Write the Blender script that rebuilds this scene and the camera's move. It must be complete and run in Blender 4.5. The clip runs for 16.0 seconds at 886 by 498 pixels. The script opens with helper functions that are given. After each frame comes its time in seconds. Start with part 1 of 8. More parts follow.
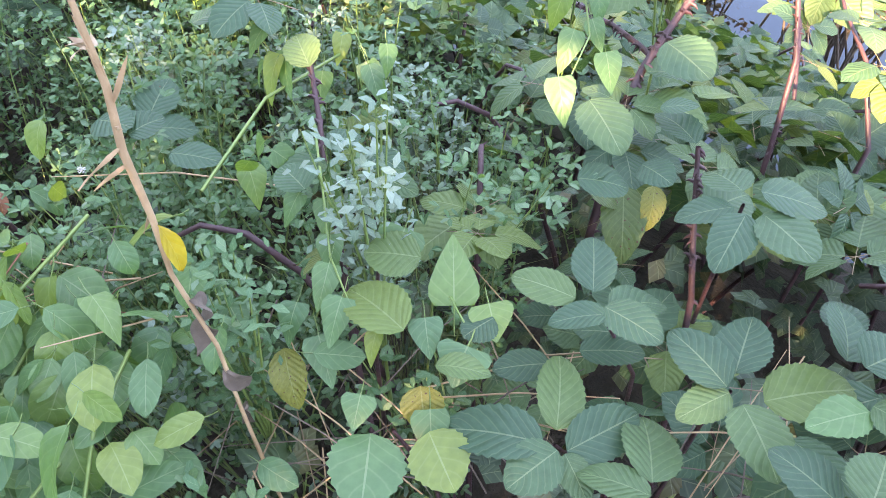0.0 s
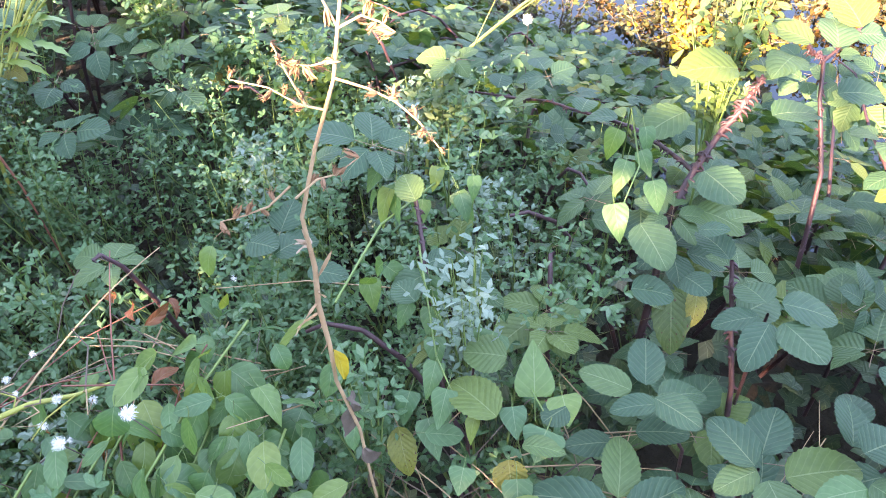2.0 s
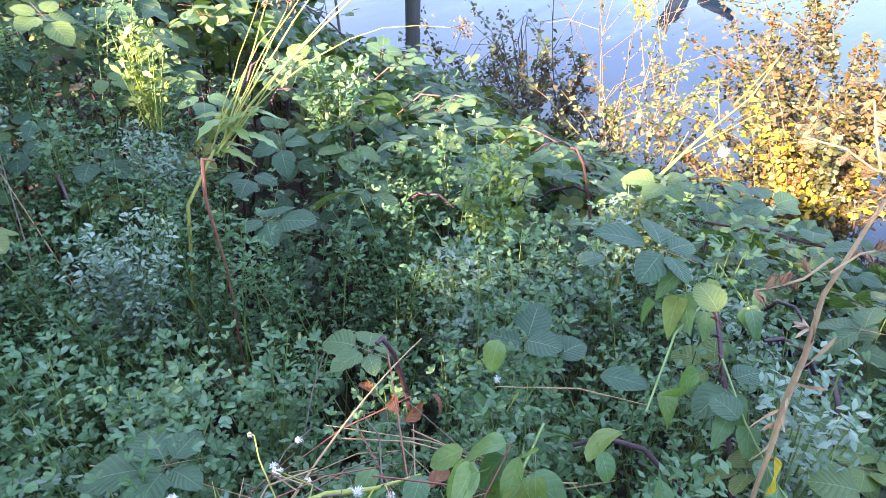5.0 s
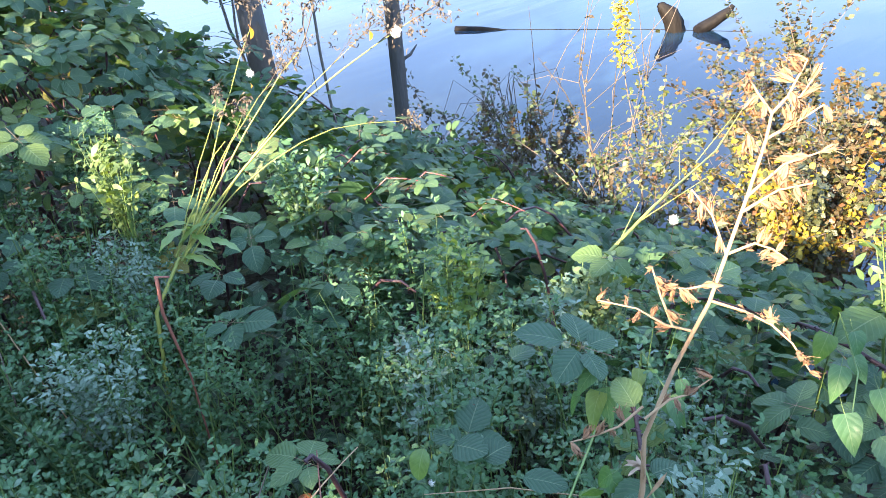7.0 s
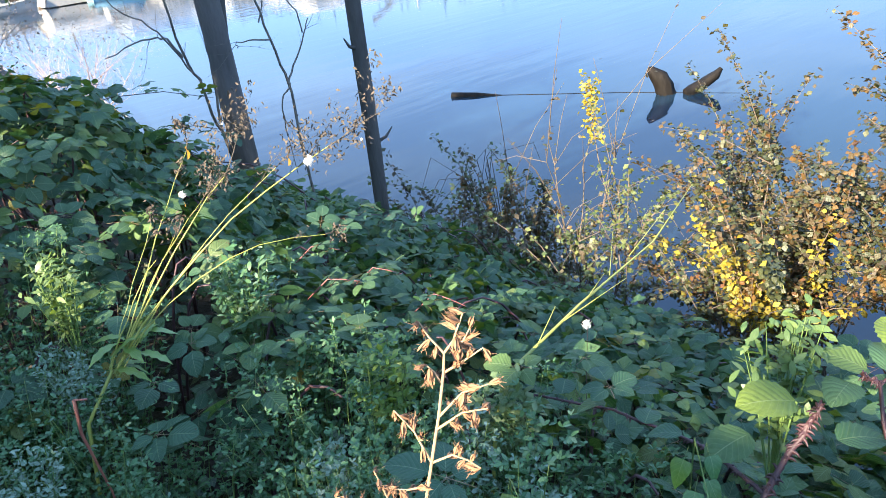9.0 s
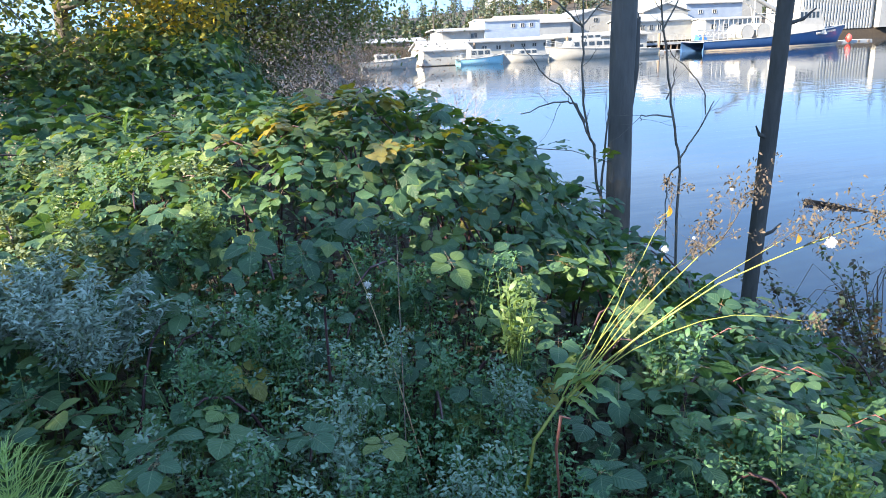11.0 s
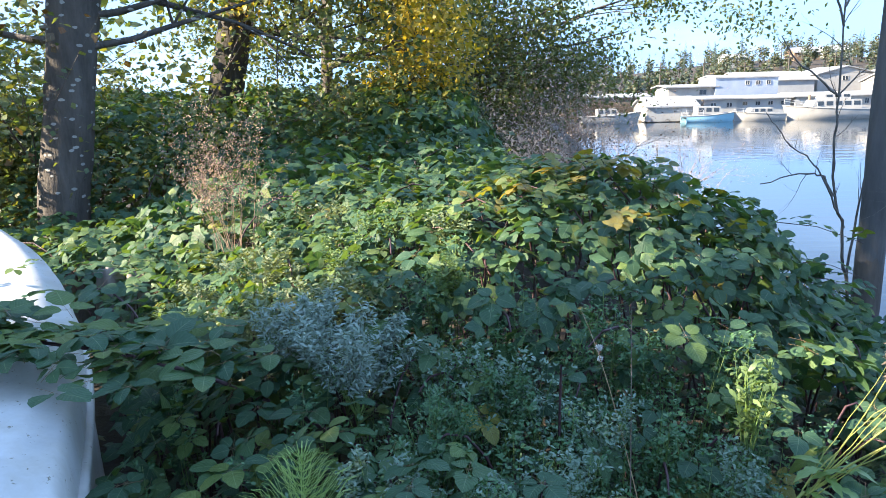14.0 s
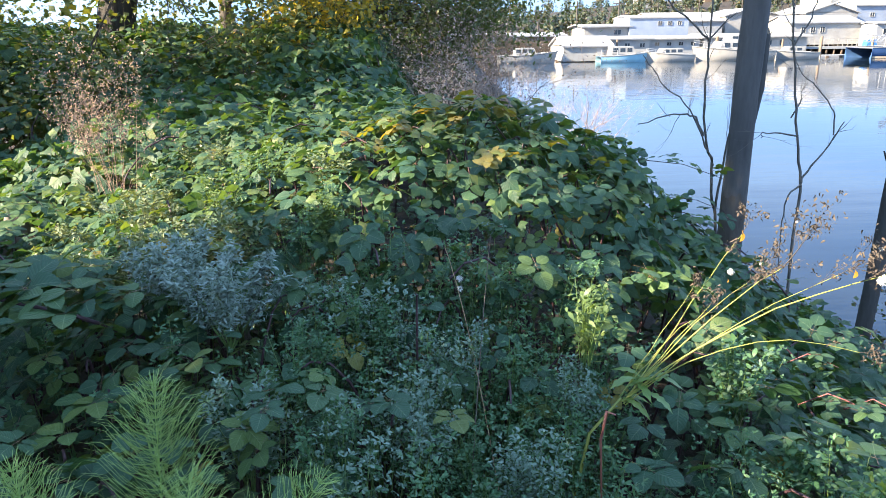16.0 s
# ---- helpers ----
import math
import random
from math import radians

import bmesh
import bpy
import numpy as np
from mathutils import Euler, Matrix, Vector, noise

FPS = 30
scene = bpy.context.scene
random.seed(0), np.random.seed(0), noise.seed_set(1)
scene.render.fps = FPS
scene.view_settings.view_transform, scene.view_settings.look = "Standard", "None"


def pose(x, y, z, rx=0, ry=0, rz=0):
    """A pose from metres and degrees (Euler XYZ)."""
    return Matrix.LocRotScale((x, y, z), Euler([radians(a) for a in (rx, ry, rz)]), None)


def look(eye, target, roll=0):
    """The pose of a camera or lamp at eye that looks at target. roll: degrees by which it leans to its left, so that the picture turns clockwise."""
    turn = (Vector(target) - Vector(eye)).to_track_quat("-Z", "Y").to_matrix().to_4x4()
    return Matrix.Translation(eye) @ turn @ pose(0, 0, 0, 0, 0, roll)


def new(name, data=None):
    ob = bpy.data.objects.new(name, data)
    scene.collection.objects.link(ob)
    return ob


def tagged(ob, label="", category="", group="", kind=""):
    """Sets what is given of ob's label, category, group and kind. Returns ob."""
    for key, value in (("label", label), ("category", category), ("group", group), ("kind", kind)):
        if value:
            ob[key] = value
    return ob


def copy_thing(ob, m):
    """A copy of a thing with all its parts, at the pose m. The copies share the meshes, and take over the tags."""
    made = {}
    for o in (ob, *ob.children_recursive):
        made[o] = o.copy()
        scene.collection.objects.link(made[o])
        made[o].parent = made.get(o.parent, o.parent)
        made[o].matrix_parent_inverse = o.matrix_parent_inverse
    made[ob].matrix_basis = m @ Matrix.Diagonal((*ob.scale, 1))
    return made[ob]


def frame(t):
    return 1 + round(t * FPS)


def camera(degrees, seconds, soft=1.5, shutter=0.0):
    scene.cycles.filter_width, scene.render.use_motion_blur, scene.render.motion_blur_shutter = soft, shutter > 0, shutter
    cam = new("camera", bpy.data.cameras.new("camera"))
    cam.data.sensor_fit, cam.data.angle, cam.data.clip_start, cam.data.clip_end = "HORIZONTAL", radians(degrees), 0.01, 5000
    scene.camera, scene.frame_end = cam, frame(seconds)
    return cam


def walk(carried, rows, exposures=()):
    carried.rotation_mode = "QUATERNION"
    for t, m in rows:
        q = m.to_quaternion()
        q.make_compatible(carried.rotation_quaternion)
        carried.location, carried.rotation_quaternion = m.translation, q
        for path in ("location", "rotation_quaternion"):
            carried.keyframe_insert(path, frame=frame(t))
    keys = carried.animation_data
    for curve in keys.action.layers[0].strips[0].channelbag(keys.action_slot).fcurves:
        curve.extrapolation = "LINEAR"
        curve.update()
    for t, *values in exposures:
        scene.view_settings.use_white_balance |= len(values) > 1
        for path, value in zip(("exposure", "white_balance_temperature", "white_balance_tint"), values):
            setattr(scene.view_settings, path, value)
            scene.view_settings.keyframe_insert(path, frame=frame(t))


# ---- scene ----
cam = camera(64.06, 16.0, soft=0.9)
# seconds, eye x y z, heading to the right of +y, tilt, roll (degrees)
PATH = [
    (0.0, 0.775, 0.169, 1.348, 49.71, -48.70, 0.89),
    (0.5, 0.765, 0.134, 1.413, 48.79, -49.26, 4.05),
    (1.0, 0.767, 0.099, 1.477, 48.15, -48.11, 5.37),
    (1.5, 0.745, 0.098, 1.519, 45.69, -46.41, 5.72),
    (2.0, 0.697, 0.140, 1.527, 43.53, -44.40, 5.67),
    (2.5, 0.616, 0.222, 1.538, 43.10, -41.99, 5.44),
    (3.0, 0.532, 0.298, 1.533, 43.88, -39.66, 4.54),
    (3.5, 0.490, 0.351, 1.509, 44.19, -37.11, 3.46),
    (4.0, 0.462, 0.372, 1.506, 44.07, -35.03, 2.01),
    (4.2, 0.453, 0.377, 1.498, 43.84, -34.51, 1.50),
    (6.3, 0.459, 0.410, 1.465, 41.18, -30.55, 2.57),
    (6.5, 0.478, 0.390, 1.497, 41.08, -30.22, 3.62),
    (7.0, 0.561, 0.306, 1.563, 40.66, -29.41, 6.47),
    (7.5, 0.661, 0.223, 1.611, 41.34, -28.23, 8.01),
    (8.0, 0.732, 0.164, 1.640, 43.12, -26.68, 8.12),
    (8.2, 0.740, 0.145, 1.649, 43.64, -26.20, 7.99),
    (10.3, 0.485, 0.218, 1.703, 25.03, -19.83, 4.13),
    (10.5, 0.435, 0.261, 1.702, 21.85, -18.76, 3.41),
    (11.0, 0.330, 0.329, 1.687, 16.38, -16.75, 2.59),
    (11.5, 0.259, 0.373, 1.693, 14.24, -15.70, 1.14),
    (12.0, 0.234, 0.370, 1.713, 12.33, -14.78, 0.23),
    (12.5, 0.218, 0.334, 1.730, 8.13, -13.84, -0.40),
    (13.0, 0.183, 0.287, 1.739, 2.58, -12.88, -0.57),
    (13.5, 0.163, 0.281, 1.735, -0.66, -12.25, 0.16),
    (14.0, 0.216, 0.227, 1.755, -0.46, -12.12, 1.43),
    (14.5, 0.371, 0.049, 1.793, 0.83, -12.50, 3.08),
    (15.0, 0.472, -0.038, 1.804, 1.60, -13.34, 4.12),
    (15.5, 0.486, -0.016, 1.801, 2.98, -14.95, 3.36),
    (16.0, 0.384, 0.109, 1.767, 6.00, -17.01, 0.68),
]
walk(cam, [(t, pose(x, y, z, 90 + tilt, 0, -turn) @ pose(0, 0, 0, 0, 0, -roll)) for t, x, y, z, turn, tilt, roll in PATH],
     exposures=[(0.0, 4.65, 8300, 29), (2.0, 4.45, 7700, 28), (4.2, 4.15, 7050, 28), (6.3, 3.92, 6800, 20), (8.2, 3.2, 6050, 11), (10.5, 2.97, 6050, 9), (12.5, 2.88, 6000, 10), (16.0, 2.96, 6250, 12)])

# ---------------------------------------------------------------- world, sun
SUN_TURN, SUN_UP = -102.0, 27.0      # degrees: heading of the sun from +y, height
world = bpy.data.worlds.new("sky")
scene.world = world
world.use_nodes = True
wn = world.node_tree.nodes
sky = wn.new("ShaderNodeTexSky")
sky.sky_type, sky.sun_disc = "NISHITA", False
sky.sun_elevation, sky.sun_rotation = radians(SUN_UP), radians(SUN_TURN)
sky.air_density, sky.dust_density, sky.ozone_density = 1.0, 0.2, 1.6
wn["Background"].inputs["Strength"].default_value = 0.15
# thin high cloud in the sky
wl = world.node_tree.links
geo_in = wn.new("ShaderNodeTexCoord")
stretch = wn.new("ShaderNodeMapping")
stretch.inputs["Scale"].default_value = (1.6, 1.6, 9.0)
cloud = wn.new("ShaderNodeTexNoise")
cloud.inputs["Scale"].default_value, cloud.inputs["Detail"].default_value = 1.7, 6
ramp = wn.new("ShaderNodeMapRange")
ramp.inputs["From Min"].default_value, ramp.inputs["From Max"].default_value = 0.42, 0.75
ramp.inputs["To Min"].default_value, ramp.inputs["To Max"].default_value = 0.05, 0.6
mixc = wn.new("ShaderNodeMix")
mixc.data_type = "RGBA"
mixc.inputs["B"].default_value = (1.3, 1.7, 2.2, 1)
wl.new(geo_in.outputs["Generated"], stretch.inputs["Vector"])
wl.new(stretch.outputs["Vector"], cloud.inputs["Vector"])
wl.new(cloud.outputs["Fac"], ramp.inputs["Value"])
wl.new(ramp.outputs["Result"], mixc.inputs["Factor"])
even = wn.new("ShaderNodeMix")      # caps the whole sky's brightness at one blue
even.data_type, even.blend_type = "RGBA", "DARKEN"
even.inputs["Factor"].default_value, even.inputs["B"].default_value = 1.0, (0.66, 1.10, 1.88, 1)
wl.new(sky.outputs["Color"], even.inputs["A"])
wl.new(even.outputs["Result"], mixc.inputs["A"])
wl.new(mixc.outputs["Result"], wn["Background"].inputs["Color"])

sun = new("sun", bpy.data.lights.new("sun", "SUN"))
sun.data.energy, sun.data.angle, sun.data.color = 3.75, radians(0.55), (1.0, 0.82, 0.58)
sun.matrix_basis = look((0, 0, 40), (-40 * math.sin(radians(SUN_TURN)) * math.cos(radians(SUN_UP)),
                                    -40 * math.cos(radians(SUN_TURN)) * math.cos(radians(SUN_UP)),
                                    40 - 40 * math.sin(radians(SUN_UP))))

# ---------------------------------------------------------------- materials
def node_mat(name):
    m = bpy.data.materials.new(name)
    m.use_nodes = True
    nt = m.node_tree
    return m, nt, nt.nodes["Principled BSDF"]


def math_node(nt, op, a, b=None, c=None):
    n = nt.nodes.new("ShaderNodeMath")
    n.operation = op
    for k, val in enumerate((a, b, c)):
        if val is None:
            continue
        if isinstance(val, (int, float)):
            n.inputs[k].default_value = val
        else:
            nt.links.new(val, n.inputs[k])
    return n.outputs[0]


def ramp_node(nt, fac, stops):
    r = nt.nodes.new("ShaderNodeValToRGB")
    el = r.color_ramp.elements
    while len(el) < len(stops):
        el.new(0.5)
    for e, (p, c) in zip(el, stops):
        e.position, e.color = p, (*c, 1)
    nt.links.new(fac, r.inputs["Fac"])
    return r.outputs["Color"]


def mix_colour(nt, fac, a, b, mode="MIX"):
    n = nt.nodes.new("ShaderNodeMix")
    n.data_type, n.blend_type = "RGBA", mode
    for key, val in (("Factor", fac), ("A", a), ("B", b)):
        if isinstance(val, (int, float)):
            n.inputs[key].default_value = val
        elif isinstance(val, tuple):
            n.inputs[key].default_value = (*val, 1)
        else:
            nt.links.new(val, n.inputs[key])
    return n.outputs["Result"]


def noise_node(nt, scale, detail=3, rough=0.5, stretch=None):
    co = nt.nodes.new("ShaderNodeTexCoord")
    out = co.outputs["Object"]
    if stretch:
        mp = nt.nodes.new("ShaderNodeMapping")
        mp.inputs["Scale"].default_value = stretch
        nt.links.new(out, mp.inputs["Vector"])
        out = mp.outputs["Vector"]
    n = nt.nodes.new("ShaderNodeTexNoise")
    n.inputs["Scale"].default_value, n.inputs["Detail"].default_value, n.inputs["Roughness"].default_value = scale, detail, rough
    nt.links.new(out, n.inputs["Vector"])
    return n.outputs["Fac"]


def bump_node(nt, bsdf, height, strength, dist=0.01):
    b = nt.nodes.new("ShaderNodeBump")
    b.inputs["Strength"].default_value, b.inputs["Distance"].default_value = strength, dist
    nt.links.new(height, b.inputs["Height"])
    nt.links.new(b.outputs["Normal"], bsdf.inputs["Normal"])


def leaf_mat(name, stops, veins=7, glow=0.3, rough=0.42, island=False, spots=0.0, relief=0.4, pale=0.2, lit=(1.6, 1.4, 0.4), grain_scale=60, gloss=0.6):
    """Leaf with pleated side veins, pale midrib, uneven green from leaf to leaf and light that shines through."""
    m, nt, b = node_mat(name)
    if island:
        g = nt.nodes.new("ShaderNodeNewGeometry")
        rnd = g.outputs["Random Per Island"]
    else:
        g = nt.nodes.new("ShaderNodeObjectInfo")
        rnd = g.outputs["Random"]
    uv = nt.nodes.new("ShaderNodeUVMap")
    sep = nt.nodes.new("ShaderNodeSeparateXYZ")
    nt.links.new(uv.outputs["UV"], sep.inputs["Vector"])
    a = math_node(nt, "ABSOLUTE", math_node(nt, "MULTIPLY_ADD", sep.outputs["X"], 2.0, -1.0))
    along = math_node(nt, "MULTIPLY_ADD", a, -0.34, sep.outputs["Y"])
    wave = math_node(nt, "SINE", math_node(nt, "MULTIPLY", along, veins * 6.2832))
    rib = math_node(nt, "POWER", math_node(nt, "MULTIPLY_ADD", wave, 0.5, 0.5), 18.0)
    mid = math_node(nt, "LESS_THAN", a, 0.03)
    vein = math_node(nt, "MAXIMUM", math_node(nt, "MULTIPLY", rib, 0.35), mid)
    base = ramp_node(nt, rnd, stops)
    grain = noise_node(nt, grain_scale, 4, 0.6)
    base = mix_colour(nt, math_node(nt, "MULTIPLY", grain, 0.9), base, mix_colour(nt, 1.0, base, (0.42, 0.48, 0.40), "MULTIPLY"))
    col = mix_colour(nt, math_node(nt, "MULTIPLY", vein, pale), base, (0.42, 0.5, 0.3))
    if spots:
        sp = noise_node(nt, grain_scale * 0.8, 2, 0.5)
        hole = math_node(nt, "GREATER_THAN", sp, 1.0 - spots)
        col = mix_colour(nt, hole, col, (0.09, 0.045, 0.02))
    nt.links.new(col, b.inputs["Base Color"])
    b.inputs["Roughness"].default_value = rough
    b.inputs["Specular IOR Level"].default_value = gloss
    height = math_node(nt, "ADD", math_node(nt, "MULTIPLY", wave, -0.22), math_node(nt, "MULTIPLY", grain, 0.8))
    bump_node(nt, b, height, relief, 0.004)
    tr = nt.nodes.new("ShaderNodeBsdfTranslucent")
    nt.links.new(mix_colour(nt, 1.0, col, lit, "MULTIPLY"), tr.inputs["Color"])
    mx = nt.nodes.new("ShaderNodeMixShader")
    mx.inputs["Fac"].default_value = glow
    nt.links.new(b.outputs[0], mx.inputs[1])
    nt.links.new(tr.outputs[0], mx.inputs[2])
    nt.links.new(mx.outputs[0], nt.nodes["Material Output"].inputs["Surface"])
    return m


def plain_mat(name, c1, c2, scale=8, rough=0.7, metal=0.0, relief=0.0, detail=4, stretch=None, dist=0.01):
    m, nt, b = node_mat(name)
    n = noise_node(nt, scale, detail, 0.6, stretch)
    fine = noise_node(nt, scale * 7, 3, 0.6, stretch)
    f = math_node(nt, "MULTIPLY_ADD", fine, 0.35, math_node(nt, "MULTIPLY_ADD", n, 1.3, -0.32))
    nt.links.new(ramp_node(nt, f, [(0.15, c1), (0.85, c2)]), b.inputs["Base Color"])
    b.inputs["Roughness"].default_value, b.inputs["Metallic"].default_value = rough, metal
    if relief:
        bump_node(nt, b, f, relief, dist)
    return m


BRAMBLE_STOPS = [(0.0, (0.040, 0.098, 0.056)), (0.3, (0.050, 0.122, 0.068)), (0.55, (0.068, 0.140, 0.066)), (0.8, (0.098, 0.175, 0.066)), (0.93, (0.14, 0.21, 0.055)), (1.0, (0.15, 0.19, 0.055))]
M_BRAMBLE = leaf_mat("bramble_leaf", BRAMBLE_STOPS, 8, 0.34, 0.54, spots=0.24, grain_scale=7, gloss=0.42)
M_BRAMBLE_J = leaf_mat("bramble_leaf_mass", BRAMBLE_STOPS, 6, 0.36, 0.54, island=True, gloss=0.42)
M_OLD = leaf_mat("old_bramble_leaf", [(0.0, (0.22, 0.25, 0.05)), (0.4, (0.32, 0.23, 0.04)), (0.6, (0.13, 0.18, 0.05)), (1.0, (0.10, 0.16, 0.05))], 8, 0.4, 0.5, spots=0.33, grain_scale=18)
M_BIND = leaf_mat("bindweed_leaf", [(0.0, (0.072, 0.18, 0.078)), (0.6, (0.105, 0.225, 0.078)), (0.9, (0.16, 0.26, 0.065)), (1.0, (0.23, 0.29, 0.06))], 5, 0.4, 0.45, spots=0.26, relief=0.15, grain_scale=6)
M_ALFALFA = leaf_mat("alfalfa_leaf", [(0.0, (0.058, 0.150, 0.070)), (0.5, (0.092, 0.200, 0.092)), (0.85, (0.125, 0.225, 0.125)), (1.0, (0.18, 0.27, 0.20))], 4, 0.3, 0.48, island=True, relief=0.1, gloss=0.3)
M_SILVER = leaf_mat("silvery_leaf", [(0.0, (0.105, 0.185, 0.125)), (0.6, (0.15, 0.235, 0.175)), (1.0, (0.22, 0.305, 0.25))], 3, 0.15, 0.6, island=True, relief=0.1)
M_BRIGHT = leaf_mat("young_leaf", [(0.0, (0.13, 0.25, 0.06)), (1.0, (0.25, 0.35, 0.09))], 4, 0.4, 0.45, island=True, relief=0.1)
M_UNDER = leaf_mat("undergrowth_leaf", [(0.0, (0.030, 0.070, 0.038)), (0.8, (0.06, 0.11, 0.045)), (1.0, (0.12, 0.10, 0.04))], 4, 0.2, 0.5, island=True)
M_YELLOW = leaf_mat("autumn_leaf", [(0.0, (0.055, 0.047, 0.02)), (0.4, (0.11, 0.064, 0.019)), (0.75, (0.20, 0.10, 0.018)), (1.0, (0.14, 0.048, 0.018))], 4, 0.3, 0.5, island=True)
M_GOLD = leaf_mat("gold_leaf", [(0.0, (0.38, 0.30, 0.035)), (1.0, (0.56, 0.42, 0.05))], 4, 0.45, 0.5, island=True)
M_TREE = leaf_mat("tree_leaf", [(0.0, (0.075, 0.12, 0.045)), (0.6, (0.12, 0.16, 0.055)), (1.0, (0.18, 0.19, 0.06))], 4, 0.42, 0.4, island=True)
M_RUST = leaf_mat("rusty_leaf", [(0.0, (0.05, 0.036, 0.02)), (0.4, (0.095, 0.062, 0.03)), (0.7, (0.075, 0.082, 0.03)), (1.0, (0.11, 0.095, 0.034))], 4, 0.25, 0.55, island=True)
M_PETIOLE = plain_mat("leaf_stalk", (0.14, 0.08, 0.05), (0.24, 0.17, 0.08), 4, 0.5)
M_CANE = plain_mat("purple_cane", (0.030, 0.012, 0.016), (0.075, 0.034, 0.038), 25, 0.55, relief=0.3)
M_REDSTEM = plain_mat("red_stem", (0.16, 0.045, 0.035), (0.26, 0.10, 0.06), 20, 0.55)
M_REDSHOOT = plain_mat("red_bramble_shoot", (0.11, 0.03, 0.028), (0.20, 0.06, 0.05), 20, 0.5)
M_STEM = plain_mat("green_stem", (0.08, 0.15, 0.04), (0.17, 0.24, 0.06), 15, 0.5)
M_YSTEM = plain_mat("yellow_green_stem", (0.15, 0.20, 0.038), (0.33, 0.30, 0.06), 9, 0.5, relief=0.2)
M_STRAW = plain_mat("dry_straw", (0.24, 0.15, 0.08), (0.42, 0.285, 0.16), 18, 0.8, relief=0.4)
M_DEAD = plain_mat("dead_stem", (0.065, 0.048, 0.036), (0.16, 0.12, 0.09), 18, 0.85, relief=0.4)
M_BARK = plain_mat("grey_bark", (0.045, 0.041, 0.037), (0.14, 0.125, 0.11), 7, 0.9, relief=1.0, detail=7, stretch=(1, 1, 0.22), dist=0.03)
# the grey bark again, with a trunk's shade put into darker colours
M_SHADEDBARK = plain_mat("shaded_grey_bark", (0.018, 0.016, 0.014), (0.065, 0.056, 0.048), 7, 0.9, relief=1.0, detail=7, stretch=(1, 1, 0.22), dist=0.03)
M_SNAG = plain_mat("dead_tree_bark", (0.045, 0.044, 0.043), (0.12, 0.115, 0.11), 6, 0.85, relief=0.9, detail=7, stretch=(1, 1, 0.2), dist=0.02)
M_WETWOOD = plain_mat("wet_driftwood", (0.005, 0.0045, 0.004), (0.018, 0.015, 0.013), 9, 0.7, relief=1.0, detail=6, stretch=(1, 1, 0.3), dist=0.02)
for m_ in (M_SNAG, M_WETWOOD, M_BARK):
    m_.node_tree.nodes["Principled BSDF"].inputs["Specular IOR Level"].default_value = 0.12
M_BAREWOOD = plain_mat("bare_wood", (0.30, 0.21, 0.14), (0.52, 0.40, 0.28), 10, 0.8, relief=0.6, stretch=(1, 1, 0.15))
M_PUFF = plain_mat("seed_fluff", (0.70, 0.68, 0.64), (0.85, 0.84, 0.80), 40, 0.95)
M_SOIL = plain_mat("leaf_litter_soil", (0.012, 0.009, 0.006), (0.055, 0.040, 0.026), 5, 0.95, relief=1.0, detail=8, dist=0.04)
M_HULL = plain_mat("weathered_white_gelcoat", (0.38, 0.39, 0.40), (0.58, 0.58, 0.57), 3, 0.5, relief=0.08, detail=7)
nt = M_HULL.node_tree
bs = nt.nodes["Principled BSDF"]
old = bs.inputs["Base Color"].links[0].from_socket
grime = math_node(nt, "GREATER_THAN", noise_node(nt, 55, 5, 0.7), 0.655)
streak = ramp_node(nt, noise_node(nt, 7, 6, 0.7, (1, 1, 0.3)), [(0.42, (0, 0, 0)), (0.75, (0.6, 0.6, 0.6))])
nt.links.new(mix_colour(nt, grime, mix_colour(nt, streak, old, (0.33, 0.30, 0.24)), (0.16, 0.15, 0.10)), bs.inputs["Base Color"])
M_HORSE = plain_mat("horsetail_green", (0.18, 0.29, 0.06), (0.32, 0.43, 0.11), 20, 0.55)
M_GRASS = plain_mat("grass_blade", (0.08, 0.13, 0.03), (0.22, 0.24, 0.09), 12, 0.55)

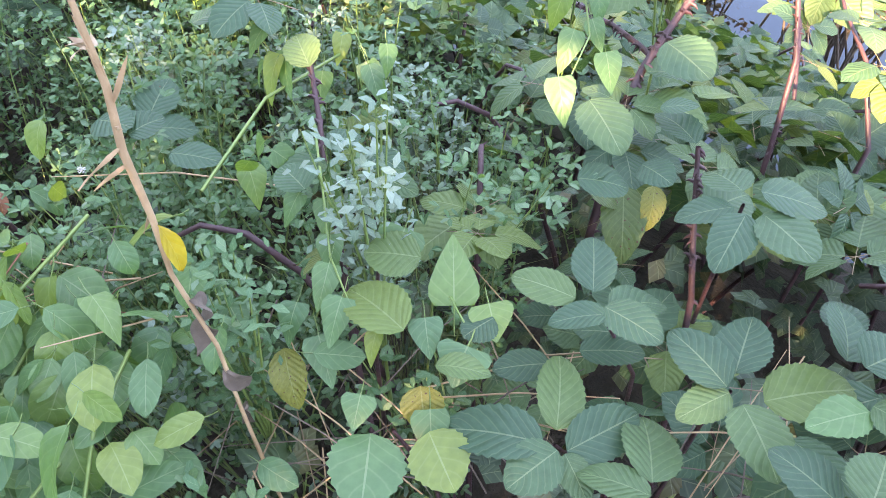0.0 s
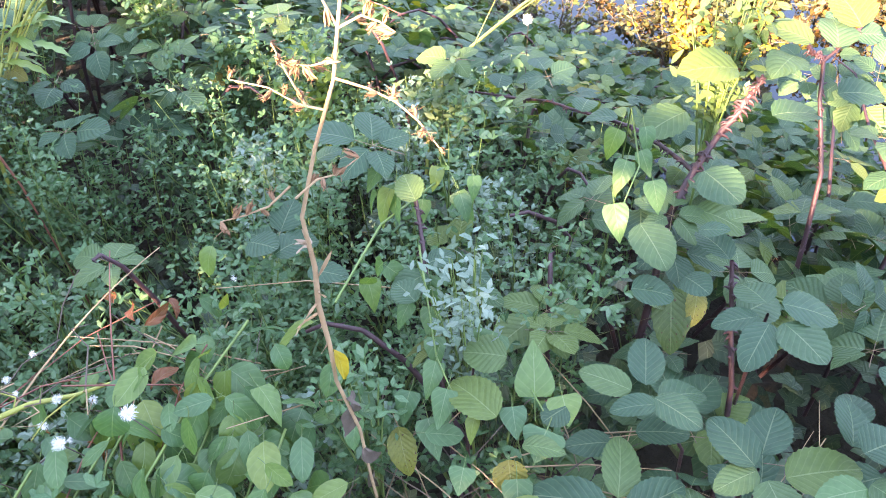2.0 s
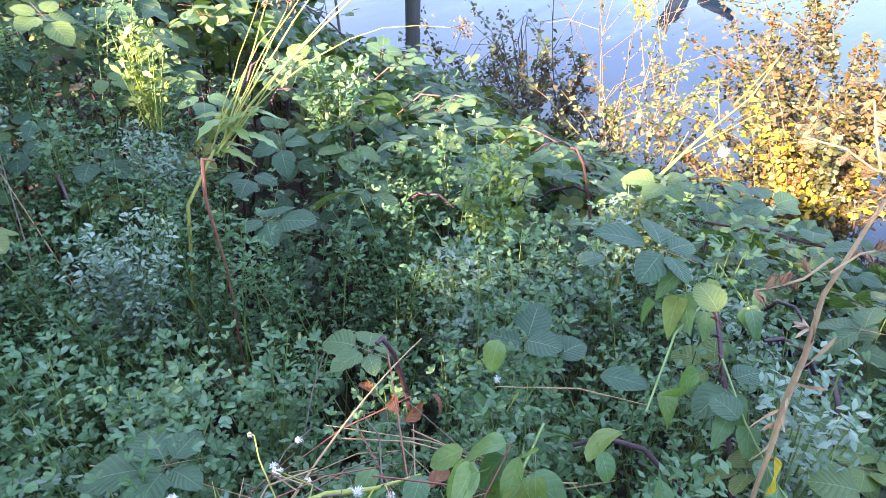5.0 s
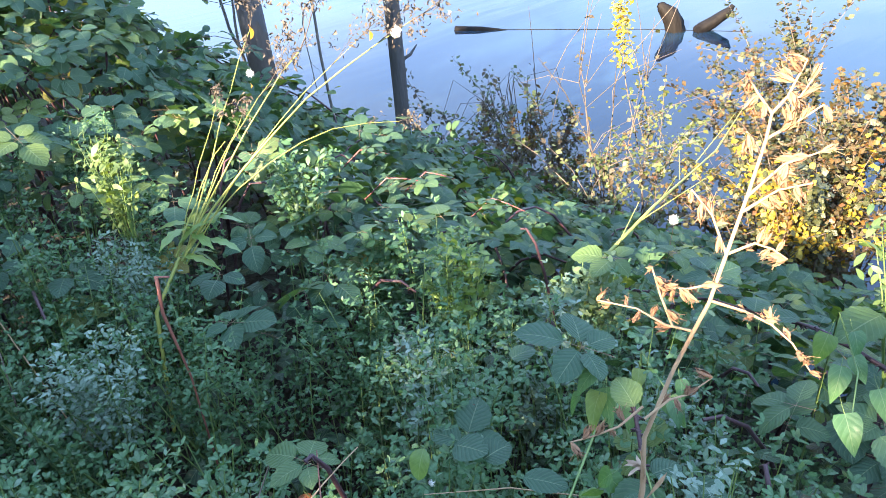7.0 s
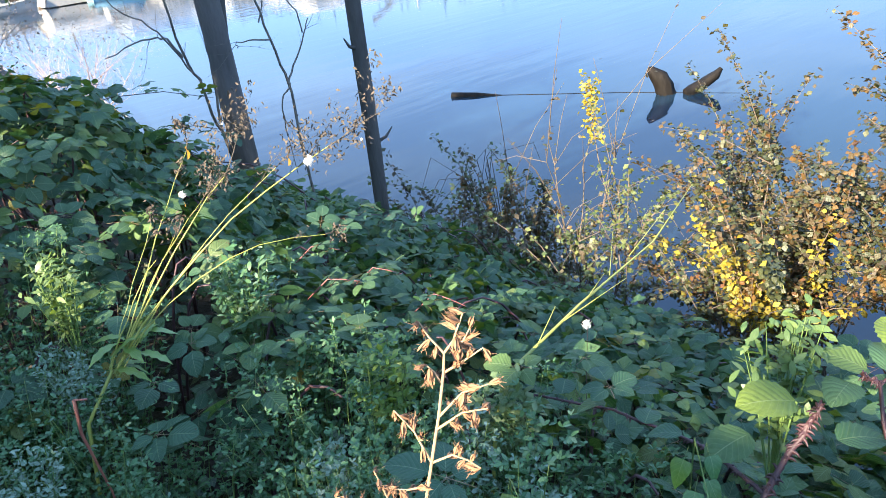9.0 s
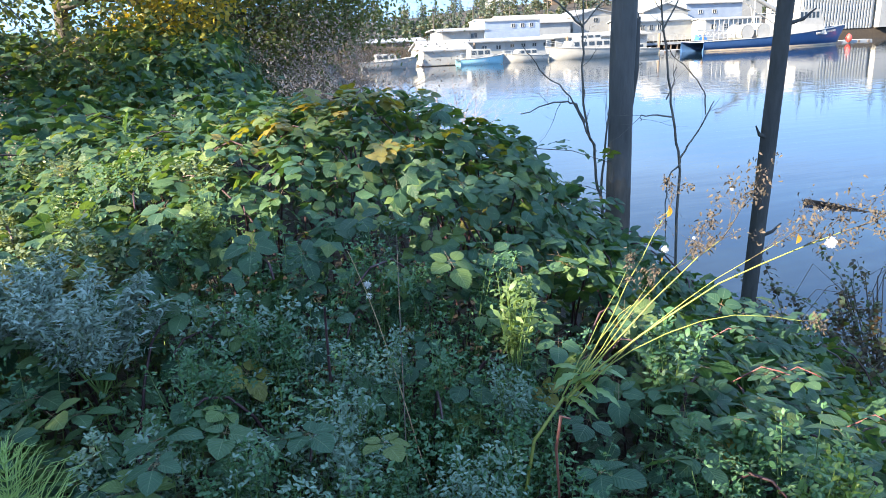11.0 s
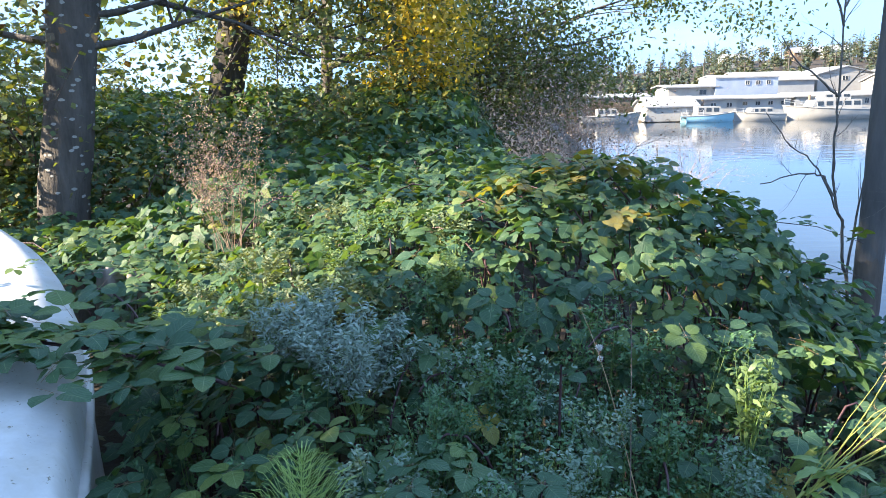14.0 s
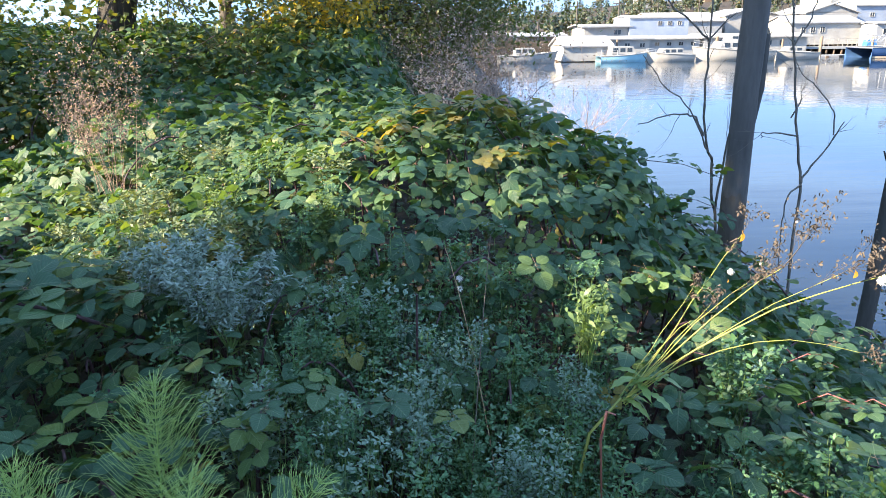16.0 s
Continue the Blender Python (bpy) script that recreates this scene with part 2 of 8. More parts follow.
# ---------------------------------------------------------------- mesh helpers
class Geo:
    """Quads gathered piece by piece."""

    def __init__(self):
        self.v, self.q, self.uv, self.mi, self.n = [], [], [], [], 0

    def add(self, v, q, uv=None, mi=0):
        v, q = np.asarray(v, float), np.asarray(q, int)
        self.v.append(v)
        self.q.append(q + self.n)
        self.uv.append(np.zeros((len(v), 2)) if uv is None else np.asarray(uv, float))
        self.mi.append(np.full(len(q), mi))
        self.n += len(v)
        return self

    def arrays(self):
        return np.concatenate(self.v), np.concatenate(self.q), np.concatenate(self.uv), np.concatenate(self.mi)

    def mesh(self, name, mats, smooth=True):
        v, q, uv, mi = self.arrays()
        me = bpy.data.meshes.new(name)
        me.vertices.add(len(v))
        me.vertices.foreach_set("co", v.ravel().astype(np.float32))
        me.loops.add(q.size)
        me.loops.foreach_set("vertex_index", q.ravel().astype(np.int32))
        me.polygons.add(len(q))
        me.polygons.foreach_set("loop_start", np.arange(0, q.size, 4, dtype=np.int32))
        me.polygons.foreach_set("material_index", mi.astype(np.int32))
        me.polygons.foreach_set("use_smooth", np.full(len(q), smooth))
        lay = me.uv_layers.new(name="UVMap")
        lay.data.foreach_set("uv", uv[q.ravel()].ravel().astype(np.float32))
        for m in (mats if isinstance(mats, (list, tuple)) else [mats]):
            me.materials.append(m)
        me.update(calc_edges=True)
        me.validate()
        return me

    def tube(self, pts, radii, n=6, mi=0):
        pts = [Vector(p) for p in pts]
        if isinstance(radii, (int, float)):
            radii = [radii] * len(pts)
        v, uv, q = [], [], []
        side = None
        for i, p in enumerate(pts):
            d = (pts[min(i + 1, len(pts) - 1)] - pts[max(i - 1, 0)]).normalized()
            if side is None:
                side = d.orthogonal().normalized()
            side = (side - d * side.dot(d)).normalized()
            up = d.cross(side)
            for k in range(n):
                a = 2 * math.pi * k / n
                v.append(p + (side * math.cos(a) + up * math.sin(a)) * radii[i])
                uv.append((k / n, i / len(pts)))
        for i in range(len(pts) - 1):
            for k in range(n):
                q.append((i * n + k, i * n + (k + 1) % n, (i + 1) * n + (k + 1) % n, (i + 1) * n + k))
        return self.add([tuple(p) for p in v], q, uv, mi)

    def box(self, lo, hi, mi=0, taper=0.0):
        x0, y0, z0 = lo
        x1, y1, z1 = hi
        t = taper
        v = [(x0, y0, z0), (x1, y0, z0), (x1, y1, z0), (x0, y1, z0),
             (x0 + t, y0 + t, z1), (x1 - t, y0 + t, z1), (x1 - t, y1 - t, z1), (x0 + t, y1 - t, z1)]
        return self.add(v, [(3, 2, 1, 0), (4, 5, 6, 7), (0, 1, 5, 4), (1, 2, 6, 5), (2, 3, 7, 6), (3, 0, 4, 7)], None, mi)

    def scatter(self, tmpl, mats4, mi=None):
        """Copies of a template (arrays) at many 4x4 poses."""
        v, q, uv, tm = tmpl
        m = np.asarray(mats4, float)
        k = len(m)
        if not k:
            return self
        vv = np.einsum("kij,nj->kni", m[:, :3, :3], v) + m[:, None, :3, 3]
        qq = (q[None] + (np.arange(k) * len(v))[:, None, None]).reshape(-1, 4)
        self.v.append(vv.reshape(-1, 3))
        self.q.append(qq + self.n)
        self.uv.append(np.tile(uv, (k, 1)))
        self.mi.append(np.tile(tm, k) if mi is None else np.full(k * len(q), mi))
        self.n += k * len(v)
        return self


def part(name, mesh, parent, label="", kind=""):
    ob = new(name, mesh)
    ob.parent = parent
    return tagged(ob, label=label, kind=kind)


def thing(name, at, label, category, group="", kind=""):
    e = new(name)
    e.empty_display_size = 0.1
    e.location = at
    return tagged(e, label, category, group, kind)


def local(parent, p):
    return Vector(p) - parent.location


def blade(L, W, rows, shape, serr=0.0, fold=0.2, droop=0.2, wave=0.0, seed=0, cols=3):
    """One leaf blade along +y from the origin, face up."""
    r = random.Random(seed)
    v, uv, q = [], [], []
    ph = r.random() * 6
    half = cols // 2
    for i in range(rows + 1):
        s = i / rows
        w = max(W * shape(s), W * 0.03)
        tooth = 1 + (serr if i % 2 else -serr) * (0 < i < rows)
        zc = -droop * L * s * s + 0.04 * L * math.sin(3 * s)
        back = 0.02 * L * math.sin(math.pi * s)
        for k in ((-1, 1) if cols == 2 else range(-half, half + 1)):
            a = k / half
            z = zc + fold * w * abs(a) ** 1.4 * (1.6 - abs(a)) + (wave * L * math.sin(7 * s + ph + a) if k else 0)
            v.append((a * w * (tooth if abs(a) == 1 else 1), L * s - (back if k and s < 0.97 else 0) * abs(a), z))
            uv.append((0.5 + a * 0.5, s))
    for i in range(rows):
        for k in range(cols - 1):
            a = i * cols + k
            q.append((a, a + 1, a + 1 + cols, a + cols))
    return np.array(v), np.array(q), np.array(uv), np.zeros(len(q), int)


def ovate(s):
    return max(0.0, math.sin(math.pi * min(1, s ** 0.84))) ** 0.62


def oblong(s):
    return max(0.0, math.sin(math.pi * min(1, s ** 1.25))) ** 0.7


def heart(s):
    return (1 - s ** 1.7) ** 0.95 * (0.70 + 0.30 * math.sin(min(1, s / 0.28) * 1.5708))


def place(tm, m):
    v, q, uv, mi = tm
    m = np.array(m)
    return v @ m[:3, :3].T + m[:3, 3], q, uv, mi


def compound_leaf(L, leaflets, seed, rows=9, serr=0.055, petiole=0.6, cols=5):
    """A bramble leaf: three or five toothed leaflets on a thin red stalk, along +y from the origin."""
    r = random.Random(seed)
    g = Geo()
    p = L * petiole
    g.tube([(0, 0, 0), (0, p * 0.5, 0.01), (0, p, 0)], [L * 0.009, L * 0.008, L * 0.007], 3, 1)
    spread = [(0, 1.0)] + [(sgn * 68, 0.88) for sgn in (-1, 1)]
    if leaflets == 5:
        spread += [(sgn * 128, 0.7) for sgn in (-1, 1)]
    for ang, k in spread:
        k *= r.uniform(0.88, 1.08)
        b = blade(L * k, L * k * r.uniform(0.35, 0.44), rows, ovate, serr, r.uniform(0.05, 0.3), r.uniform(0.0, 0.25), 0.010, r.random(), cols)
        stalk = L * (0.34 if ang == 0 else 0.15)
        d = Vector((math.sin(radians(ang)), math.cos(radians(ang)), 0))
        g.tube([(0, p, 0), tuple(Vector((0, p, 0)) + d * (stalk + 0.02 * L))], [L * 0.007, L * 0.006], 3, 1)
        m = Matrix.Translation(Vector((0, p, 0)) + d * stalk) @ pose(0, 0, 0, r.uniform(-14, 10), r.uniform(-14, 14), -ang + r.uniform(-8, 8))
        g.add(*place(b, m)[:3], 0)
    return g


# ---------------------------------------------------------------- lie of the land
WATER = -2.0


def bank_x(y):
    """Where the river's edge runs."""
    return 5.3 + 0.11 * max(y - 4, 0) + 0.25 * math.sin(y * 0.7)


def smooth(a, b, x):
    t = min(1.0, max(0.0, (x - a) / (b - a)))
    return t * t * (3 - 2 * t)


def ground_z(x, y):
    e = bank_x(y)
    z = -2.9 * smooth(e - 3.9, e + 1.0, x)
    z -= 1.6 * smooth(e + 0.6, e + 9, x)
    if y > 60:      # the far side: quay and rising hill
        z += 4.9 * smooth(102, 104.5, y) * smooth(e - 3, e + 3, x)
        hill = smooth(125, 330, y) * (4 + 10 * smooth(20, 150, x))
        z += hill
    z += 0.04 * noise.noise((x * 0.8, y * 0.8, 0)) * (abs(x) < 12)
    return z


def canopy_z(x, y):
    """Mean height of the top of the herbs and brambles."""
    z = 0.84 - 0.10 * math.exp(-((x - 1.05) ** 2 + (y - 1.5) ** 2) / 0.35)
    z += 0.40 * math.exp(-((x - 1.15) / 0.85) ** 2 - ((y - 3.45) / 0.95) ** 2)
    z += 0.30 * math.exp(-((x - 0.0) / 1.3) ** 2 - ((y - 3.3) / 1.2) ** 2)
    z += 0.45 * smooth(3.0, 5.2, y) * (1 - smooth(0.3, 2.2, x)) * (0.1 + 0.9 * max(smooth(-2.4, -1.0, x), smooth(5.8, 7.0, y))) - 0.25 * smooth(-0.4, -1.4, x) * (1 - smooth(2.8, 4.6, y))
    z += 0.42 * smooth(5.0, 9.0, y) * (1 - smooth(1.5, 4.5, x)) + 0.1 * smooth(8, 12, y) * (1 - smooth(1.0, 4.0, x))
    z -= 1.1 * smooth(5.4, 7.6, y) * smooth(0.25, 1.2, x - 0.06 * (y - 7))
    s = x - 1.35 - 0.25 * smooth(2.4, 3.4, y) * (1 - smooth(3.6, 5, y)) - 0.06 * max(0, y - 4)
    z -= (0.50 + 0.4 * smooth(5, 8, y)) * max(0, s) + 0.30 * max(0, s - 1.9) ** 1.3
    return max(z, ground_z(x, y) + 0.12)


def steep(x, y, e=0.08):
    return (canopy_z(x + e, y) - canopy_z(x - e, y)) / (2 * e), (canopy_z(x, y + e) - canopy_z(x, y - e)) / (2 * e)


def axis_steps(lo, hi, near, fine, coarse):
    out, x = [], lo
    while x < hi:
        out.append(x)
        d = max(0, abs(x - near) - 8)
        x += min(coarse, fine + d * 0.12)
    return out + [hi]


gx, gy = axis_steps(-900, 1400, 2, 0.25, 60), axis_steps(-600, 2500, 3, 0.25, 60)
gy = sorted(set(gy + [101.5, 102, 102.5, 103, 103.5, 104, 104.5, 105]))
g = Geo()
gv = [(x, y, ground_z(x, y)) for y in gy for x in gx]
nx = len(gx)
gq = [(j * nx + i, j * nx + i + 1, (j + 1) * nx + i + 1, (j + 1) * nx + i) for j in range(len(gy) - 1) for i in range(nx - 1)]
g.add(gv, gq)
tagged(new("ground", g.mesh("ground", M_SOIL)), "dark leaf-littered soil of the river bank", "ground", kind="structure")

M_WATER, nt, b = node_mat("river_water")
b.inputs["Base Color"].default_value = (0.010, 0.024, 0.042, 1)
b.inputs["Roughness"].default_value, b.inputs["IOR"].default_value = 0.03, 1.333
co = nt.nodes.new("ShaderNodeTexCoord")
mp = nt.nodes.new("ShaderNodeMapping")
mp.inputs["Scale"].default_value, mp.inputs["Rotation"].default_value = (0.35, 1.6, 1), (0, 0, radians(-14))
nt.links.new(co.outputs["Object"], mp.inputs["Vector"])
w1 = nt.nodes.new("ShaderNodeTexNoise")
w1.inputs["Scale"].default_value, w1.inputs["Detail"].default_value = 0.9, 4
nt.links.new(mp.outputs["Vector"], w1.inputs["Vector"])
calm = noise_node(nt, 0.05, 2)
h = math_node(nt, "MULTIPLY", w1.outputs["Fac"], math_node(nt, "MULTIPLY_ADD", calm, 1.6, -0.35))
bump_node(nt, b, h, 0.6, 0.05)
g = Geo()
g.add([(-40, -600, WATER), (1400, -600, WATER), (1400, 104, WATER), (-40, 104, WATER)], [(0, 1, 2, 3)])
tagged(new("water", g.mesh("water", M_WATER)), "calm blue river water with faint ripples", "water", kind="structure")

# ---------------------------------------------------------------- trees on the bank
def limb(g, rng, p, d, length, r0, depth, n=5, mi=0, bend=0.25, tips=None, kids=(2, 3), rise=0.1):
    """A crooked branch with smaller ones on it."""
    pts, rad = [Vector(p)], [r0]
    d = Vector(d).normalized()
    steps = 5
    for i in range(steps):
        d = (d + Vector((rng.uniform(-1, 1), rng.uniform(-1, 1), rng.uniform(-1, 1) + rise)) * bend).normalized()
        pts.append(pts[-1] + d * length / steps)
        rad.append(r0 * (1 - 0.8 * (i + 1) / steps))
    g.tube(pts, rad, n, mi)
    if tips is not None:
        tips.extend(pts[2:])
    if depth:
        for _ in range(rng.randint(*kids)):
            k = rng.randint(1, steps - 1)
            side = Vector((rng.uniform(-1, 1), rng.uniform(-1, 1), rng.uniform(-0.5, 0.9)))
            limb(g, rng, pts[k], d + side, length * rng.uniform(0.45, 0.7), rad[k] * 0.6, depth - 1, max(3, n - 1), mi, bend, tips, kids, rise)
    return pts


def trunk_mesh(name, pts, radii, mat, seed, n=14, rough=0.10):
    rng = random.Random(seed)
    g = Geo()
    fine_p, fine_r = [], []
    for (a, ra), (c, rc) in zip(zip(pts, radii), zip(pts[1:], radii[1:])):
        for k in range(6):
            t = k / 6
            fine_p.append(Vector(a).lerp(Vector(c), t))
            fine_r.append(ra + (rc - ra) * t)
    fine_p.append(Vector(pts[-1]))
    fine_r.append(radii[-1])
    g.tube(fine_p, fine_r, n)
    v = g.v[0]
    for i in range(len(v)):
        c = fine_p[i // n]
        a = i % n
        k = 1 + rough * noise.noise((a * 1.7, v[i][2] * 1.1, seed)) + rough * 0.6 * noise.noise((a * 5.1, v[i][2] * 5, seed))
        v[i] = np.array(c) + (v[i] - np.array(c)) * k
    return g.mesh(name, mat)


def snag(at, lean, height, r0, r1, label, broken, seed, bark=M_SNAG):
    t = thing("dead_tree", at, label, "tree", "dead trees on the bank")
    lx, ly = lean
    pts = [(lx * s * height, ly * s * height, s * height - 0.6) for s in (0, 0.2, 0.4, 0.6, 0.8, 1)]
    pts = [(x + 0.03 * noise.noise((x, z, seed)), y, z) for x, y, z in pts]
    part("trunk", trunk_mesh("trunk", pts, [r0 * 1.15, r0, r0 * 0.97, (r0 * 2 + r1) / 3, (r0 + r1) / 2, r1], bark, seed), t)
    if broken:      # splintered stub where the second stem tore off
        g = Geo()
        rng = random.Random(seed)
        c = Vector(broken)
        g.tube([c + Vector((0.0, 0, -0.62)), c + Vector((0.018, 0, -0.3)), c + Vector((0.035, 0, 0.0)), c + Vector((0.045, 0, 0.05))], [0.02, 0.046, 0.034, 0.01], 8, 0)
        for _ in range(9):
            a = c + Vector((0.038 + rng.uniform(-0.025, 0.025), rng.uniform(-0.025, 0.025), -0.05))
            g.tube([a, a + Vector((rng.uniform(-0.01, 0.02), 0, rng.uniform(0.04, 0.11)))], [0.009, 0.002], 4, 1)
        part("broken_stub", g.mesh("broken_stub", [M_SNAG, M_BAREWOOD]), t, "splintered wood stub")
    else:           # short snapped side branches
        for k, (s, dx, L) in enumerate(((0.34, 1, 0.10), (0.47, -1, 0.07), (0.60, 1, 0.13))):
            g = Geo()
            c = Vector((lx * s * height, ly * s * height, s * height - 0.6))
            g.tube([c, c + Vector((dx * (r0 + L * 0.5), -0.02, 0.03)), c + Vector((dx * (r0 + L), -0.03, 0.08))], [0.014, 0.010, 0.004], 6)
            part("snapped_branch", g.mesh("snapped_branch", bark), t)
    return t


stripped = plain_mat("grey_dead_bark", (0.055, 0.053, 0.052), (0.15, 0.14, 0.135), 6, 0.85, relief=0.9, detail=7, stretch=(1, 1, 0.2), dist=0.02)
stripped.name = "half_stripped_bark"
nt = stripped.node_tree
bs = nt.nodes["Principled BSDF"]
old = bs.inputs["Base Color"].links[0].from_socket
tc = nt.nodes.new("ShaderNodeTexCoord")
sp = nt.nodes.new("ShaderNodeSeparateXYZ")
nt.links.new(tc.outputs["Object"], sp.inputs["Vector"])
bare = math_node(nt, "LESS_THAN", math_node(nt, "MULTIPLY_ADD", noise_node(nt, 9, 3, 0.6, (1, 1, 0.4)), 0.5, sp.outputs["Z"]), 0.98)
nt.links.new(mix_colour(nt, bare, old, ramp_node(nt, noise_node(nt, 14, 4, 0.6, (1, 1, 0.2)), [(0.3, (0.05, 0.043, 0.037)), (0.7, (0.12, 0.098, 0.08))])), bs.inputs["Base Color"])
snag((2.68, 4.325, 0.0), (0.008, -0.014), 4.6, 0.078, 0.058, "grey dead tree trunk with a splintered stub, rooted in brambles", (0.06, -0.03, 1.72), 3, stripped)
snag((3.335, 3.84, -0.5), (-0.062, -0.12), 4.6, 0.046, 0.036, "slim grey dead tree trunk at the water's edge", None, 5)


def sapling(at, label, runs, seed):
    """A thin bare tree: its stem and forking branches as runs of places in the world with a start radius."""
    rng = random.Random(seed)
    t = thing("bare_sapling", at, label, "sapling", "bare saplings")
    for k, (pts, r) in enumerate(runs):
        g = Geo()
        pts = [local(t, p) for p in pts]
        fine = []
        for a, c in zip(pts, pts[1:]):
            fine += [a.lerp(c, i / 3) + Vector((rng.gauss(0, 0.004), rng.gauss(0, 0.004), rng.gauss(0, 0.004))) for i in range(3)]
        fine.append(pts[-1])
        n = len(fine) - 1
        g.tube(fine, [r * (1 - 0.6 * i / n) for i in range(n + 1)], 6)
        for _ in range(3 if k else 9):      # twigs with buds
            i = rng.randrange(n // 2, n)
            d = (fine[i] - fine[i - 1]).normalized() + Vector((rng.gauss(0, 0.6), rng.gauss(0, 0.6), rng.gauss(0.1, 0.4)))
            limb(g, rng, fine[i], d, rng.uniform(0.10, 0.30), r * 0.28, 1, 4, 0, 0.25, None, (1, 2), 0.2)
        part("branch" if k else "stem", g.mesh("branch" if k else "stem", M_SAPLING), t)
    return t


M_SAPLING = plain_mat("sapling_bark", (0.07, 0.063, 0.055), (0.18, 0.16, 0.135), 18, 0.8, relief=0.4)
sapling((2.75, 4.45, -0.25), "bare grey sapling forking low, with crooked twigs", [
    ([(2.75, 4.45, -0.25), (2.67, 4.45, 0.547), (2.616, 4.45, 0.741), (2.594, 4.45, 0.965), (2.526, 4.45, 1.113), (2.506, 4.45, 1.464), (2.504, 4.45, 1.7), (2.50, 4.45, 2.1), (2.52, 4.5, 3.4)], 0.011),
    ([(2.605, 4.45, 0.928), (2.50, 4.42, 1.12), (2.40, 4.40, 1.282), (2.32, 4.40, 1.37), (2.223, 4.40, 1.424), (2.126, 4.4, 1.543), (2.07, 4.4, 1.62)], 0.006),
    ([(2.518, 4.43, 1.12), (2.46, 4.45, 1.235), (2.408, 4.45, 1.253), (2.274, 4.45, 1.251), (2.085, 4.45, 1.20)], 0.008),
    ([(2.66, 4.46, 0.6), (2.70, 4.5, 0.839), (2.714, 4.5, 1.061), (2.742, 4.5, 1.26), (2.76, 4.5, 1.5)], 0.009),
    ([(2.504, 4.45, 1.70), (2.38, 4.45, 1.817), (2.247, 4.45, 1.898), (2.15, 4.45, 2.05)], 0.007),
    ([(2.503, 4.45, 1.706), (2.59, 4.45, 1.798), (2.662, 4.45, 1.863)], 0.006),
    ([(2.50, 4.45, 2.1), (2.38, 4.4, 2.35), (2.2, 4.4, 2.5)], 0.007),
    ([(2.50, 4.45, 2.2), (2.62, 4.4, 2.5), (2.72, 4.4, 2.8)], 0.007)], 11)
sapling((3.05, 4.1, -0.4), "thin bare sapling with a forked crooked branch", [
    ([(3.05, 4.1, -0.4), (3.002, 4.1, 0.529), (3.005, 4.1, 0.817), (2.975, 4.1, 0.994), (2.916, 4.1, 1.235), (2.882, 4.1, 1.466), (2.838, 4.1, 1.69), (2.80, 4.1, 1.94), (2.775, 4.1, 2.116), (2.72, 4.15, 3.0)], 0.010),
    ([(2.924, 4.1, 1.154), (2.822, 4.1, 1.175), (2.719, 4.1, 1.177), (2.714, 4.1, 1.144)], 0.006),
    ([(3.0, 4.1, 0.85), (3.012, 4.1, 0.905), (3.093, 4.1, 1.004), (3.177, 4.1, 1.138), (3.227, 4.1, 1.228)], 0.008),
    ([(3.168, 4.1, 1.15), (3.16, 4.1, 1.25), (3.138, 4.1, 1.309), (3.027, 4.1, 1.429), (2.923, 4.1, 1.513), (2.871, 4.1, 1.579)], 0.005),
    ([(2.89, 4.1, 1.26), (2.922, 4.1, 1.334), (2.949, 4.1, 1.448)], 0.005),
    ([(2.997, 4.1, 0.853), (2.924, 4.1, 0.787), (2.913, 4.1, 0.609), (2.93, 4.1, 0.3)], 0.006),
    ([(2.841, 4.1, 1.659), (2.914, 4.1, 1.783), (2.946, 4.1, 1.906), (2.948, 4.1, 2.1)], 0.006)], 12)


def leafy_tree(at, pts, radii, crown_tips, leaf, leaf_m, bark, label, seed, count, spread, group="trees on the bank"):
    rng = random.Random(seed)
    t = thing("tree", at, label, "tree", group)
    part("trunk", trunk_mesh("trunk", pts, radii, bark, seed), t)
    tips = []
    for (start, d, length, r0) in crown_tips:
        g = Geo()
        own = []
        limb(g, rng, start, d, length, r0, 3, 6, 0, 0.22, own, (3, 4), 0.0)
        part("limb", g.mesh("limb", bark), t)
        tips += own
    g = Geo()
    poses = []
    for _ in range(count):
        c = rng.choice(tips) + Vector((rng.gauss(0, spread), rng.gauss(0, spread), rng.gauss(-0.06, spread)))
        m = Matrix.Translation(c) @ pose(0, 0, 0, rng.uniform(-80, 30), rng.uniform(-50, 50), rng.uniform(0, 360)) @ Matrix.Scale(rng.uniform(0.7, 1.3), 4)
        poses.append(np.array(m))
    g.scatter(leaf, poses)
    part("crown", g.mesh("crown", leaf_m), t, kind="stuff")
    return t


LEAF_MID = blade(0.062, 0.024, 2, lambda t: 0.15 + 0.9 * ovate(t), 0, 0, 0.2, 0, 0, 2)
# tree with pale lichen spots on its trunk
lich = M_BARK.copy()
lich.name = "lichen_bark"
nt = lich.node_tree
bs = nt.nodes["Principled BSDF"]
old = bs.inputs["Base Color"].links[0].from_socket
vor = nt.nodes.new("ShaderNodeTexVoronoi")
vor.inputs["Scale"].default_value = 9.0
tc = nt.nodes.new("ShaderNodeTexCoord")
mp = nt.nodes.new("ShaderNodeMapping")
mp.inputs["Scale"].default_value = (1.0, 1.0, 1.9)
nt.links.new(tc.outputs["Object"], mp.inputs["Vector"])
nt.links.new(mp.outputs["Vector"], vor.inputs["Vector"])
spot = math_node(nt, "LESS_THAN", math_node(nt, "MULTIPLY_ADD", noise_node(nt, 30, 3), 0.25, vor.outputs["Distance"]), 0.33)
spot = math_node(nt, "MULTIPLY", spot, math_node(nt, "GREATER_THAN", noise_node(nt, 2.2, 2), 0.36))
nt.links.new(mix_colour(nt, spot, old, (0.30, 0.30, 0.28)), bs.inputs["Base Color"])

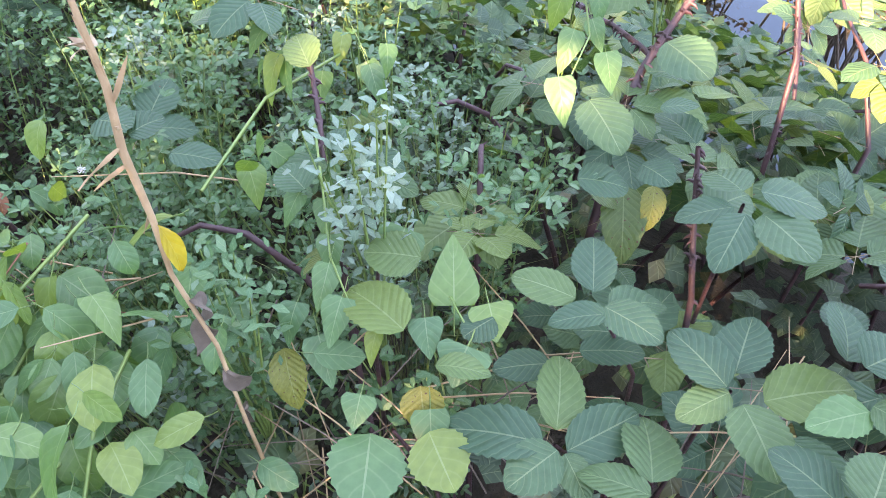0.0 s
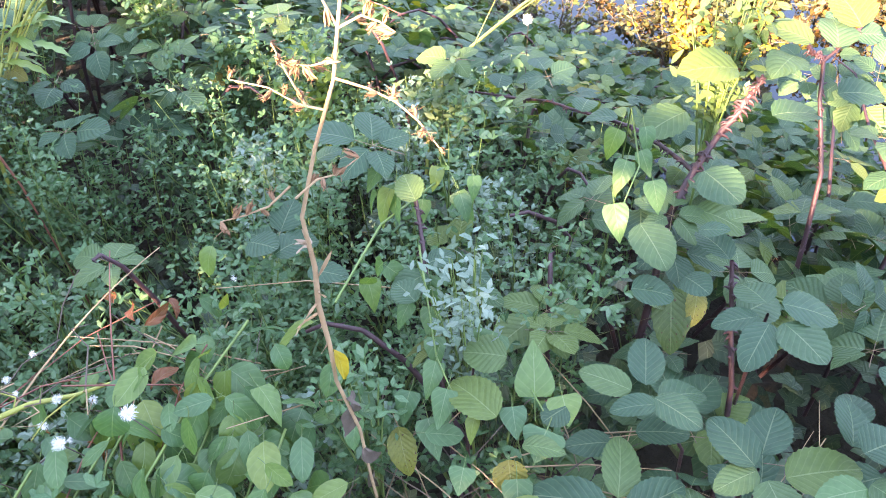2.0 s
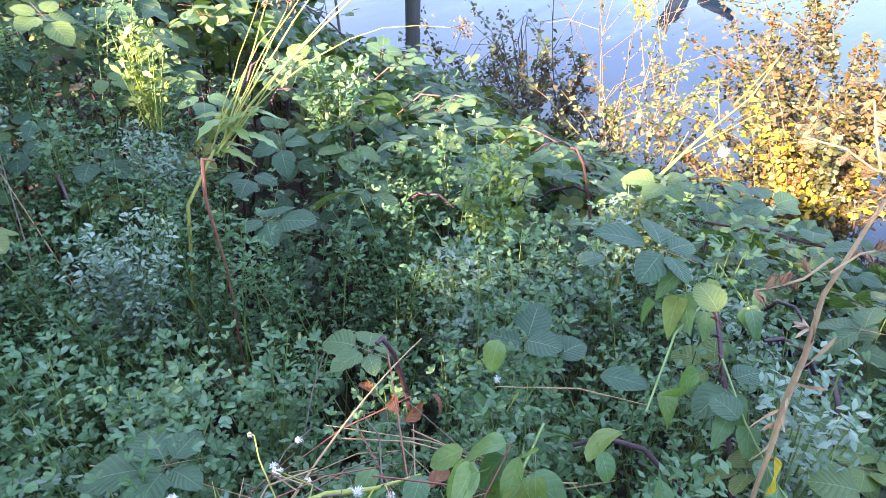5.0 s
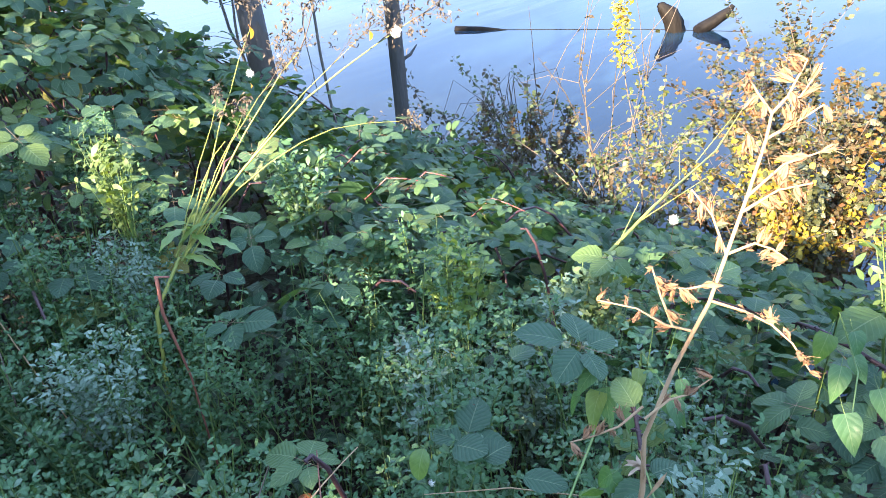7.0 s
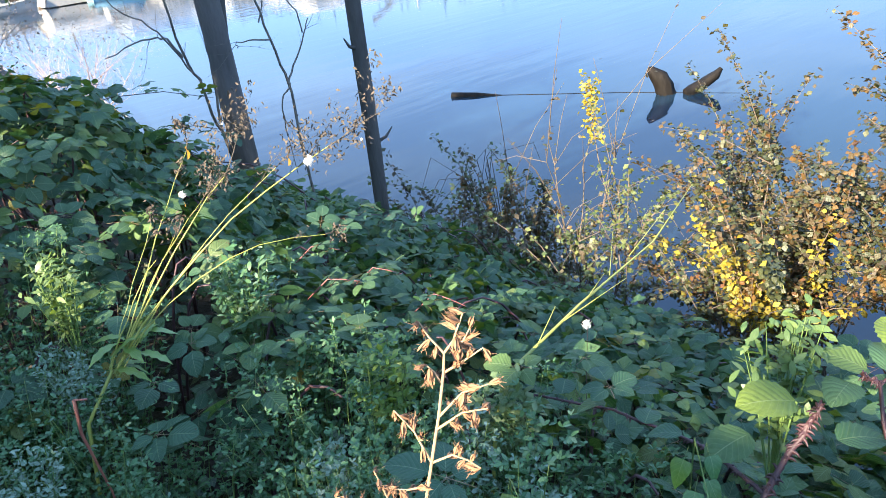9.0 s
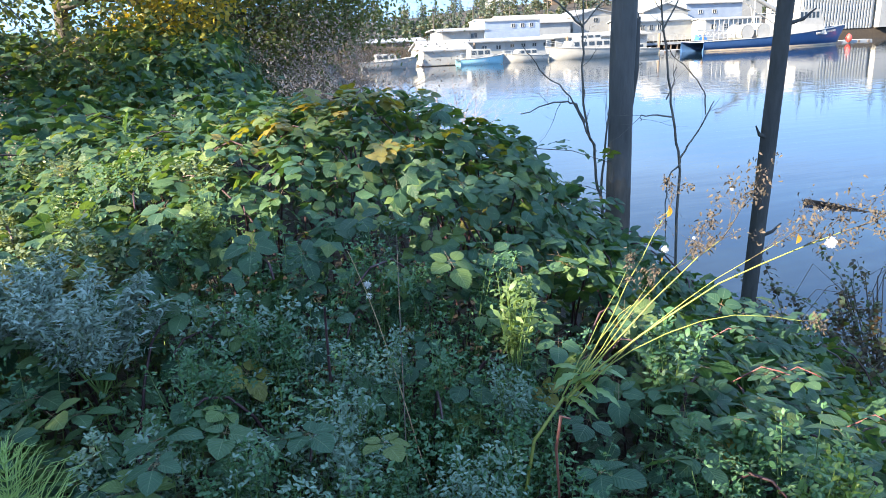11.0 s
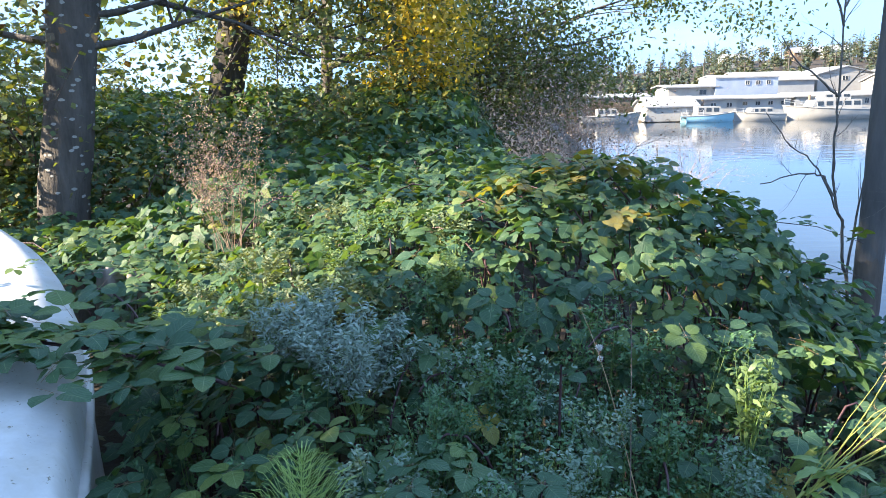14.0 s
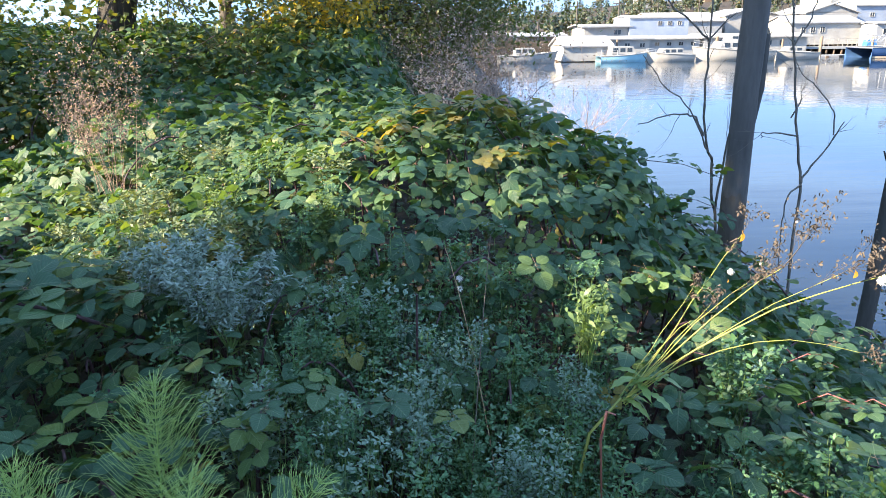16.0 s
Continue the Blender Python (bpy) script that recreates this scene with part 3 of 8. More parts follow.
LEAF_TREE = blade(0.062, 0.021, 2, lambda t: 0.25 + 0.8 * oblong(t), 0, 0, 0.2, 0, 0, 2)
LEAF_BIG = blade(0.065, 0.027, 2, ovate, 0, 0, 0.2, 0, 0, 2)
leafy_tree((-3.02, 5.85, 0), [(0.05, 0, -0.3), (0.13, 0.05, 1.0), (0.30, 0.1, 2.0), (0.40, 0.12, 2.6), (0.46, 0.2, 4.0), (0.5, 0.3, 6.0)], [0.23, 0.19, 0.182, 0.20, 0.14, 0.1],
           [((0.45, 0.1, 2.2), (1, 0.35, 0.12), 1.7, 0.03), ((0.42, 0.1, 2.42), (1, 0.1, 0.02), 1.5, 0.032), ((0.28, 0.12, 2.25), (-1, 0.2, 0.22), 1.5, 0.035), ((0.45, 0.15, 2.7), (0.9, 0.5, 0.0), 2.0, 0.035),
            ((0.38, 0.2, 4.4), (-0.6, -0.7, 0.5), 2.3, 0.06), ((0.45, 0.3, 5.5), (-0.4, 0.5, 0.8), 2.5, 0.06)],
           blade(0.055, 0.019, 2, ovate, 0, 0, 0.2, 0, 0, 2), M_TREE, lich, "tall tree with pale lichen on grey bark", 21, 1700, 0.12)
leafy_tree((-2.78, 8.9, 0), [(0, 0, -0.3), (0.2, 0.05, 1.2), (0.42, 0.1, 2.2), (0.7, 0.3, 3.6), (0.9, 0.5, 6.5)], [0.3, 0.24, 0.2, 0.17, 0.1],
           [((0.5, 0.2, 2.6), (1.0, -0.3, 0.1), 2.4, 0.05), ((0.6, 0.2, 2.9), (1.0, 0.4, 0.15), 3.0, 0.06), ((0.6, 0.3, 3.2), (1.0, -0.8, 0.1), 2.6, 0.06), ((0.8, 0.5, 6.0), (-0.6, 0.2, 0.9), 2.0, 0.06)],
           LEAF_TREE, M_TREE, M_SHADEDBARK, "leafy tree with a shaded trunk and drooping branches", 22, 9500, 0.22)
# broad tree behind, whose boughs hang low over the bank and the water
leafy_tree((-0.75, 12.6, 0), [(0, 0, -0.3), (0.1, 0, 1.5), (0.2, 0.1, 3.0), (0.3, 0.2, 6.0)], [0.22, 0.18, 0.16, 0.1],
           [((0.1, 0, 1.9), (1, -0.6, 0.02), 2.3, 0.05), ((0.15, 0, 2.3), (1.0, 0.0, 0.0), 2.5, 0.06), ((0.15, 0, 2.4), (-1, -0.5, 0.2), 2.4, 0.06), ((0.15, 0, 2.5), (-0.3, -1, 0.1), 2.2, 0.06),
            ((0.2, 0.1, 3.0), (1, 0.4, 0.15), 2.4, 0.07), ((0.2, 0.1, 2.5), (1, -0.1, -0.02), 2.7, 0.05), ((0.2, 0.1, 2.2), (1, -0.35, 0.0), 2.4, 0.05), ((0.2, 0.1, 3.1), (0.6, -0.9, 0.15), 2.5, 0.07), ((0.2, 0.1, 3.3), (1, -0.3, 0.1), 2.3, 0.06), ((0.2, 0.1, 2.0), (1, 0.0, -0.02), 4.0, 0.05), ((0.2, 0.1, 2.6), (1, 0.05, 0.0), 4.2, 0.05)],
           LEAF_TREE, M_TREE, M_BARK, "broad tree with small leaves overhanging the river", 23, 38000, 0.2)
leafy_tree((-1.45, 9.9, 0), [(0, 0, -0.3), (0.1, 0, 2.0), (0.2, 0.1, 4.0), (0.3, 0.2, 7.0)], [0.10, 0.08, 0.06, 0.04],
           [((0.1, 0, 1.8), (1, -0.4, 0.2), 1.5, 0.06), ((0.15, 0, 2.2), (0.5, -0.8, 0.3), 2.0, 0.06), ((0.2, 0, 2.6), (-0.5, -1, 0.3), 2.0, 0.06), ((0.2, 0.1, 3.2), (0.6, -0.5, 0.5), 2.2, 0.06), ((0.2, 0.1, 3.5), (-0.2, -0.8, 0.6), 2.2, 0.06)],
           LEAF_BIG, M_GOLD, M_BARK, "slim tree in golden autumn leaf behind the thicket", 24, 13000, 0.2)
# two trees added out of view; their crowns shade the mound, trunks and thicket
leafy_tree((-5.7, 1.0, 0), [(0, 0, -0.3), (0, 0, 2.0), (0.1, 0.1, 4.6), (0.1, 0.1, 8.0)], [0.25, 0.2, 0.16, 0.08],
           [((0.1, 0.1, 5.2), (0.1, 1, 0.12), 2.3, 0.06), ((0.1, 0.1, 5.34), (-0.5, 1, 0.15), 2.3, 0.06), ((0.1, 0.1, 5.5), (0.5, 1, 0.3), 2.2, 0.06), ((0.1, 0.1, 5.8), (0.0, 1, 0.5), 2.3, 0.06), ((0.1, 0.1, 5.9), (-0.3, 0.8, 0.6), 2.0, 0.06)],
           blade(0.2, 0.075, 2, ovate), M_TREE, M_BARK, "tall unseen tree added to shade the bank", 25, 6000, 0.22)
leafy_tree((-7.0, 4.6, 0), [(0, 0, -0.3), (0, 0, 2.0), (0.1, 0.1, 4.4), (0.1, 0.1, 7.0)], [0.25, 0.2, 0.16, 0.08],
           [((0.1, 0.1, 2.6), (0.3, 1, 0.4), 2.0, 0.06), ((0.1, 0.1, 3.4), (1, 0.2, 0.4), 2.0, 0.06), ((0.1, 0.1, 4.2), (0.4, 0.8, 0.6), 2.2, 0.06), ((0.1, 0.1, 5.0), (0.4, -0.4, 0.8), 2.2, 0.06)],
           blade(0.2, 0.075, 2, ovate), M_TREE, M_BARK, "tall unseen tree added to shade the bank", 26, 1500, 0.3)

# ---------------------------------------------------------------- brambles, leaf by leaf near the path
LEAVES = [compound_leaf(1.0, n, s).mesh("leaf", [M_BRAMBLE, M_PETIOLE]) for s, n in enumerate((5, 5, 3, 5, 3, 5, 3, 3))]
PLAIN_LEAVES = [compound_leaf(1.0, n, 70 + s, 6, 0.045, 0.6, 3).mesh("leaf", [M_BRAMBLE, M_PETIOLE]) for s, n in enumerate((5, 3, 5, 3, 5, 3, 3, 5))]
OLD_LEAVES = [compound_leaf(1.0, n, 40 + s).mesh("old_leaf", [M_OLD, M_PETIOLE]) for s, n in enumerate((3, 5))]


def leaf_pose(x, y, z, heading, tilt, roll, size):
    """A leaf that starts at a place and points to a heading (degrees from +y to the right), tilt above level."""
    return pose(x, y, z, 0, 0, -heading) @ pose(0, 0, 0, tilt, roll, 0) @ Matrix.Scale(size, 4)


def cane(g, base, tip, top, r=0.006, n=5, mi=0, thorns=0, rng=None):
    a, c = Vector(base), Vector(tip)
    mid = (a + c) / 2
    mid.z = top
    pts = [a.lerp(mid, t).lerp(mid.lerp(c, t), t) for t in (0, 0.15, 0.3, 0.45, 0.6, 0.75, 0.9, 1)]
    g.tube(pts, [r * (1 - 0.5 * i / 7) for i in range(8)], n, mi)
    for _ in range(thorns):
        k = rng.randint(0, 6)
        p = pts[k].lerp(pts[k + 1], rng.random())
        d = Vector((rng.uniform(-1, 1), rng.uniform(-1, 1), rng.uniform(-0.3, 0.6))).normalized()
        g.tube([p, p + d * r * 1.6], [r * 0.45, r * 0.05], 3, mi)
    return pts


def bramble_share(x, y):
    """How much of the cover is bramble at a spot; the rest is alfalfa and bindweed."""
    k = 0.12
    k = max(k, smooth(0.95, 1.2, x - 0.15 * y) * (1 - smooth(0.5, 0.75, y)))
    k = max(k, smooth(1.5, 1.85, x))
    k = max(k, 0.85 * smooth(1.02, 1.2, x) * smooth(1.4, 1.65, y))
    k = max(k, smooth(2.3, 2.85, y + 0.25 * x) * smooth(-0.4, 0.5, x))
    k = max(k, 0.85 * (1 - smooth(-0.05, 0.45, x)))
    return k


def clear(x, y):
    """False where the hull lies and on the trodden spots beside the path."""
    if x < -0.45 and 1.2 < y < 3.8 and x < -0.45 - 0.50 * (y - 1.55):
        return False
    if ((x + 0.10) / 0.30) ** 2 + ((y - 1.28) / 0.26) ** 2 < 1:
        return False
    if (x - 0.42) ** 2 + ((y + 0.05) / 0.8) ** 2 < 0.25:
        return False
    return True


def bed(x, y):
    """Where large single leaves lie over dark gaps."""
    return ((x - 1.14) / 0.24) ** 2 + ((y - 0.27) / 0.2) ** 2 < 1 or ((x - 0.95) / 0.10) ** 2 + ((y - 0.45) / 0.12) ** 2 < 1


rng = random.Random(7)
near_count = 0
cell = 0.42
for j in range(-2, 12):
    for i in range(-4, 9):
        cx, cy = i * cell + rng.uniform(-0.1, 0.1), j * cell + rng.uniform(-0.1, 0.1)
        if not clear(cx, cy) or cx > bank_x(cy) - 2.2 or cy > 4.4 or rng.random() > bramble_share(cx, cy) + 0.15:
            continue
        b = thing("bramble", (cx, cy, ground_z(cx, cy)), "green bramble with toothed leaves and thorny purple canes", "bramble", "brambles")
        g = Geo()
        for _ in range(2):
            tx, ty = cx + rng.uniform(-0.35, 0.35), cy + rng.uniform(-0.35, 0.35)
            cane(g, (0, 0, 0), local(b, (tx, ty, canopy_z(tx, ty) - 0.06)), canopy_z(cx, cy) + 0.1 - b.location.z, 0.006, 5, 0, 6, rng)
        part("cane", g.mesh("cane", M_CANE), b)
        for _ in range(37):
            x, y = cx + rng.uniform(-0.27, 0.27), cy + rng.uniform(-0.27, 0.27)
            if rng.random() > bramble_share(x, y) + 0.1 or not clear(x, y):
                continue
            sx, sy = steep(x, y)
            z = canopy_z(x, y) + rng.triangular(-0.2, 0.05, -0.02)
            if bed(x, y):
                if rng.random() < 0.3:
                    continue
                z -= rng.uniform(0.08, 0.26)
            down = math.degrees(math.atan2(-sx, -sy)) if abs(sx) + abs(sy) > 0.15 else rng.uniform(0, 360)
            me = rng.choice(OLD_LEAVES) if rng.random() < 0.025 else rng.choice(PLAIN_LEAVES)
            o = part("leaf", me, b)
            o.matrix_basis = Matrix.Translation(-b.location) @ leaf_pose(x, y, z, down + rng.gauss(0, 55), -math.degrees(math.atan(math.hypot(sx, sy))) * 0.8 + rng.gauss(-4, 16), rng.gauss(0, 18), rng.uniform(0.05, 0.078) if y < 2.3 else rng.uniform(0.045, 0.078))
            near_count += 1

# brambles too far off to pick apart
FAR_LEAF = Geo()
for ang, k in ((0, 1), (68, 0.85), (-68, 0.85)):
    bl = blade(k, 0.37 * k, 2, lambda t: 1.12 * ovate(t), 0, 0.2, 0.2)
    FAR_LEAF.add(*place(bl, pose(0, 0.25, 0, 0, 0, -ang))[:3], 0)
FAR_LEAF = FAR_LEAF.arrays()
FLAT_LEAF = Geo()
for ang, k in ((0, 1), (68, 0.85), (-68, 0.85)):
    FLAT_LEAF.add(*place(blade(k, 0.37 * k, 2, lambda t: 1.12 * ovate(t), 0, 0.2, 0.2, 0, 0, 2), pose(0, 0.25, 0, 0, 0, -ang))[:3], 0)
FLAT_LEAF = FLAT_LEAF.arrays()


def bramble_mass(label, x0, x1, y0, y1, density, size, keep, seed, layers=(-0.35, 0.06), shape=FAR_LEAF):
    rng = random.Random(seed)
    cx, cy = (x0 + x1) / 2, (y0 + y1) / 2
    b = thing("bramble_thicket", (cx, cy, ground_z(cx, cy)), label, "bramble", "bramble thickets")
    poses = []
    for _ in range(int((x1 - x0) * (y1 - y0) * density)):
        x, y = rng.uniform(x0, x1), rng.uniform(y0, y1)
        if not keep(x, y):
            continue
        sx, sy = steep(x, y, 0.2)
        bumps = 0.16 * noise.noise((x * 0.9, y * 0.9, seed)) * smooth(4, 6, y)
        z = canopy_z(x, y) + bumps + rng.triangular(layers[0], layers[1], layers[1] - 0.06)
        down = math.degrees(math.atan2(-sx, -sy)) if abs(sx) + abs(sy) > 0.15 else rng.uniform(0, 360)
        m = Matrix.Translation(-b.location) @ leaf_pose(x, y, z, down + rng.gauss(0, 60), -math.degrees(math.atan(math.hypot(sx, sy))) * 0.7 + rng.gauss(-4, 26), rng.gauss(0, 26), rng.uniform(*size))
        poses.append(np.array(m))
    g = Geo().scatter(shape, poses)
    part("leaf_mass", g.mesh("leaf_mass", M_BRAMBLE_J), b, kind="stuff")
    g = Geo()
    for _ in range(int((x1 - x0) * (y1 - y0) * 2)):
        x, y = rng.uniform(x0, x1), rng.uniform(y0, y1)
        tx, ty = x + rng.uniform(-0.8, 0.8), y + rng.uniform(-0.8, 0.8)
        if keep(x, y) and keep(tx, ty):
            cane(g, local(b, (x, y, ground_z(x, y))), local(b, (tx, ty, canopy_z(tx, ty))), max(canopy_z(x, y), canopy_z(tx, ty)) + 0.15 - b.location.z, 0.007, 4)
    part("cane_mass", g.mesh("cane_mass", M_CANE), b, kind="stuff")


bramble_mass("low bramble leaves filling the mound", -0.6, 1.9, 2.3, 4.4, 210, (0.04, 0.065), lambda x, y: clear(x, y), 36, (-0.25, 0.05))
bramble_mass("dense green brambles sloping down to the water", 1.6, 5.2, -1.5, 4.4, 330, (0.042, 0.072), lambda x, y: x < bank_x(y) - 0.5 and (x > 1.75 or bramble_share(x, y) > 0.6) and x > 1.6, 31)
bramble_mass("dark green bramble mound on the bank", -3.5, 5.4, 4.3, 7.0, 260, (0.06, 0.09), lambda x, y: x < bank_x(y) - 1.0, 32, (-0.35, 0.06), FLAT_LEAF)
bramble_mass("tall dark bramble thicket below the trees", -6.5, 6.0, 7.0, 12.5, 190, (0.08, 0.12), lambda x, y: x < bank_x(y) - 0.7, 33, (-0.7, 0.15), FLAT_LEAF)
bramble_mass("brambles beside and behind the white hull", -4.5, -0.6, 1.2, 4.4, 220, (0.06, 0.09), lambda x, y: clear(x, y) and (x < -1.9 - 0.2 * y or x > -2), 34)

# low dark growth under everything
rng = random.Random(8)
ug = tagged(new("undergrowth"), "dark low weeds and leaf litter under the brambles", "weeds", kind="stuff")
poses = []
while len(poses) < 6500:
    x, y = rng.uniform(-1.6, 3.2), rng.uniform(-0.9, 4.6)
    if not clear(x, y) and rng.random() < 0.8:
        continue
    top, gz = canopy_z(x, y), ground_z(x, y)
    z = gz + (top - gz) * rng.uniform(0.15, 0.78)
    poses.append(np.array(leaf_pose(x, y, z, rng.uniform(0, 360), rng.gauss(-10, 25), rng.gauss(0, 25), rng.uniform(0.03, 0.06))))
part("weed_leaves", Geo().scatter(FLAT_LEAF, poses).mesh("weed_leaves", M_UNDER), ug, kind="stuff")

# ---------------------------------------------------------------- alfalfa
def alfalfa_variant(seed, leaves, h, mat, name, leaf_l=0.0125, leaf_w=0.0031, stems=4, lean=0.15):
    rng = random.Random(seed)
    t = thing("alfalfa", (0, 0, -50), "bushy alfalfa with small grey-green leaflets", "alfalfa", "alfalfa plants")
    g, lf = Geo(), []
    bl = blade(leaf_l, leaf_w, 2, lambda t: 0.25 + 0.85 * math.sin(2.75 * t ** 1.15), 0, 0.0, 0.15, 0, 0, 2)
    for _ in range(stems):
        a, k = rng.uniform(0, 6.28), rng.uniform(0.3, 1) * lean
        top = Vector((math.cos(a) * k, math.sin(a) * k, h * rng.uniform(0.85, 1.08)))
        pts = [Vector((0, 0, 0)).lerp(top, s) + Vector((0.01 * math.sin(6 * s + a), 0.01 * math.cos(5 * s + a), 0)) for s in (0, 0.3, 0.6, 0.8, 1)]
        g.tube(pts, [0.0022, 0.002, 0.0017, 0.0013, 0.0008], 3)
        for _ in range(leaves // stems):
            s = 1 - rng.random() ** 1.5 * 0.6
            p = Vector((0, 0, 0)).lerp(top, s)
            ha = rng.uniform(0, 360)
            out = Vector((math.sin(radians(ha)), math.cos(radians(ha)), rng.uniform(0, 0.6))) * rng.uniform(0.008, 0.045)
            for off in (-55, 0, 55):
                lf.append(np.array(leaf_pose(*(p + out), ha + off, rng.gauss(25, 25), rng.gauss(0, 25), rng.uniform(0.8, 1.25))))
    part("stem", g.mesh("stem", M_STEM), t)
    part("leaves", Geo().scatter(bl, lf).mesh("leaves", mat), t, kind="stuff")
    return t


ALF = [alfalfa_variant(50 + k, 148, 0.62, M_ALFALFA, "a") for k in range(4)]
ALF_S = [alfalfa_variant(60 + k, 148, 0.62, M_SILVER if k else M_ALFALFA, "s", 0.0128, 0.0031) for k in range(2)]
rng = random.Random(9)
alf_count = 0
for _ in range(2600):
    x, y = rng.uniform(-0.7, 2.1), rng.uniform(0.0, 3.2)
    if not clear(x, y) or bed(x, y) or (x > 0.9 and y < 0.46) or (math.hypot(x - 0.70, y - 0.60) < 0.22 and rng.random() < 0.8) or rng.random() < bramble_share(x, y) * 1.02 or alf_count > 298:
        continue
    src = rng.choice(ALF_S) if noise.noise((x * 2.2, y * 2.2, 4)) > 0.12 and rng.random() < 0.7 else rng.choice(ALF)
    h = canopy_z(x, y) + rng.uniform(-0.15, 0.08)
    k = rng.uniform(0.85, 1.15)
    copy_thing(src, pose(x, y, h - 0.62 * k, rng.gauss(0, 7), rng.gauss(0, 7), rng.uniform(0, 360)) @ Matrix.Scale(k, 4))
    alf_count += 1
for t in ALF + ALF_S:
    for o in (*t.children_recursive, t):
        bpy.data.objects.remove(o)

print("near leaves", near_count, "alfalfa", alf_count)

# ---------------------------------------------------------------- shrubs at the water's edge
def shrub(at, label, seed, limbs, length, spread, leaf, mats_counts, bark=M_DEAD, aim=(0, 0, 1), open_=0.9, kids=(3, 4), name="shrub", category="shrub", r0=0.014, jitter=0.1, depth=2):
    rng = random.Random(seed)
    t = thing(name, at, label, category, "shrubs on the bank")
    tips = []
    for _ in range(limbs):
        g = Geo()
        a = rng.uniform(0, 6.28)
        d = Vector(aim) + Vector((math.cos(a), math.sin(a), rng.uniform(0, 0.7))) * open_
        limb(g, rng, (rng.uniform(-spread, spread), rng.uniform(-spread, spread), -0.1), d, length * rng.uniform(0.7, 1.1), r0, depth, 4, 0, 0.22, tips, kids, 0.02)
        part("branch", g.mesh("branch", bark), t)
    for nm, mat, count in mats_counts:
        poses = []
        centre = [rng.choice(tips) for _ in range(max(6, count // 14))]
        for _ in range(count):
            c = rng.choice(centre) + Vector((rng.gauss(0, jitter), rng.gauss(0, jitter), rng.gauss(0, jitter)))
            poses.append(np.array(Matrix.Translation(c) @ pose(0, 0, 0, rng.uniform(-60, 40), rng.uniform(-45, 45), rng.uniform(0, 360)) @ Matrix.Scale(rng.uniform(0.6, 1.3), 4)))
        part(nm, Geo().scatter(leaf, poses).mesh(nm, mat), t, kind="stuff")
    return t


def shoots(at, label, seed, tips, count, leaf, mats, name="shrub", r=0.008, bark=M_DEAD, sag=0.25, side=3, base=0.15, wide=0.02):
    """A shrub of long arching shoots with small leaves set thickly along them; tips in the world."""
    rng = random.Random(seed)
    t = thing(name, at, label, "shrub", "shrubs on the bank")
    poses = [[] for _ in mats]
    for tip, lift in tips:
        a = Vector((rng.gauss(0, base), rng.gauss(0, base), 0))
        c = local(t, tip)
        m = a.lerp(c, 0.55) + Vector((0, 0, lift))
        pts = [a.lerp(m, s / 8).lerp(m.lerp(c, s / 8), s / 8) + Vector((rng.gauss(0, 0.012), rng.gauss(0, 0.012), rng.gauss(0, 0.012))) for s in range(9)]
        g = Geo()
        g.tube(pts, [r * (1 - 0.09 * s) for s in range(9)], 5)
        runs = [(pts, 0.3)]
        for _ in range(side):
            k = rng.randint(3, 7)
            d = (pts[k] - pts[k - 1]).normalized() + Vector((rng.gauss(0, 0.7), rng.gauss(0, 0.7), rng.gauss(0.1, 0.5)))
            L = rng.uniform(0.15, 0.5)
            q = [pts[k], pts[k] + d * L * 0.5 + Vector((0, 0, 0.03)), pts[k] + d * L - Vector((0, 0, sag * L * 0.5))]
            g.tube(q, [r * 0.4, r * 0.3, r * 0.15], 4)
            runs.append((q, 0.0))
        part("branch", g.mesh("branch", bark), t, kind="stuff")
        for run, lo in runs:
            n = len(run) - 1
            own = rng.random()
            hue = max(0, min(len(mats) - 1, int(own * len(mats))))
            length = sum((run[i + 1] - run[i]).length for i in range(n))
            for _ in range(int(count * length)):
                k = rng.uniform(lo, 1) * (n - 0.001)
                p = run[int(k)].lerp(run[int(k) + 1], k % 1) + Vector((rng.gauss(0, wide), rng.gauss(0, wide), rng.gauss(0, wide)))
                w = hue if rng.random() < 0.7 else rng.randrange(len(mats))
                poses[w].append(np.array(Matrix.Translation(p) @ pose(0, 0, 0, rng.uniform(-60, 50), rng.uniform(-45, 45), rng.uniform(0, 360)) @ Matrix.Scale(rng.uniform(0.6, 1.35), 4)))
    for (nm, mat), ps_ in zip(mats, poses):
        if ps_:
            part(nm, Geo().scatter(leaf, ps_).mesh(nm, mat), t, kind="stuff")
    return t


def fan(seed, centre, spread, n, lift):
    rng = random.Random(seed)
    return [((centre[0] + rng.uniform(-1, 1) * spread[0], centre[1] + rng.uniform(-1, 1) * spread[1], centre[2] + rng.uniform(-1, 1) * spread[2]), rng.uniform(*lift)) for _ in range(n)]


LEAF_BUSH = blade(0.029, 0.0125, 2, lambda t: 0.15 + 0.9 * ovate(t), 0, 0, 0.2, 0, 0, 2)
LEAF_TINY = blade(0.03, 0.012, 2, lambda t: 0.15 + 0.9 * ovate(t), 0, 0, 0.2, 0, 0, 2)
M_PINKTWIG = plain_mat("pinkish_twig", (0.26, 0.18, 0.14), (0.44, 0.33, 0.27), 10, 0.8)
M_PALE_TREE = leaf_mat("pale_shrub_leaf", [(0.0, (0.13, 0.17, 0.06)), (1.0, (0.24, 0.24, 0.08))], 4, 0.4, 0.45, island=True)
M_OLIVE = leaf_mat("olive_shrub_leaf", [(0.0, (0.04, 0.05, 0.02)), (1.0, (0.075, 0.08, 0.026))], 4, 0.28, 0.5, island=True)
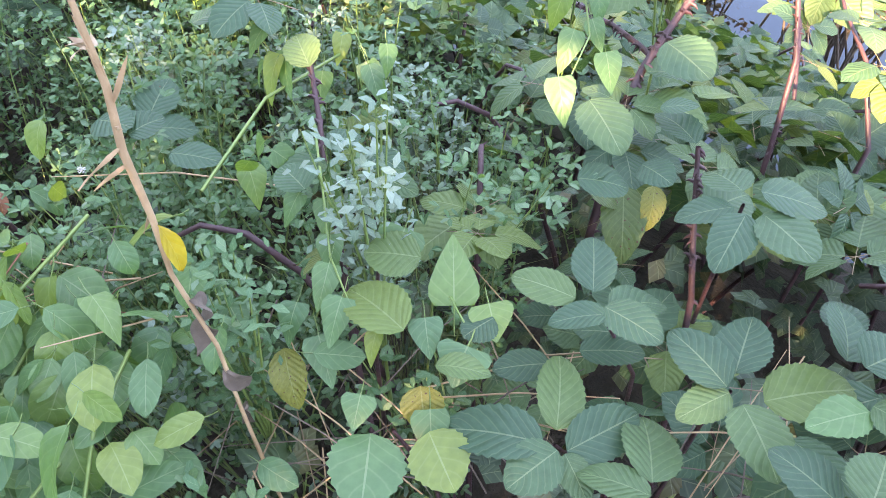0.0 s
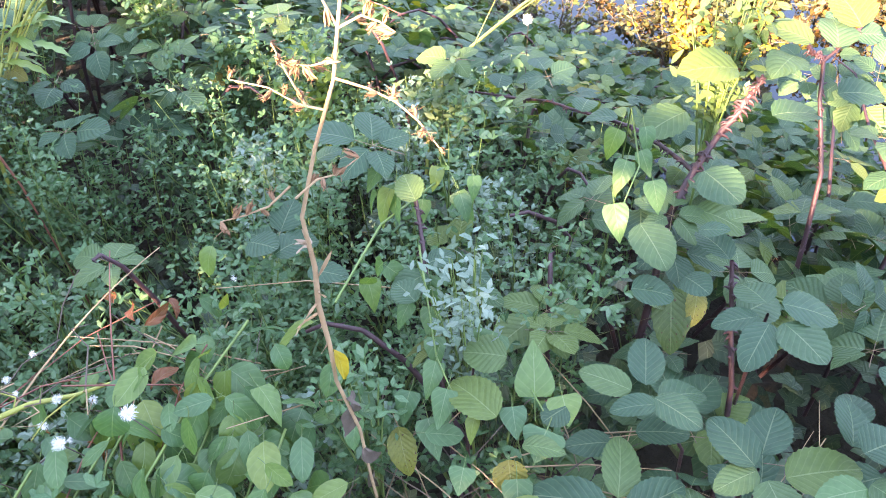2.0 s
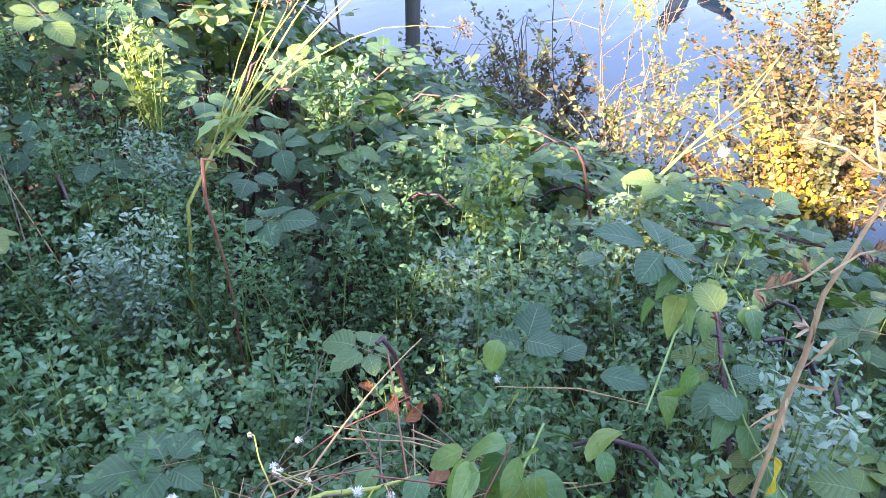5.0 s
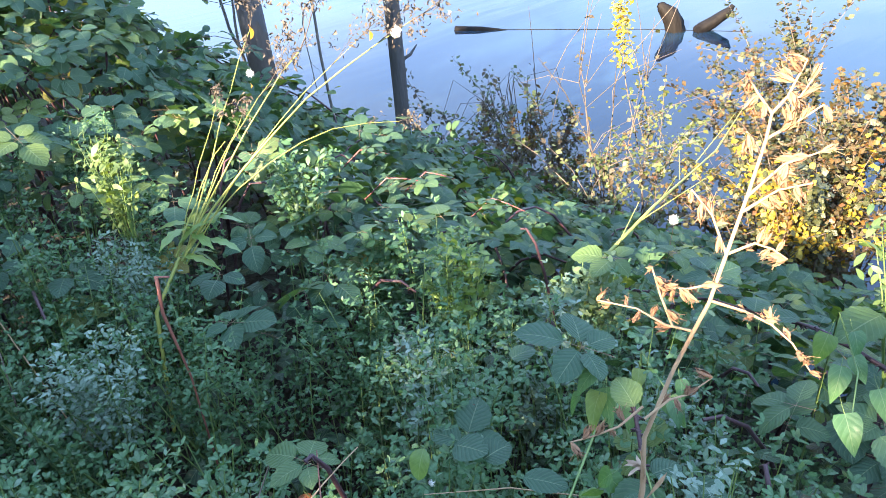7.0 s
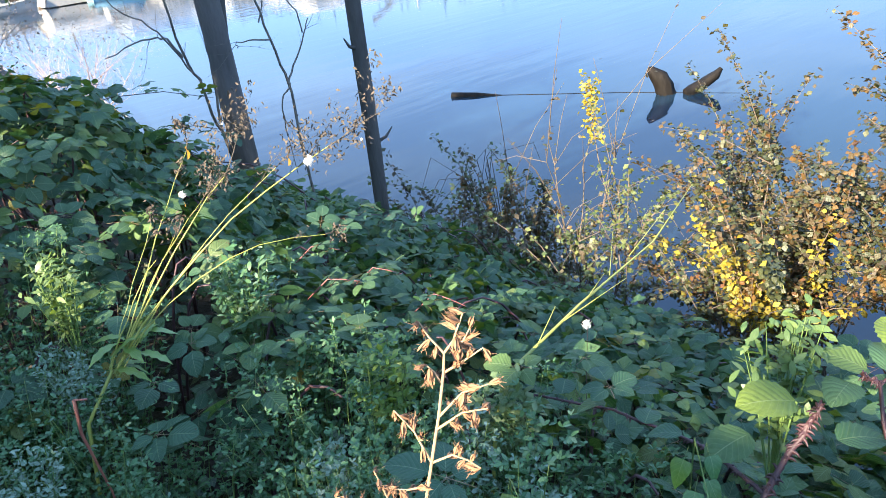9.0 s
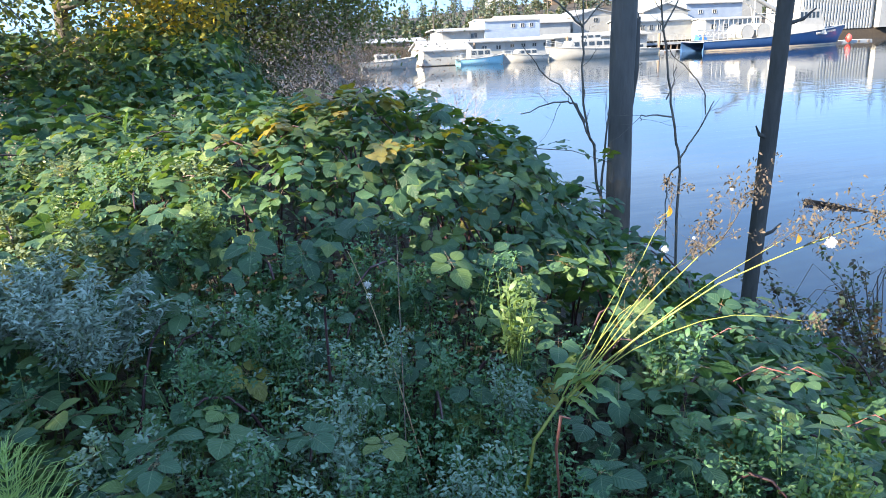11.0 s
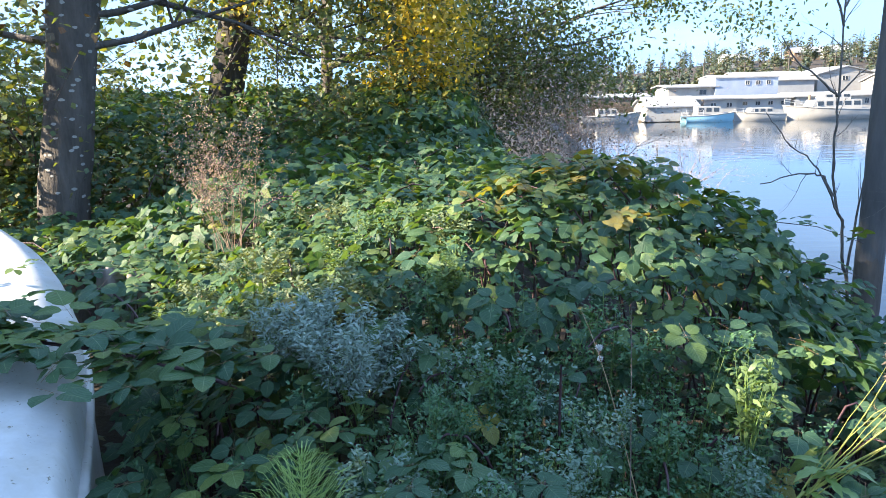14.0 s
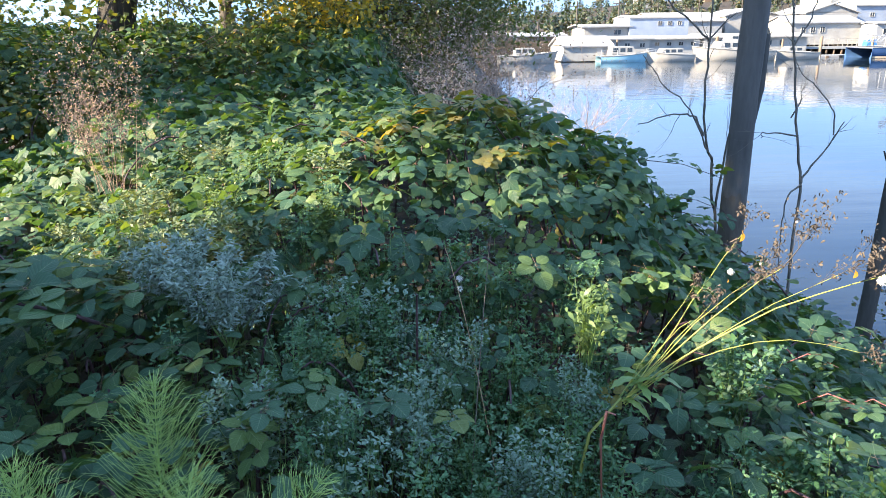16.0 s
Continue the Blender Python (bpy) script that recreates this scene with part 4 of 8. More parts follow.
AUTUMN = [("rusty_foliage", M_RUST), ("yellow_foliage", M_YELLOW), ("green_foliage", M_OLIVE), ("bronze_foliage", M_YELLOW), ("dull_foliage", M_RUST)]
shoots((4.75, 1.55, -1.35), "shrub in yellow and bronze autumn leaf at the water", 71, fan(71, (4.75, 1.75, -0.05), (0.75, 0.75, 0.6), 44, (0.25, 0.55)), 150, LEAF_BUSH, AUTUMN)
shoots((5.0, 0.7, -1.15), "yellowing shrub on the bank above the river", 72, fan(72, (5.0, 0.8, 0.15), (0.8, 0.7, 0.55), 42, (0.25, 0.55)), 150, LEAF_BUSH, AUTUMN)
shoots((3.9, 1.45, -0.85), "low shrub with bright golden leaves", 73, fan(73, (3.95, 1.5, -0.15), (0.32, 0.32, 0.2), 12, (0.1, 0.3)), 190, LEAF_BUSH, [("golden_foliage", M_GOLD), ("olive_foliage", M_OLIVE), ("yellow_foliage", M_YELLOW)])
shoots((4.1, 3.5, -1.55), "sparse shrub with rusty green leaves at the waterline", 74, fan(74, (4.0, 3.4, -0.45), (0.7, 0.6, 0.5), 26, (0.2, 0.5)), 120, LEAF_TINY, [("foliage", M_TREE), ("rusty_foliage", M_RUST), ("dull_foliage", M_RUST), ("yellow_foliage", M_YELLOW)])
shoots((3.9, 2.5, -1.2), "dark twiggy shrub over the water", 75, [((3.35, 2.3, -0.12), 0.3), ((3.6, 2.5, 0.0), 0.35), ((4.2, 2.5, 0.1), 0.4), ((4.45, 2.35, -0.1), 0.4), ((4.2, 2.8, -0.4), 0.3), ((3.5, 2.9, -0.3), 0.3), ((3.8, 2.2, -0.4), 0.3), ((4.5, 2.2, -0.35), 0.3)], 75, LEAF_TINY, [("foliage", M_TREE), ("rusty_foliage", M_RUST), ("green_foliage", M_PALE_TREE)], side=5)
shoots((4.2, 2.9, -1.3), "leafless arching twigs with a few withered leaves", 70, [((3.6, 2.6, 0.45), 0.45), ((3.85, 2.75, 0.5), 0.5), ((4.05, 2.6, 0.42), 0.55), ((4.25, 2.5, 0.35), 0.6), ((3.7, 3.0, 0.4), 0.4)], 5, LEAF_TINY, [("withered_leaves", M_RUST)], side=6, r=0.006)
shrub((5.6, 17.5, -1.6), "leafless pinkish-brown shrub leaning over the water", 76, 14, 2.9, 0.9, LEAF_TINY, [("dry_leaves", M_RUST, 1500)], bark=M_PINKTWIG, aim=(0.2, -0.2, 0.6), open_=1.0, kids=(4, 5), jitter=0.2, depth=3)
shrub((1.75, 9.9, 0.15), "grey-brown twiggy shrub below the tree", 77, 20, 1.75, 0.6, LEAF_TINY, [("dry_leaves", M_PINKTWIG, 3600)], bark=M_PINKTWIG, aim=(0.1, -0.1, 1.2), open_=0.9, kids=(4, 5), jitter=0.2, depth=3)
shrub((-3.9, 8.4, 0.0), "leafy shrub between the tree trunks", 78, 20, 3.0, 1.1, LEAF_MID, [("foliage", M_TREE, 9000), ("lighter_foliage", M_PALE_TREE, 4000), ("yellow_foliage", M_YELLOW, 400)], aim=(0, 0, 0.9), open_=0.9, jitter=0.22, r0=0.02)
# stands out of view; its height is set to shade the second trunk
shrub((-6.2, 8.2, 0.0), "tall unseen shrub that shades the second trunk", 79, 16, 5.6, 1.1, blade(0.16, 0.06, 2, ovate, 0, 0, 0.2, 0, 0, 2), [("foliage", M_TREE, 3200)], aim=(0, 0, 0.9), open_=0.9, jitter=0.22, r0=0.02)
shrub((-0.3, 9.8, 0.0), "dark shrub under the overhanging tree", 80, 10, 2.2, 0.9, LEAF_MID, [("foliage", M_UNDER, 3000), ("lighter_foliage", M_TREE, 1500)], aim=(0, 0, 0.8), open_=1.0, jitter=0.22, r0=0.02)
for k, (x, y, L, n) in enumerate(((-3.4, 7.3, 1.9, 7000), (-5.0, 7.1, 1.9, 7000), (-1.7, 8.0, 1.6, 5000))):
    shrub((x, y, 0.1), "low green shrub with small sunlit leaves", 96 + k, 16, L, 0.8, LEAF_MID, [("foliage", M_TREE, n), ("lighter_foliage", M_PALE_TREE, n // 3)], aim=(0, 0, 0.9), open_=0.9, jitter=0.16, r0=0.012)
# tall shrubs added out of view, their tops set to shade the near plants
def hedge_shrub(x, y, top, seed):
    rng = random.Random(seed)
    t = thing("hedge_shrub", (x, y, 0), "tall leafy unseen shrub added to shade the near plants", "shrub", "hedge along the path")
    for k in range(7):
        g = Geo()
        limb(g, rng, (rng.uniform(-0.2, 0.2), rng.uniform(-0.2, 0.2), -0.1), (rng.gauss(0, 0.12), rng.gauss(0, 0.12), 1), top * rng.uniform(0.8, 0.97), 0.022, 1, 5, 0, 0.05, None, (2, 4), 0.3)
        part("branch", g.mesh("branch", M_DEAD), t)
    poses = []
    for _ in range(2600):
        px, py = rng.gauss(0, 0.28), rng.uniform(-0.62, 0.62)
        pz = top * rng.uniform(0.04, 1) ** 0.6 + 0.14 * noise.noise((px * 3, (y + py) * 2.3, 5)) - 0.1 * abs(px)
        poses.append(np.array(Matrix.Translation((px, py, pz)) @ pose(0, 0, 0, rng.uniform(-80, 30), rng.uniform(-50, 50), rng.uniform(0, 360)) @ Matrix.Scale(rng.uniform(0.6, 1.2), 4)))
    part("foliage", Geo().scatter(blade(0.17, 0.065, 2, ovate, 0, 0, 0.2, 0, 0, 2), poses).mesh("foliage", M_TREE), t, kind="stuff")


for k, y in enumerate((1.0, 0.0, -1.0, -2.0)):
    hedge_shrub(-4.9, y, (3.95, 4.0, 4.2, 4.38)[k], 81 + k)

# golden sprig, long twigs
def sprig(at, label, path, mat, leaf, count, seed, stem=M_DEAD, r=0.006, wide=0.05, name="sprig", low=0.25):
    rng = random.Random(seed)
    t = thing(name, at, label, "shrub shoot", "single shoots")
    pts = [Vector(p) for p in path]
    g = Geo()
    g.tube(pts, [r * (1 - 0.7 * i / (len(pts) - 1)) for i in range(len(pts))], 5)
    part("stem", g.mesh("stem", stem), t)
    if count:
        poses = []
        for _ in range(count):
            k = rng.uniform(low, 1) * (len(pts) - 1.001)
            c = pts[int(k)].lerp(pts[int(k) + 1], k % 1) + Vector((rng.gauss(0, wide), rng.gauss(0, wide), rng.gauss(0, wide)))
            poses.append(np.array(Matrix.Translation(c) @ pose(0, 0, 0, rng.uniform(-60, 40), rng.uniform(-45, 45), rng.uniform(0, 360)) @ Matrix.Scale(rng.uniform(0.7, 1.3), 4)))
        part("leaf_mass", Geo().scatter(leaf, poses).mesh("leaf_mass", mat), t, kind="stuff")
    return t


sprig((4.45, 2.55, -1.2), "upright shoot with pale golden leaves", [(0.05, 0.1, 0), (0.06, 0.2, 0.8), (0.06, 0.33, 1.3), (0.04, 0.36, 1.62), (0.06, 0.38, 1.85)], M_GOLD, LEAF_BUSH, 260, 91, wide=0.03, low=0.6)
sprig((5.0, 0.75, -1.0), "tall green shoot above the yellow shrub", [(0, 0, 0), (0.1, 0.1, 0.9), (0.15, 0.2, 1.6), (0.25, 0.2, 2.2)], M_TREE, LEAF_BUSH, 150, 92, wide=0.06)
for k in range(9):
    rng = random.Random(200 + k)
    a = rng.uniform(-0.6, 0.9)
    sprig((4.25, 3.5, -1.3), "bare arching twig over the water", [(0, 0, 0), (0.15 * math.sin(a), 0.1, 0.8), (0.45 * math.sin(a), 0.2, 1.25 + 0.15 * rng.random()), (0.9 * math.sin(a), 0.3 * rng.random(), 1.30 + 0.25 * rng.random()), (1.25 * math.sin(a), 0.3 * rng.random(), 1.1)], M_TREE, LEAF_TINY, 0, k, r=0.005, name="twig")

# ---------------------------------------------------------------- overturned white hull
hl = thing("boat_hull", (-1.7, 2.4, 0), "weathered white fibreglass hull lying overgrown with brambles", "boat hull")
cen, hd, nr = Vector((-1.29, 1.17, 0)), Vector((-0.38, 0.925, 0)), Vector((0.925, 0.38, 0))
prof = [(0.0, 0.055), (0.10, 0.05), (0.13, 0.015), (0.45, 0.0), (0.80, -0.012), (0.885, -0.018), (0.90, -0.03), (0.975, -0.045), (1.0, -0.075), (1.01, -0.16), (1.05, -1.0)]
g = Geo()
rows = 26
v = []
full = [(-a, z) for a, z in reversed(prof[1:])] + prof
for i in range(rows + 1):
    s = i / rows
    w = 0.76 * (1 - s ** 2.7) + 0.02
    top = 1.035 + 0.16 * s ** 1.4 - 0.05 * (s < 0.02)
    for a, z in full:
        zz = top + z * (1 if z > -0.5 else 1) if z > -0.5 else 0.0
        p = cen + hd * 3.25 * s + nr * a * w - hl.location
        v.append((p.x, p.y, zz + 0.004 * noise.noise((a * 4, s * 9, 1))))
m = len(full)
q = [(i * m + k, i * m + k + 1, (i + 1) * m + k + 1, (i + 1) * m + k) for i in range(rows) for k in range(m - 1)]
g.add(v, q)
part("hull_shell", g.mesh("hull_shell", M_HULL), hl)
g = Geo()
ends = v[:m]
for k in range(m - 1):
    a, c = ends[k], ends[k + 1]
    g.add([a, c, (c[0], c[1], 0), (a[0], a[1], 0)], [(0, 1, 2, 3)])
part("transom", g.mesh("transom", M_HULL), hl)
for side in (1, -1):      # rubbing strake a little below the edge
    g = Geo()
    pts = []
    for i in range(rows):
        s = i / rows
        w = (0.76 * (1 - s ** 2.7) + 0.02) * 1.015
        p = cen + hd * 3.25 * s + nr * w * side - hl.location
        pts.append((p.x, p.y, 1.035 + 0.16 * s ** 1.4 - 0.2))
    g.tube(pts, 0.018, 6)
    part("rubbing_strake", g.mesh("rubbing_strake", M_HULL), hl)

# ---------------------------------------------------------------- single plants that stand out
HEART = [blade(1.0, 0.34, 7, heart, 0, f, d, 0.02, s, 5) for s, (f, d) in enumerate(((0.2, 0.15), (0.35, 0.3), (0.1, 0.1)))]
HEART_ME = []
for b_ in HEART:
    g = Geo().add(*b_[:3])
    g.tube([(0, 0.02, 0), (0, -0.2, -0.05), (0, -0.42, -0.02)], [0.012, 0.011, 0.010], 3, 1)
    HEART_ME.append(g.mesh("heart_leaf", [M_BIND, M_STEM]))
OVAL_ME = []
for k in range(3):
    g = Geo().add(*blade(1.0, (0.27, 0.33, 0.38)[k], 9, lambda t: max(0.0, math.sin(math.pi * t ** 0.9)) ** 0.55, 0, 0.12 + 0.1 * k, 0.12 * k, 0.025, 60 + k, 5)[:3])
    g.tube([(0, 0.02, 0), (0, -0.15, -0.04), (0, -0.3, -0.02)], [0.012, 0.011, 0.010], 3, 1)
    OVAL_ME.append(g.mesh("oval_leaf", [M_BIND, M_STEM]))


def vine(label, path, count, seed, size=(0.035, 0.055), wide=0.03, hang=-55, shapes=None):
    rng = random.Random(seed)
    pts = [Vector(p) for p in path]
    t = thing("bindweed", (pts[0].x, pts[0].y, ground_z(pts[0].x, pts[0].y)), label, "bindweed", "bindweed vines")
    g = Geo()
    g.tube([p - t.location for p in pts], 0.0018, 4)
    part("vine_stem", g.mesh("vine_stem", M_STEM), t)
    for _ in range(count):
        k = rng.random() * (len(pts) - 1.001)
        c = pts[int(k)].lerp(pts[int(k) + 1], k % 1) + Vector((rng.gauss(0, wide), rng.gauss(0, wide), rng.gauss(0, wide * 0.6)))
        o = part("leaf", rng.choice(shapes or HEART_ME), t)
        o.matrix_basis = Matrix.Translation(-t.location) @ leaf_pose(c.x, c.y, c.z, rng.gauss(-130, 60), rng.gauss(hang, 22), rng.gauss(0, 25), rng.uniform(*size))
    return t


V_LABEL = "climbing bindweed with heart-shaped light green leaves"
def single_leaves(label, stem, rows, shapes, category="bindweed", name="bindweed", group="bindweed vines", stem_m=None, r=0.0018):
    """A plant whose leaves are set one by one: place of the leaf's foot, heading, tilt, length, half-width share."""
    a = stem[0]
    t = thing(name, (a[0], a[1], ground_z(a[0], a[1])), label, category, group)
    g = Geo()
    g.tube([local(t, p) for p in stem], [r * (1 - 0.5 * i / (len(stem) - 1)) for i in range(len(stem))], 5)
    part("vine_stem" if name == "bindweed" else "cane", g.mesh("stem", stem_m or M_STEM), t)
    rng = random.Random(len(rows) + int(1000 * a[0]))
    for x, y, z, hd_, tl, L, w in rows:
        o = part("leaf", shapes[rng.randrange(len(shapes))], t)
        o.matrix_basis = Matrix.Translation(-t.location) @ pose(x, y, z, 0, 0, -hd_) @ pose(0, 0, 0, tl, rng.gauss(0, 9), 0) @ Matrix.Diagonal((L * w / 0.36, L, L, 1))
    return t


single_leaves(V_LABEL, [(1.16, 0.66, 0.5), (1.13, 0.64, 0.89), (1.08, 0.58, 0.865), (1.03, 0.52, 0.86), (1.0, 0.46, 0.85)], [
    (1.117, 0.613, 0.86, -131, -42, 0.046, 0.34), (1.082, 0.576, 0.86, -126, -39, 0.042, 0.4), (1.05, 0.54, 0.86, -124, -36, 0.04, 0.42), (1.024, 0.515, 0.86, -125, -34, 0.046, 0.34),
    (1.004, 0.479, 0.86, -113, -28, 0.046, 0.4), (1.001, 0.436, 0.85, -107, -26, 0.03, 0.36), (0.956, 0.414, 0.83, -118, -26, 0.03, 0.6), (0.855, 0.697, 0.86, -123, -30, 0.06, 0.28)], HEART_ME)
single_leaves(V_LABEL, [(1.12, 0.50, 0.45), (1.09, 0.45, 0.80), (1.07, 0.42, 0.86), (1.05, 0.38, 0.86)], [
    (1.10, 0.491, 0.86, -116, -35, 0.05, 0.55), (1.061, 0.40, 0.855, 49, 36, 0.063, 0.42), (1.033, 0.409, 0.86, -133, -31, 0.036, 0.5), (1.079, 0.376, 0.86, -142, -32, 0.034, 0.7),
    (1.036, 0.365, 0.855, -102, -25, 0.036, 0.8), (0.994, 0.372, 0.80, -127, -27, 0.046, 0.45), (0.988, 0.526, 0.83, -108, -27, 0.04, 0.5), (0.979, 0.49, 0.82, -144, -33, 0.05, 0.4), (0.943, 0.563, 0.84, -163, -37, 0.034, 0.5)], HEART_ME)
single_leaves(V_LABEL, [(1.46, 0.56, 0.5), (1.48, 0.55, 0.95), (1.43, 0.50, 0.90), (1.36, 0.48, 0.89)], [
    (1.431, 0.521, 0.90, -119, -51, 0.054, 0.34), (1.463, 0.517, 0.90, -137, -52, 0.042, 0.34), (1.414, 0.469, 0.90, -140, -48, 0.048, 0.4), (1.342, 0.484, 0.90, -131, -47, 0.054, 0.38), (1.45, 0.55, 0.93, -100, -60, 0.05, 0.36), (1.49, 0.53, 0.92, -150, -55, 0.045, 0.36)], HEART_ME)
single_leaves(V_LABEL, [(1.30, 0.74, 0.5), (1.27, 0.73, 0.92), (1.24, 0.67, 0.90)], [
    (1.258, 0.725, 0.90, -138, -52, 0.038, 0.36), (1.232, 0.658, 0.90, -149, -49, 0.042, 0.36), (1.273, 0.67, 0.90, -152, -50, 0.038, 0.36), (1.063, 0.674, 0.86, -163, -44, 0.046, 0.4), (1.20, 0.70, 0.89, -120, -40, 0.04, 0.4)], HEART_ME)
vine(V_LABEL, [(0.62, 0.56, 0.85), (0.72, 0.64, 0.87), (0.82, 0.70, 0.86), (0.92, 0.74, 0.86)], 70, 104, wide=0.055, hang=-30, shapes=OVAL_ME)
vine(V_LABEL, [(0.62, 0.50, 0.80), (0.70, 0.54, 0.82), (0.78, 0.58, 0.80), (0.84, 0.62, 0.82)], 56, 105, wide=0.055, hang=-30, shapes=OVAL_ME + HEART_ME[:1])
vine(V_LABEL, [(1.0, 0.66, 0.88), (1.12, 0.70, 0.9), (1.25, 0.72, 0.88)], 9, 108, wide=0.04)
vine(V_LABEL, [(0.5, 0.72, 0.8), (0.62, 0.68, 0.84), (0.72, 0.74, 0.84)], 18, 109, wide=0.05, hang=-25, shapes=OVAL_ME)
for k, (x, y) in enumerate(((0.60, 0.62), (0.66, 0.55), (0.76, 0.64), (0.70, 0.72), (0.80, 0.56), (0.58, 0.74))):
    vine("leafy bindweed with smooth light green leaves", [(x - 0.08, y - 0.05, 0.76), (x, y, 0.83), (x + 0.06, y + 0.04, 0.83)], 26, 120 + k, (0.034, 0.056), 0.045, hang=-20, shapes=OVAL_ME)

# bramble leaves that stand proud: junction of leaflets, heading, tilt, size, shape
def hero(rows, label, at, mat_old=False, group="brambles"):
    b = thing("bramble", (at[0], at[1], ground_z(*at)), label, "bramble", group)
    g = Geo()
    rng = random.Random(int(at[0] * 100))
    top = max(r[2] for r in rows)
    mx, my = sum(r[0] for r in rows) / len(rows), sum(r[1] for r in rows) / len(rows)
    pts = cane(g, (0, 0, 0), local(b, (mx, my, top - 0.05)), top - b.location.z, 0.005, 6, 0, 10, rng)
    part("cane", g.mesh("cane", M_CANE), b)
    for x, y, z, hd_, tilt, size, k in rows:
        o = part("leaf", OLD_LEAVES[k - 20] if k >= 20 else LEAVES[k], b)
        m = leaf_pose(0, 0, 0, hd_, tilt, 0, size)
        off = m @ Vector((0, 0.6, 0))
        o.matrix_basis = Matrix.Translation(Vector((x, y, z)) - off - b.location) @ m
    return b


hero([(1.18, 0.765, 0.965, -30, 15, 0.075, 1), (1.06, 0.887, 0.80, 60, 10, 0.06, 2), (0.863, 0.995, 0.845, -20, 5, 0.06, 3), (0.589, 1.03, 0.815, -60, 0, 0.075, 0), (0.47, 0.98, 0.80, -140, 0, 0.07, 5)],
     "bramble with smooth grey-green leaves among alfalfa", (0.95, 0.95))
hero([(0.359, 2.46, 1.11, -170, -30, 0.085, 0), (0.50, 2.40, 1.08, 160, -35, 0.08, 3), (0.89, 2.16, 1.07, 170, -30, 0.08, 1), (0.95, 2.25, 1.03, 120, -30, 0.075, 5), (0.25, 1.68, 0.935, -170, 0, 0.065, 5), (0.41, 1.65, 0.915, 150, 0, 0.06, 0), (0.56, 1.6, 0.89, 170, 0, 0.06, 1), (0.12, 1.62, 0.93, 190, 0, 0.06, 3)],
     "bramble arching over alfalfa with broad leaves", (0.5, 2.0))
hero([(1.64, 0.81, 0.83, 40, 0, 0.065, 1), (1.75, 0.95, 0.78, 80, -10, 0.065, 3), (1.6, 1.0, 0.82, -20, -5, 0.065, 5), (1.42, 1.30, 0.90, 30, -10, 0.06, 2), (1.35, 1.5, 0.83, 10, -20, 0.06, 4), (1.5, 1.6, 0.8, 60, -20, 0.06, 6)],
     "bramble with sunlit leaves above the bank", (1.62, 1.1))
rng = random.Random(33)
over = []
for k in range(96):
    s = k / 95
    over.append((-0.35 - 0.95 * s + rng.gauss(0, 0.05), 2.02 + 0.16 * s + rng.gauss(0, 0.13), 1.08 + 0.06 * s + abs(rng.gauss(0, 0.035)), rng.uniform(0, 360), rng.gauss(-4, 14), rng.uniform(0.06, 0.092), rng.randint(0, 7)))
for k in range(34):
    over.append((rng.uniform(-1.5, -0.85), rng.uniform(3.15, 3.85), rng.uniform(0.9, 1.08), rng.uniform(0, 360), rng.gauss(-8, 18), rng.uniform(0.045, 0.07), rng.randint(0, 7)))
for k in range(12):
    over.append((-0.95 - 0.06 * k + rng.gauss(0, 0.05), 2.72 + rng.gauss(0, 0.08), 1.17 + abs(rng.gauss(0, 0.02)), rng.uniform(0, 360), rng.gauss(0, 14), rng.uniform(0.035, 0.055), rng.randint(0, 7)))
hero(over, "bramble trailing across the white hull", (-0.45, 2.3))
g = Geo()
cb = thing("bramble", (0.1, 2.5, 0), "long purple bramble cane reaching over the hull", "bramble", "brambles")
cane(g, (0, 0, 0.4), local(cb, (-1.35, 1.95, 1.16)), 1.2, 0.008, 6, 0, 12, random.Random(3))
part("cane", g.mesh("cane", M_CANE), cb)

TOOTHED = [Geo().add(*blade(1.0, 0.36, 22, lambda t: max(0.0, math.sin(math.pi * t ** 0.86)) ** 0.56, 0.035, f, d, 0.012, 30 + n, 5)[:3]).mesh("leaf", M_BRAMBLE) for n, (f, d) in enumerate(((0.16, 0.06), (0.28, 0.12), (0.08, 0.02)))]
TOOTHED_OLD = [Geo().add(*blade(1.0, 0.36, 14, ovate, 0.035, 0.3, 0.3, 0.02, 35, 5)[:3]).mesh("old_leaf", M_OLD)]
TOOTHED_PALE = [Geo().add(*blade(1.0, 0.36, 18, ovate, 0.045, 0.12, 0.08, 0.015, 37, 5)[:3]).mesh("leaf", M_BIND)]
BR = dict(category="bramble", name="bramble", group="brambles", stem_m=M_CANE, r=0.0035)
single_leaves("bramble with five broad ribbed grey-green leaflets", [(1.24, 0.26, 0.3), (1.20, 0.27, 0.7), (1.152, 0.308, 0.838)], [(1.146, 0.328, 0.839, -15, 2, 0.062, 0.33), (1.163, 0.32, 0.838, 59, 0, 0.071, 0.3), (1.157, 0.299, 0.837, 116, -17, 0.069, 0.3), (1.149, 0.301, 0.846, -177, 5, 0.058, 0.34), (1.144, 0.295, 0.845, -44, -2, 0.052, 0.3)], TOOTHED, **BR)
single_leaves("low bramble leaf with large smooth dark leaflets", [(1.12, 0.2, 0.3), (1.08, 0.23, 0.7), (1.036, 0.272, 0.796)], [(1.048, 0.278, 0.797, 59, 5, 0.075, 0.3), (1.038, 0.261, 0.796, 113, 0, 0.076, 0.3), (1.027, 0.278, 0.805, -26, -1, 0.087, 0.3), (1.03, 0.266, 0.804, -76, 0, 0.054, 0.41), (1.035, 0.261, 0.796, -152, -16, 0.042, 0.34), (1.055, 0.193, 0.803, 62, -12, 0.073, 0.36), (1.042, 0.188, 0.809, -9, -12, 0.061, 0.3)], TOOTHED, **BR)
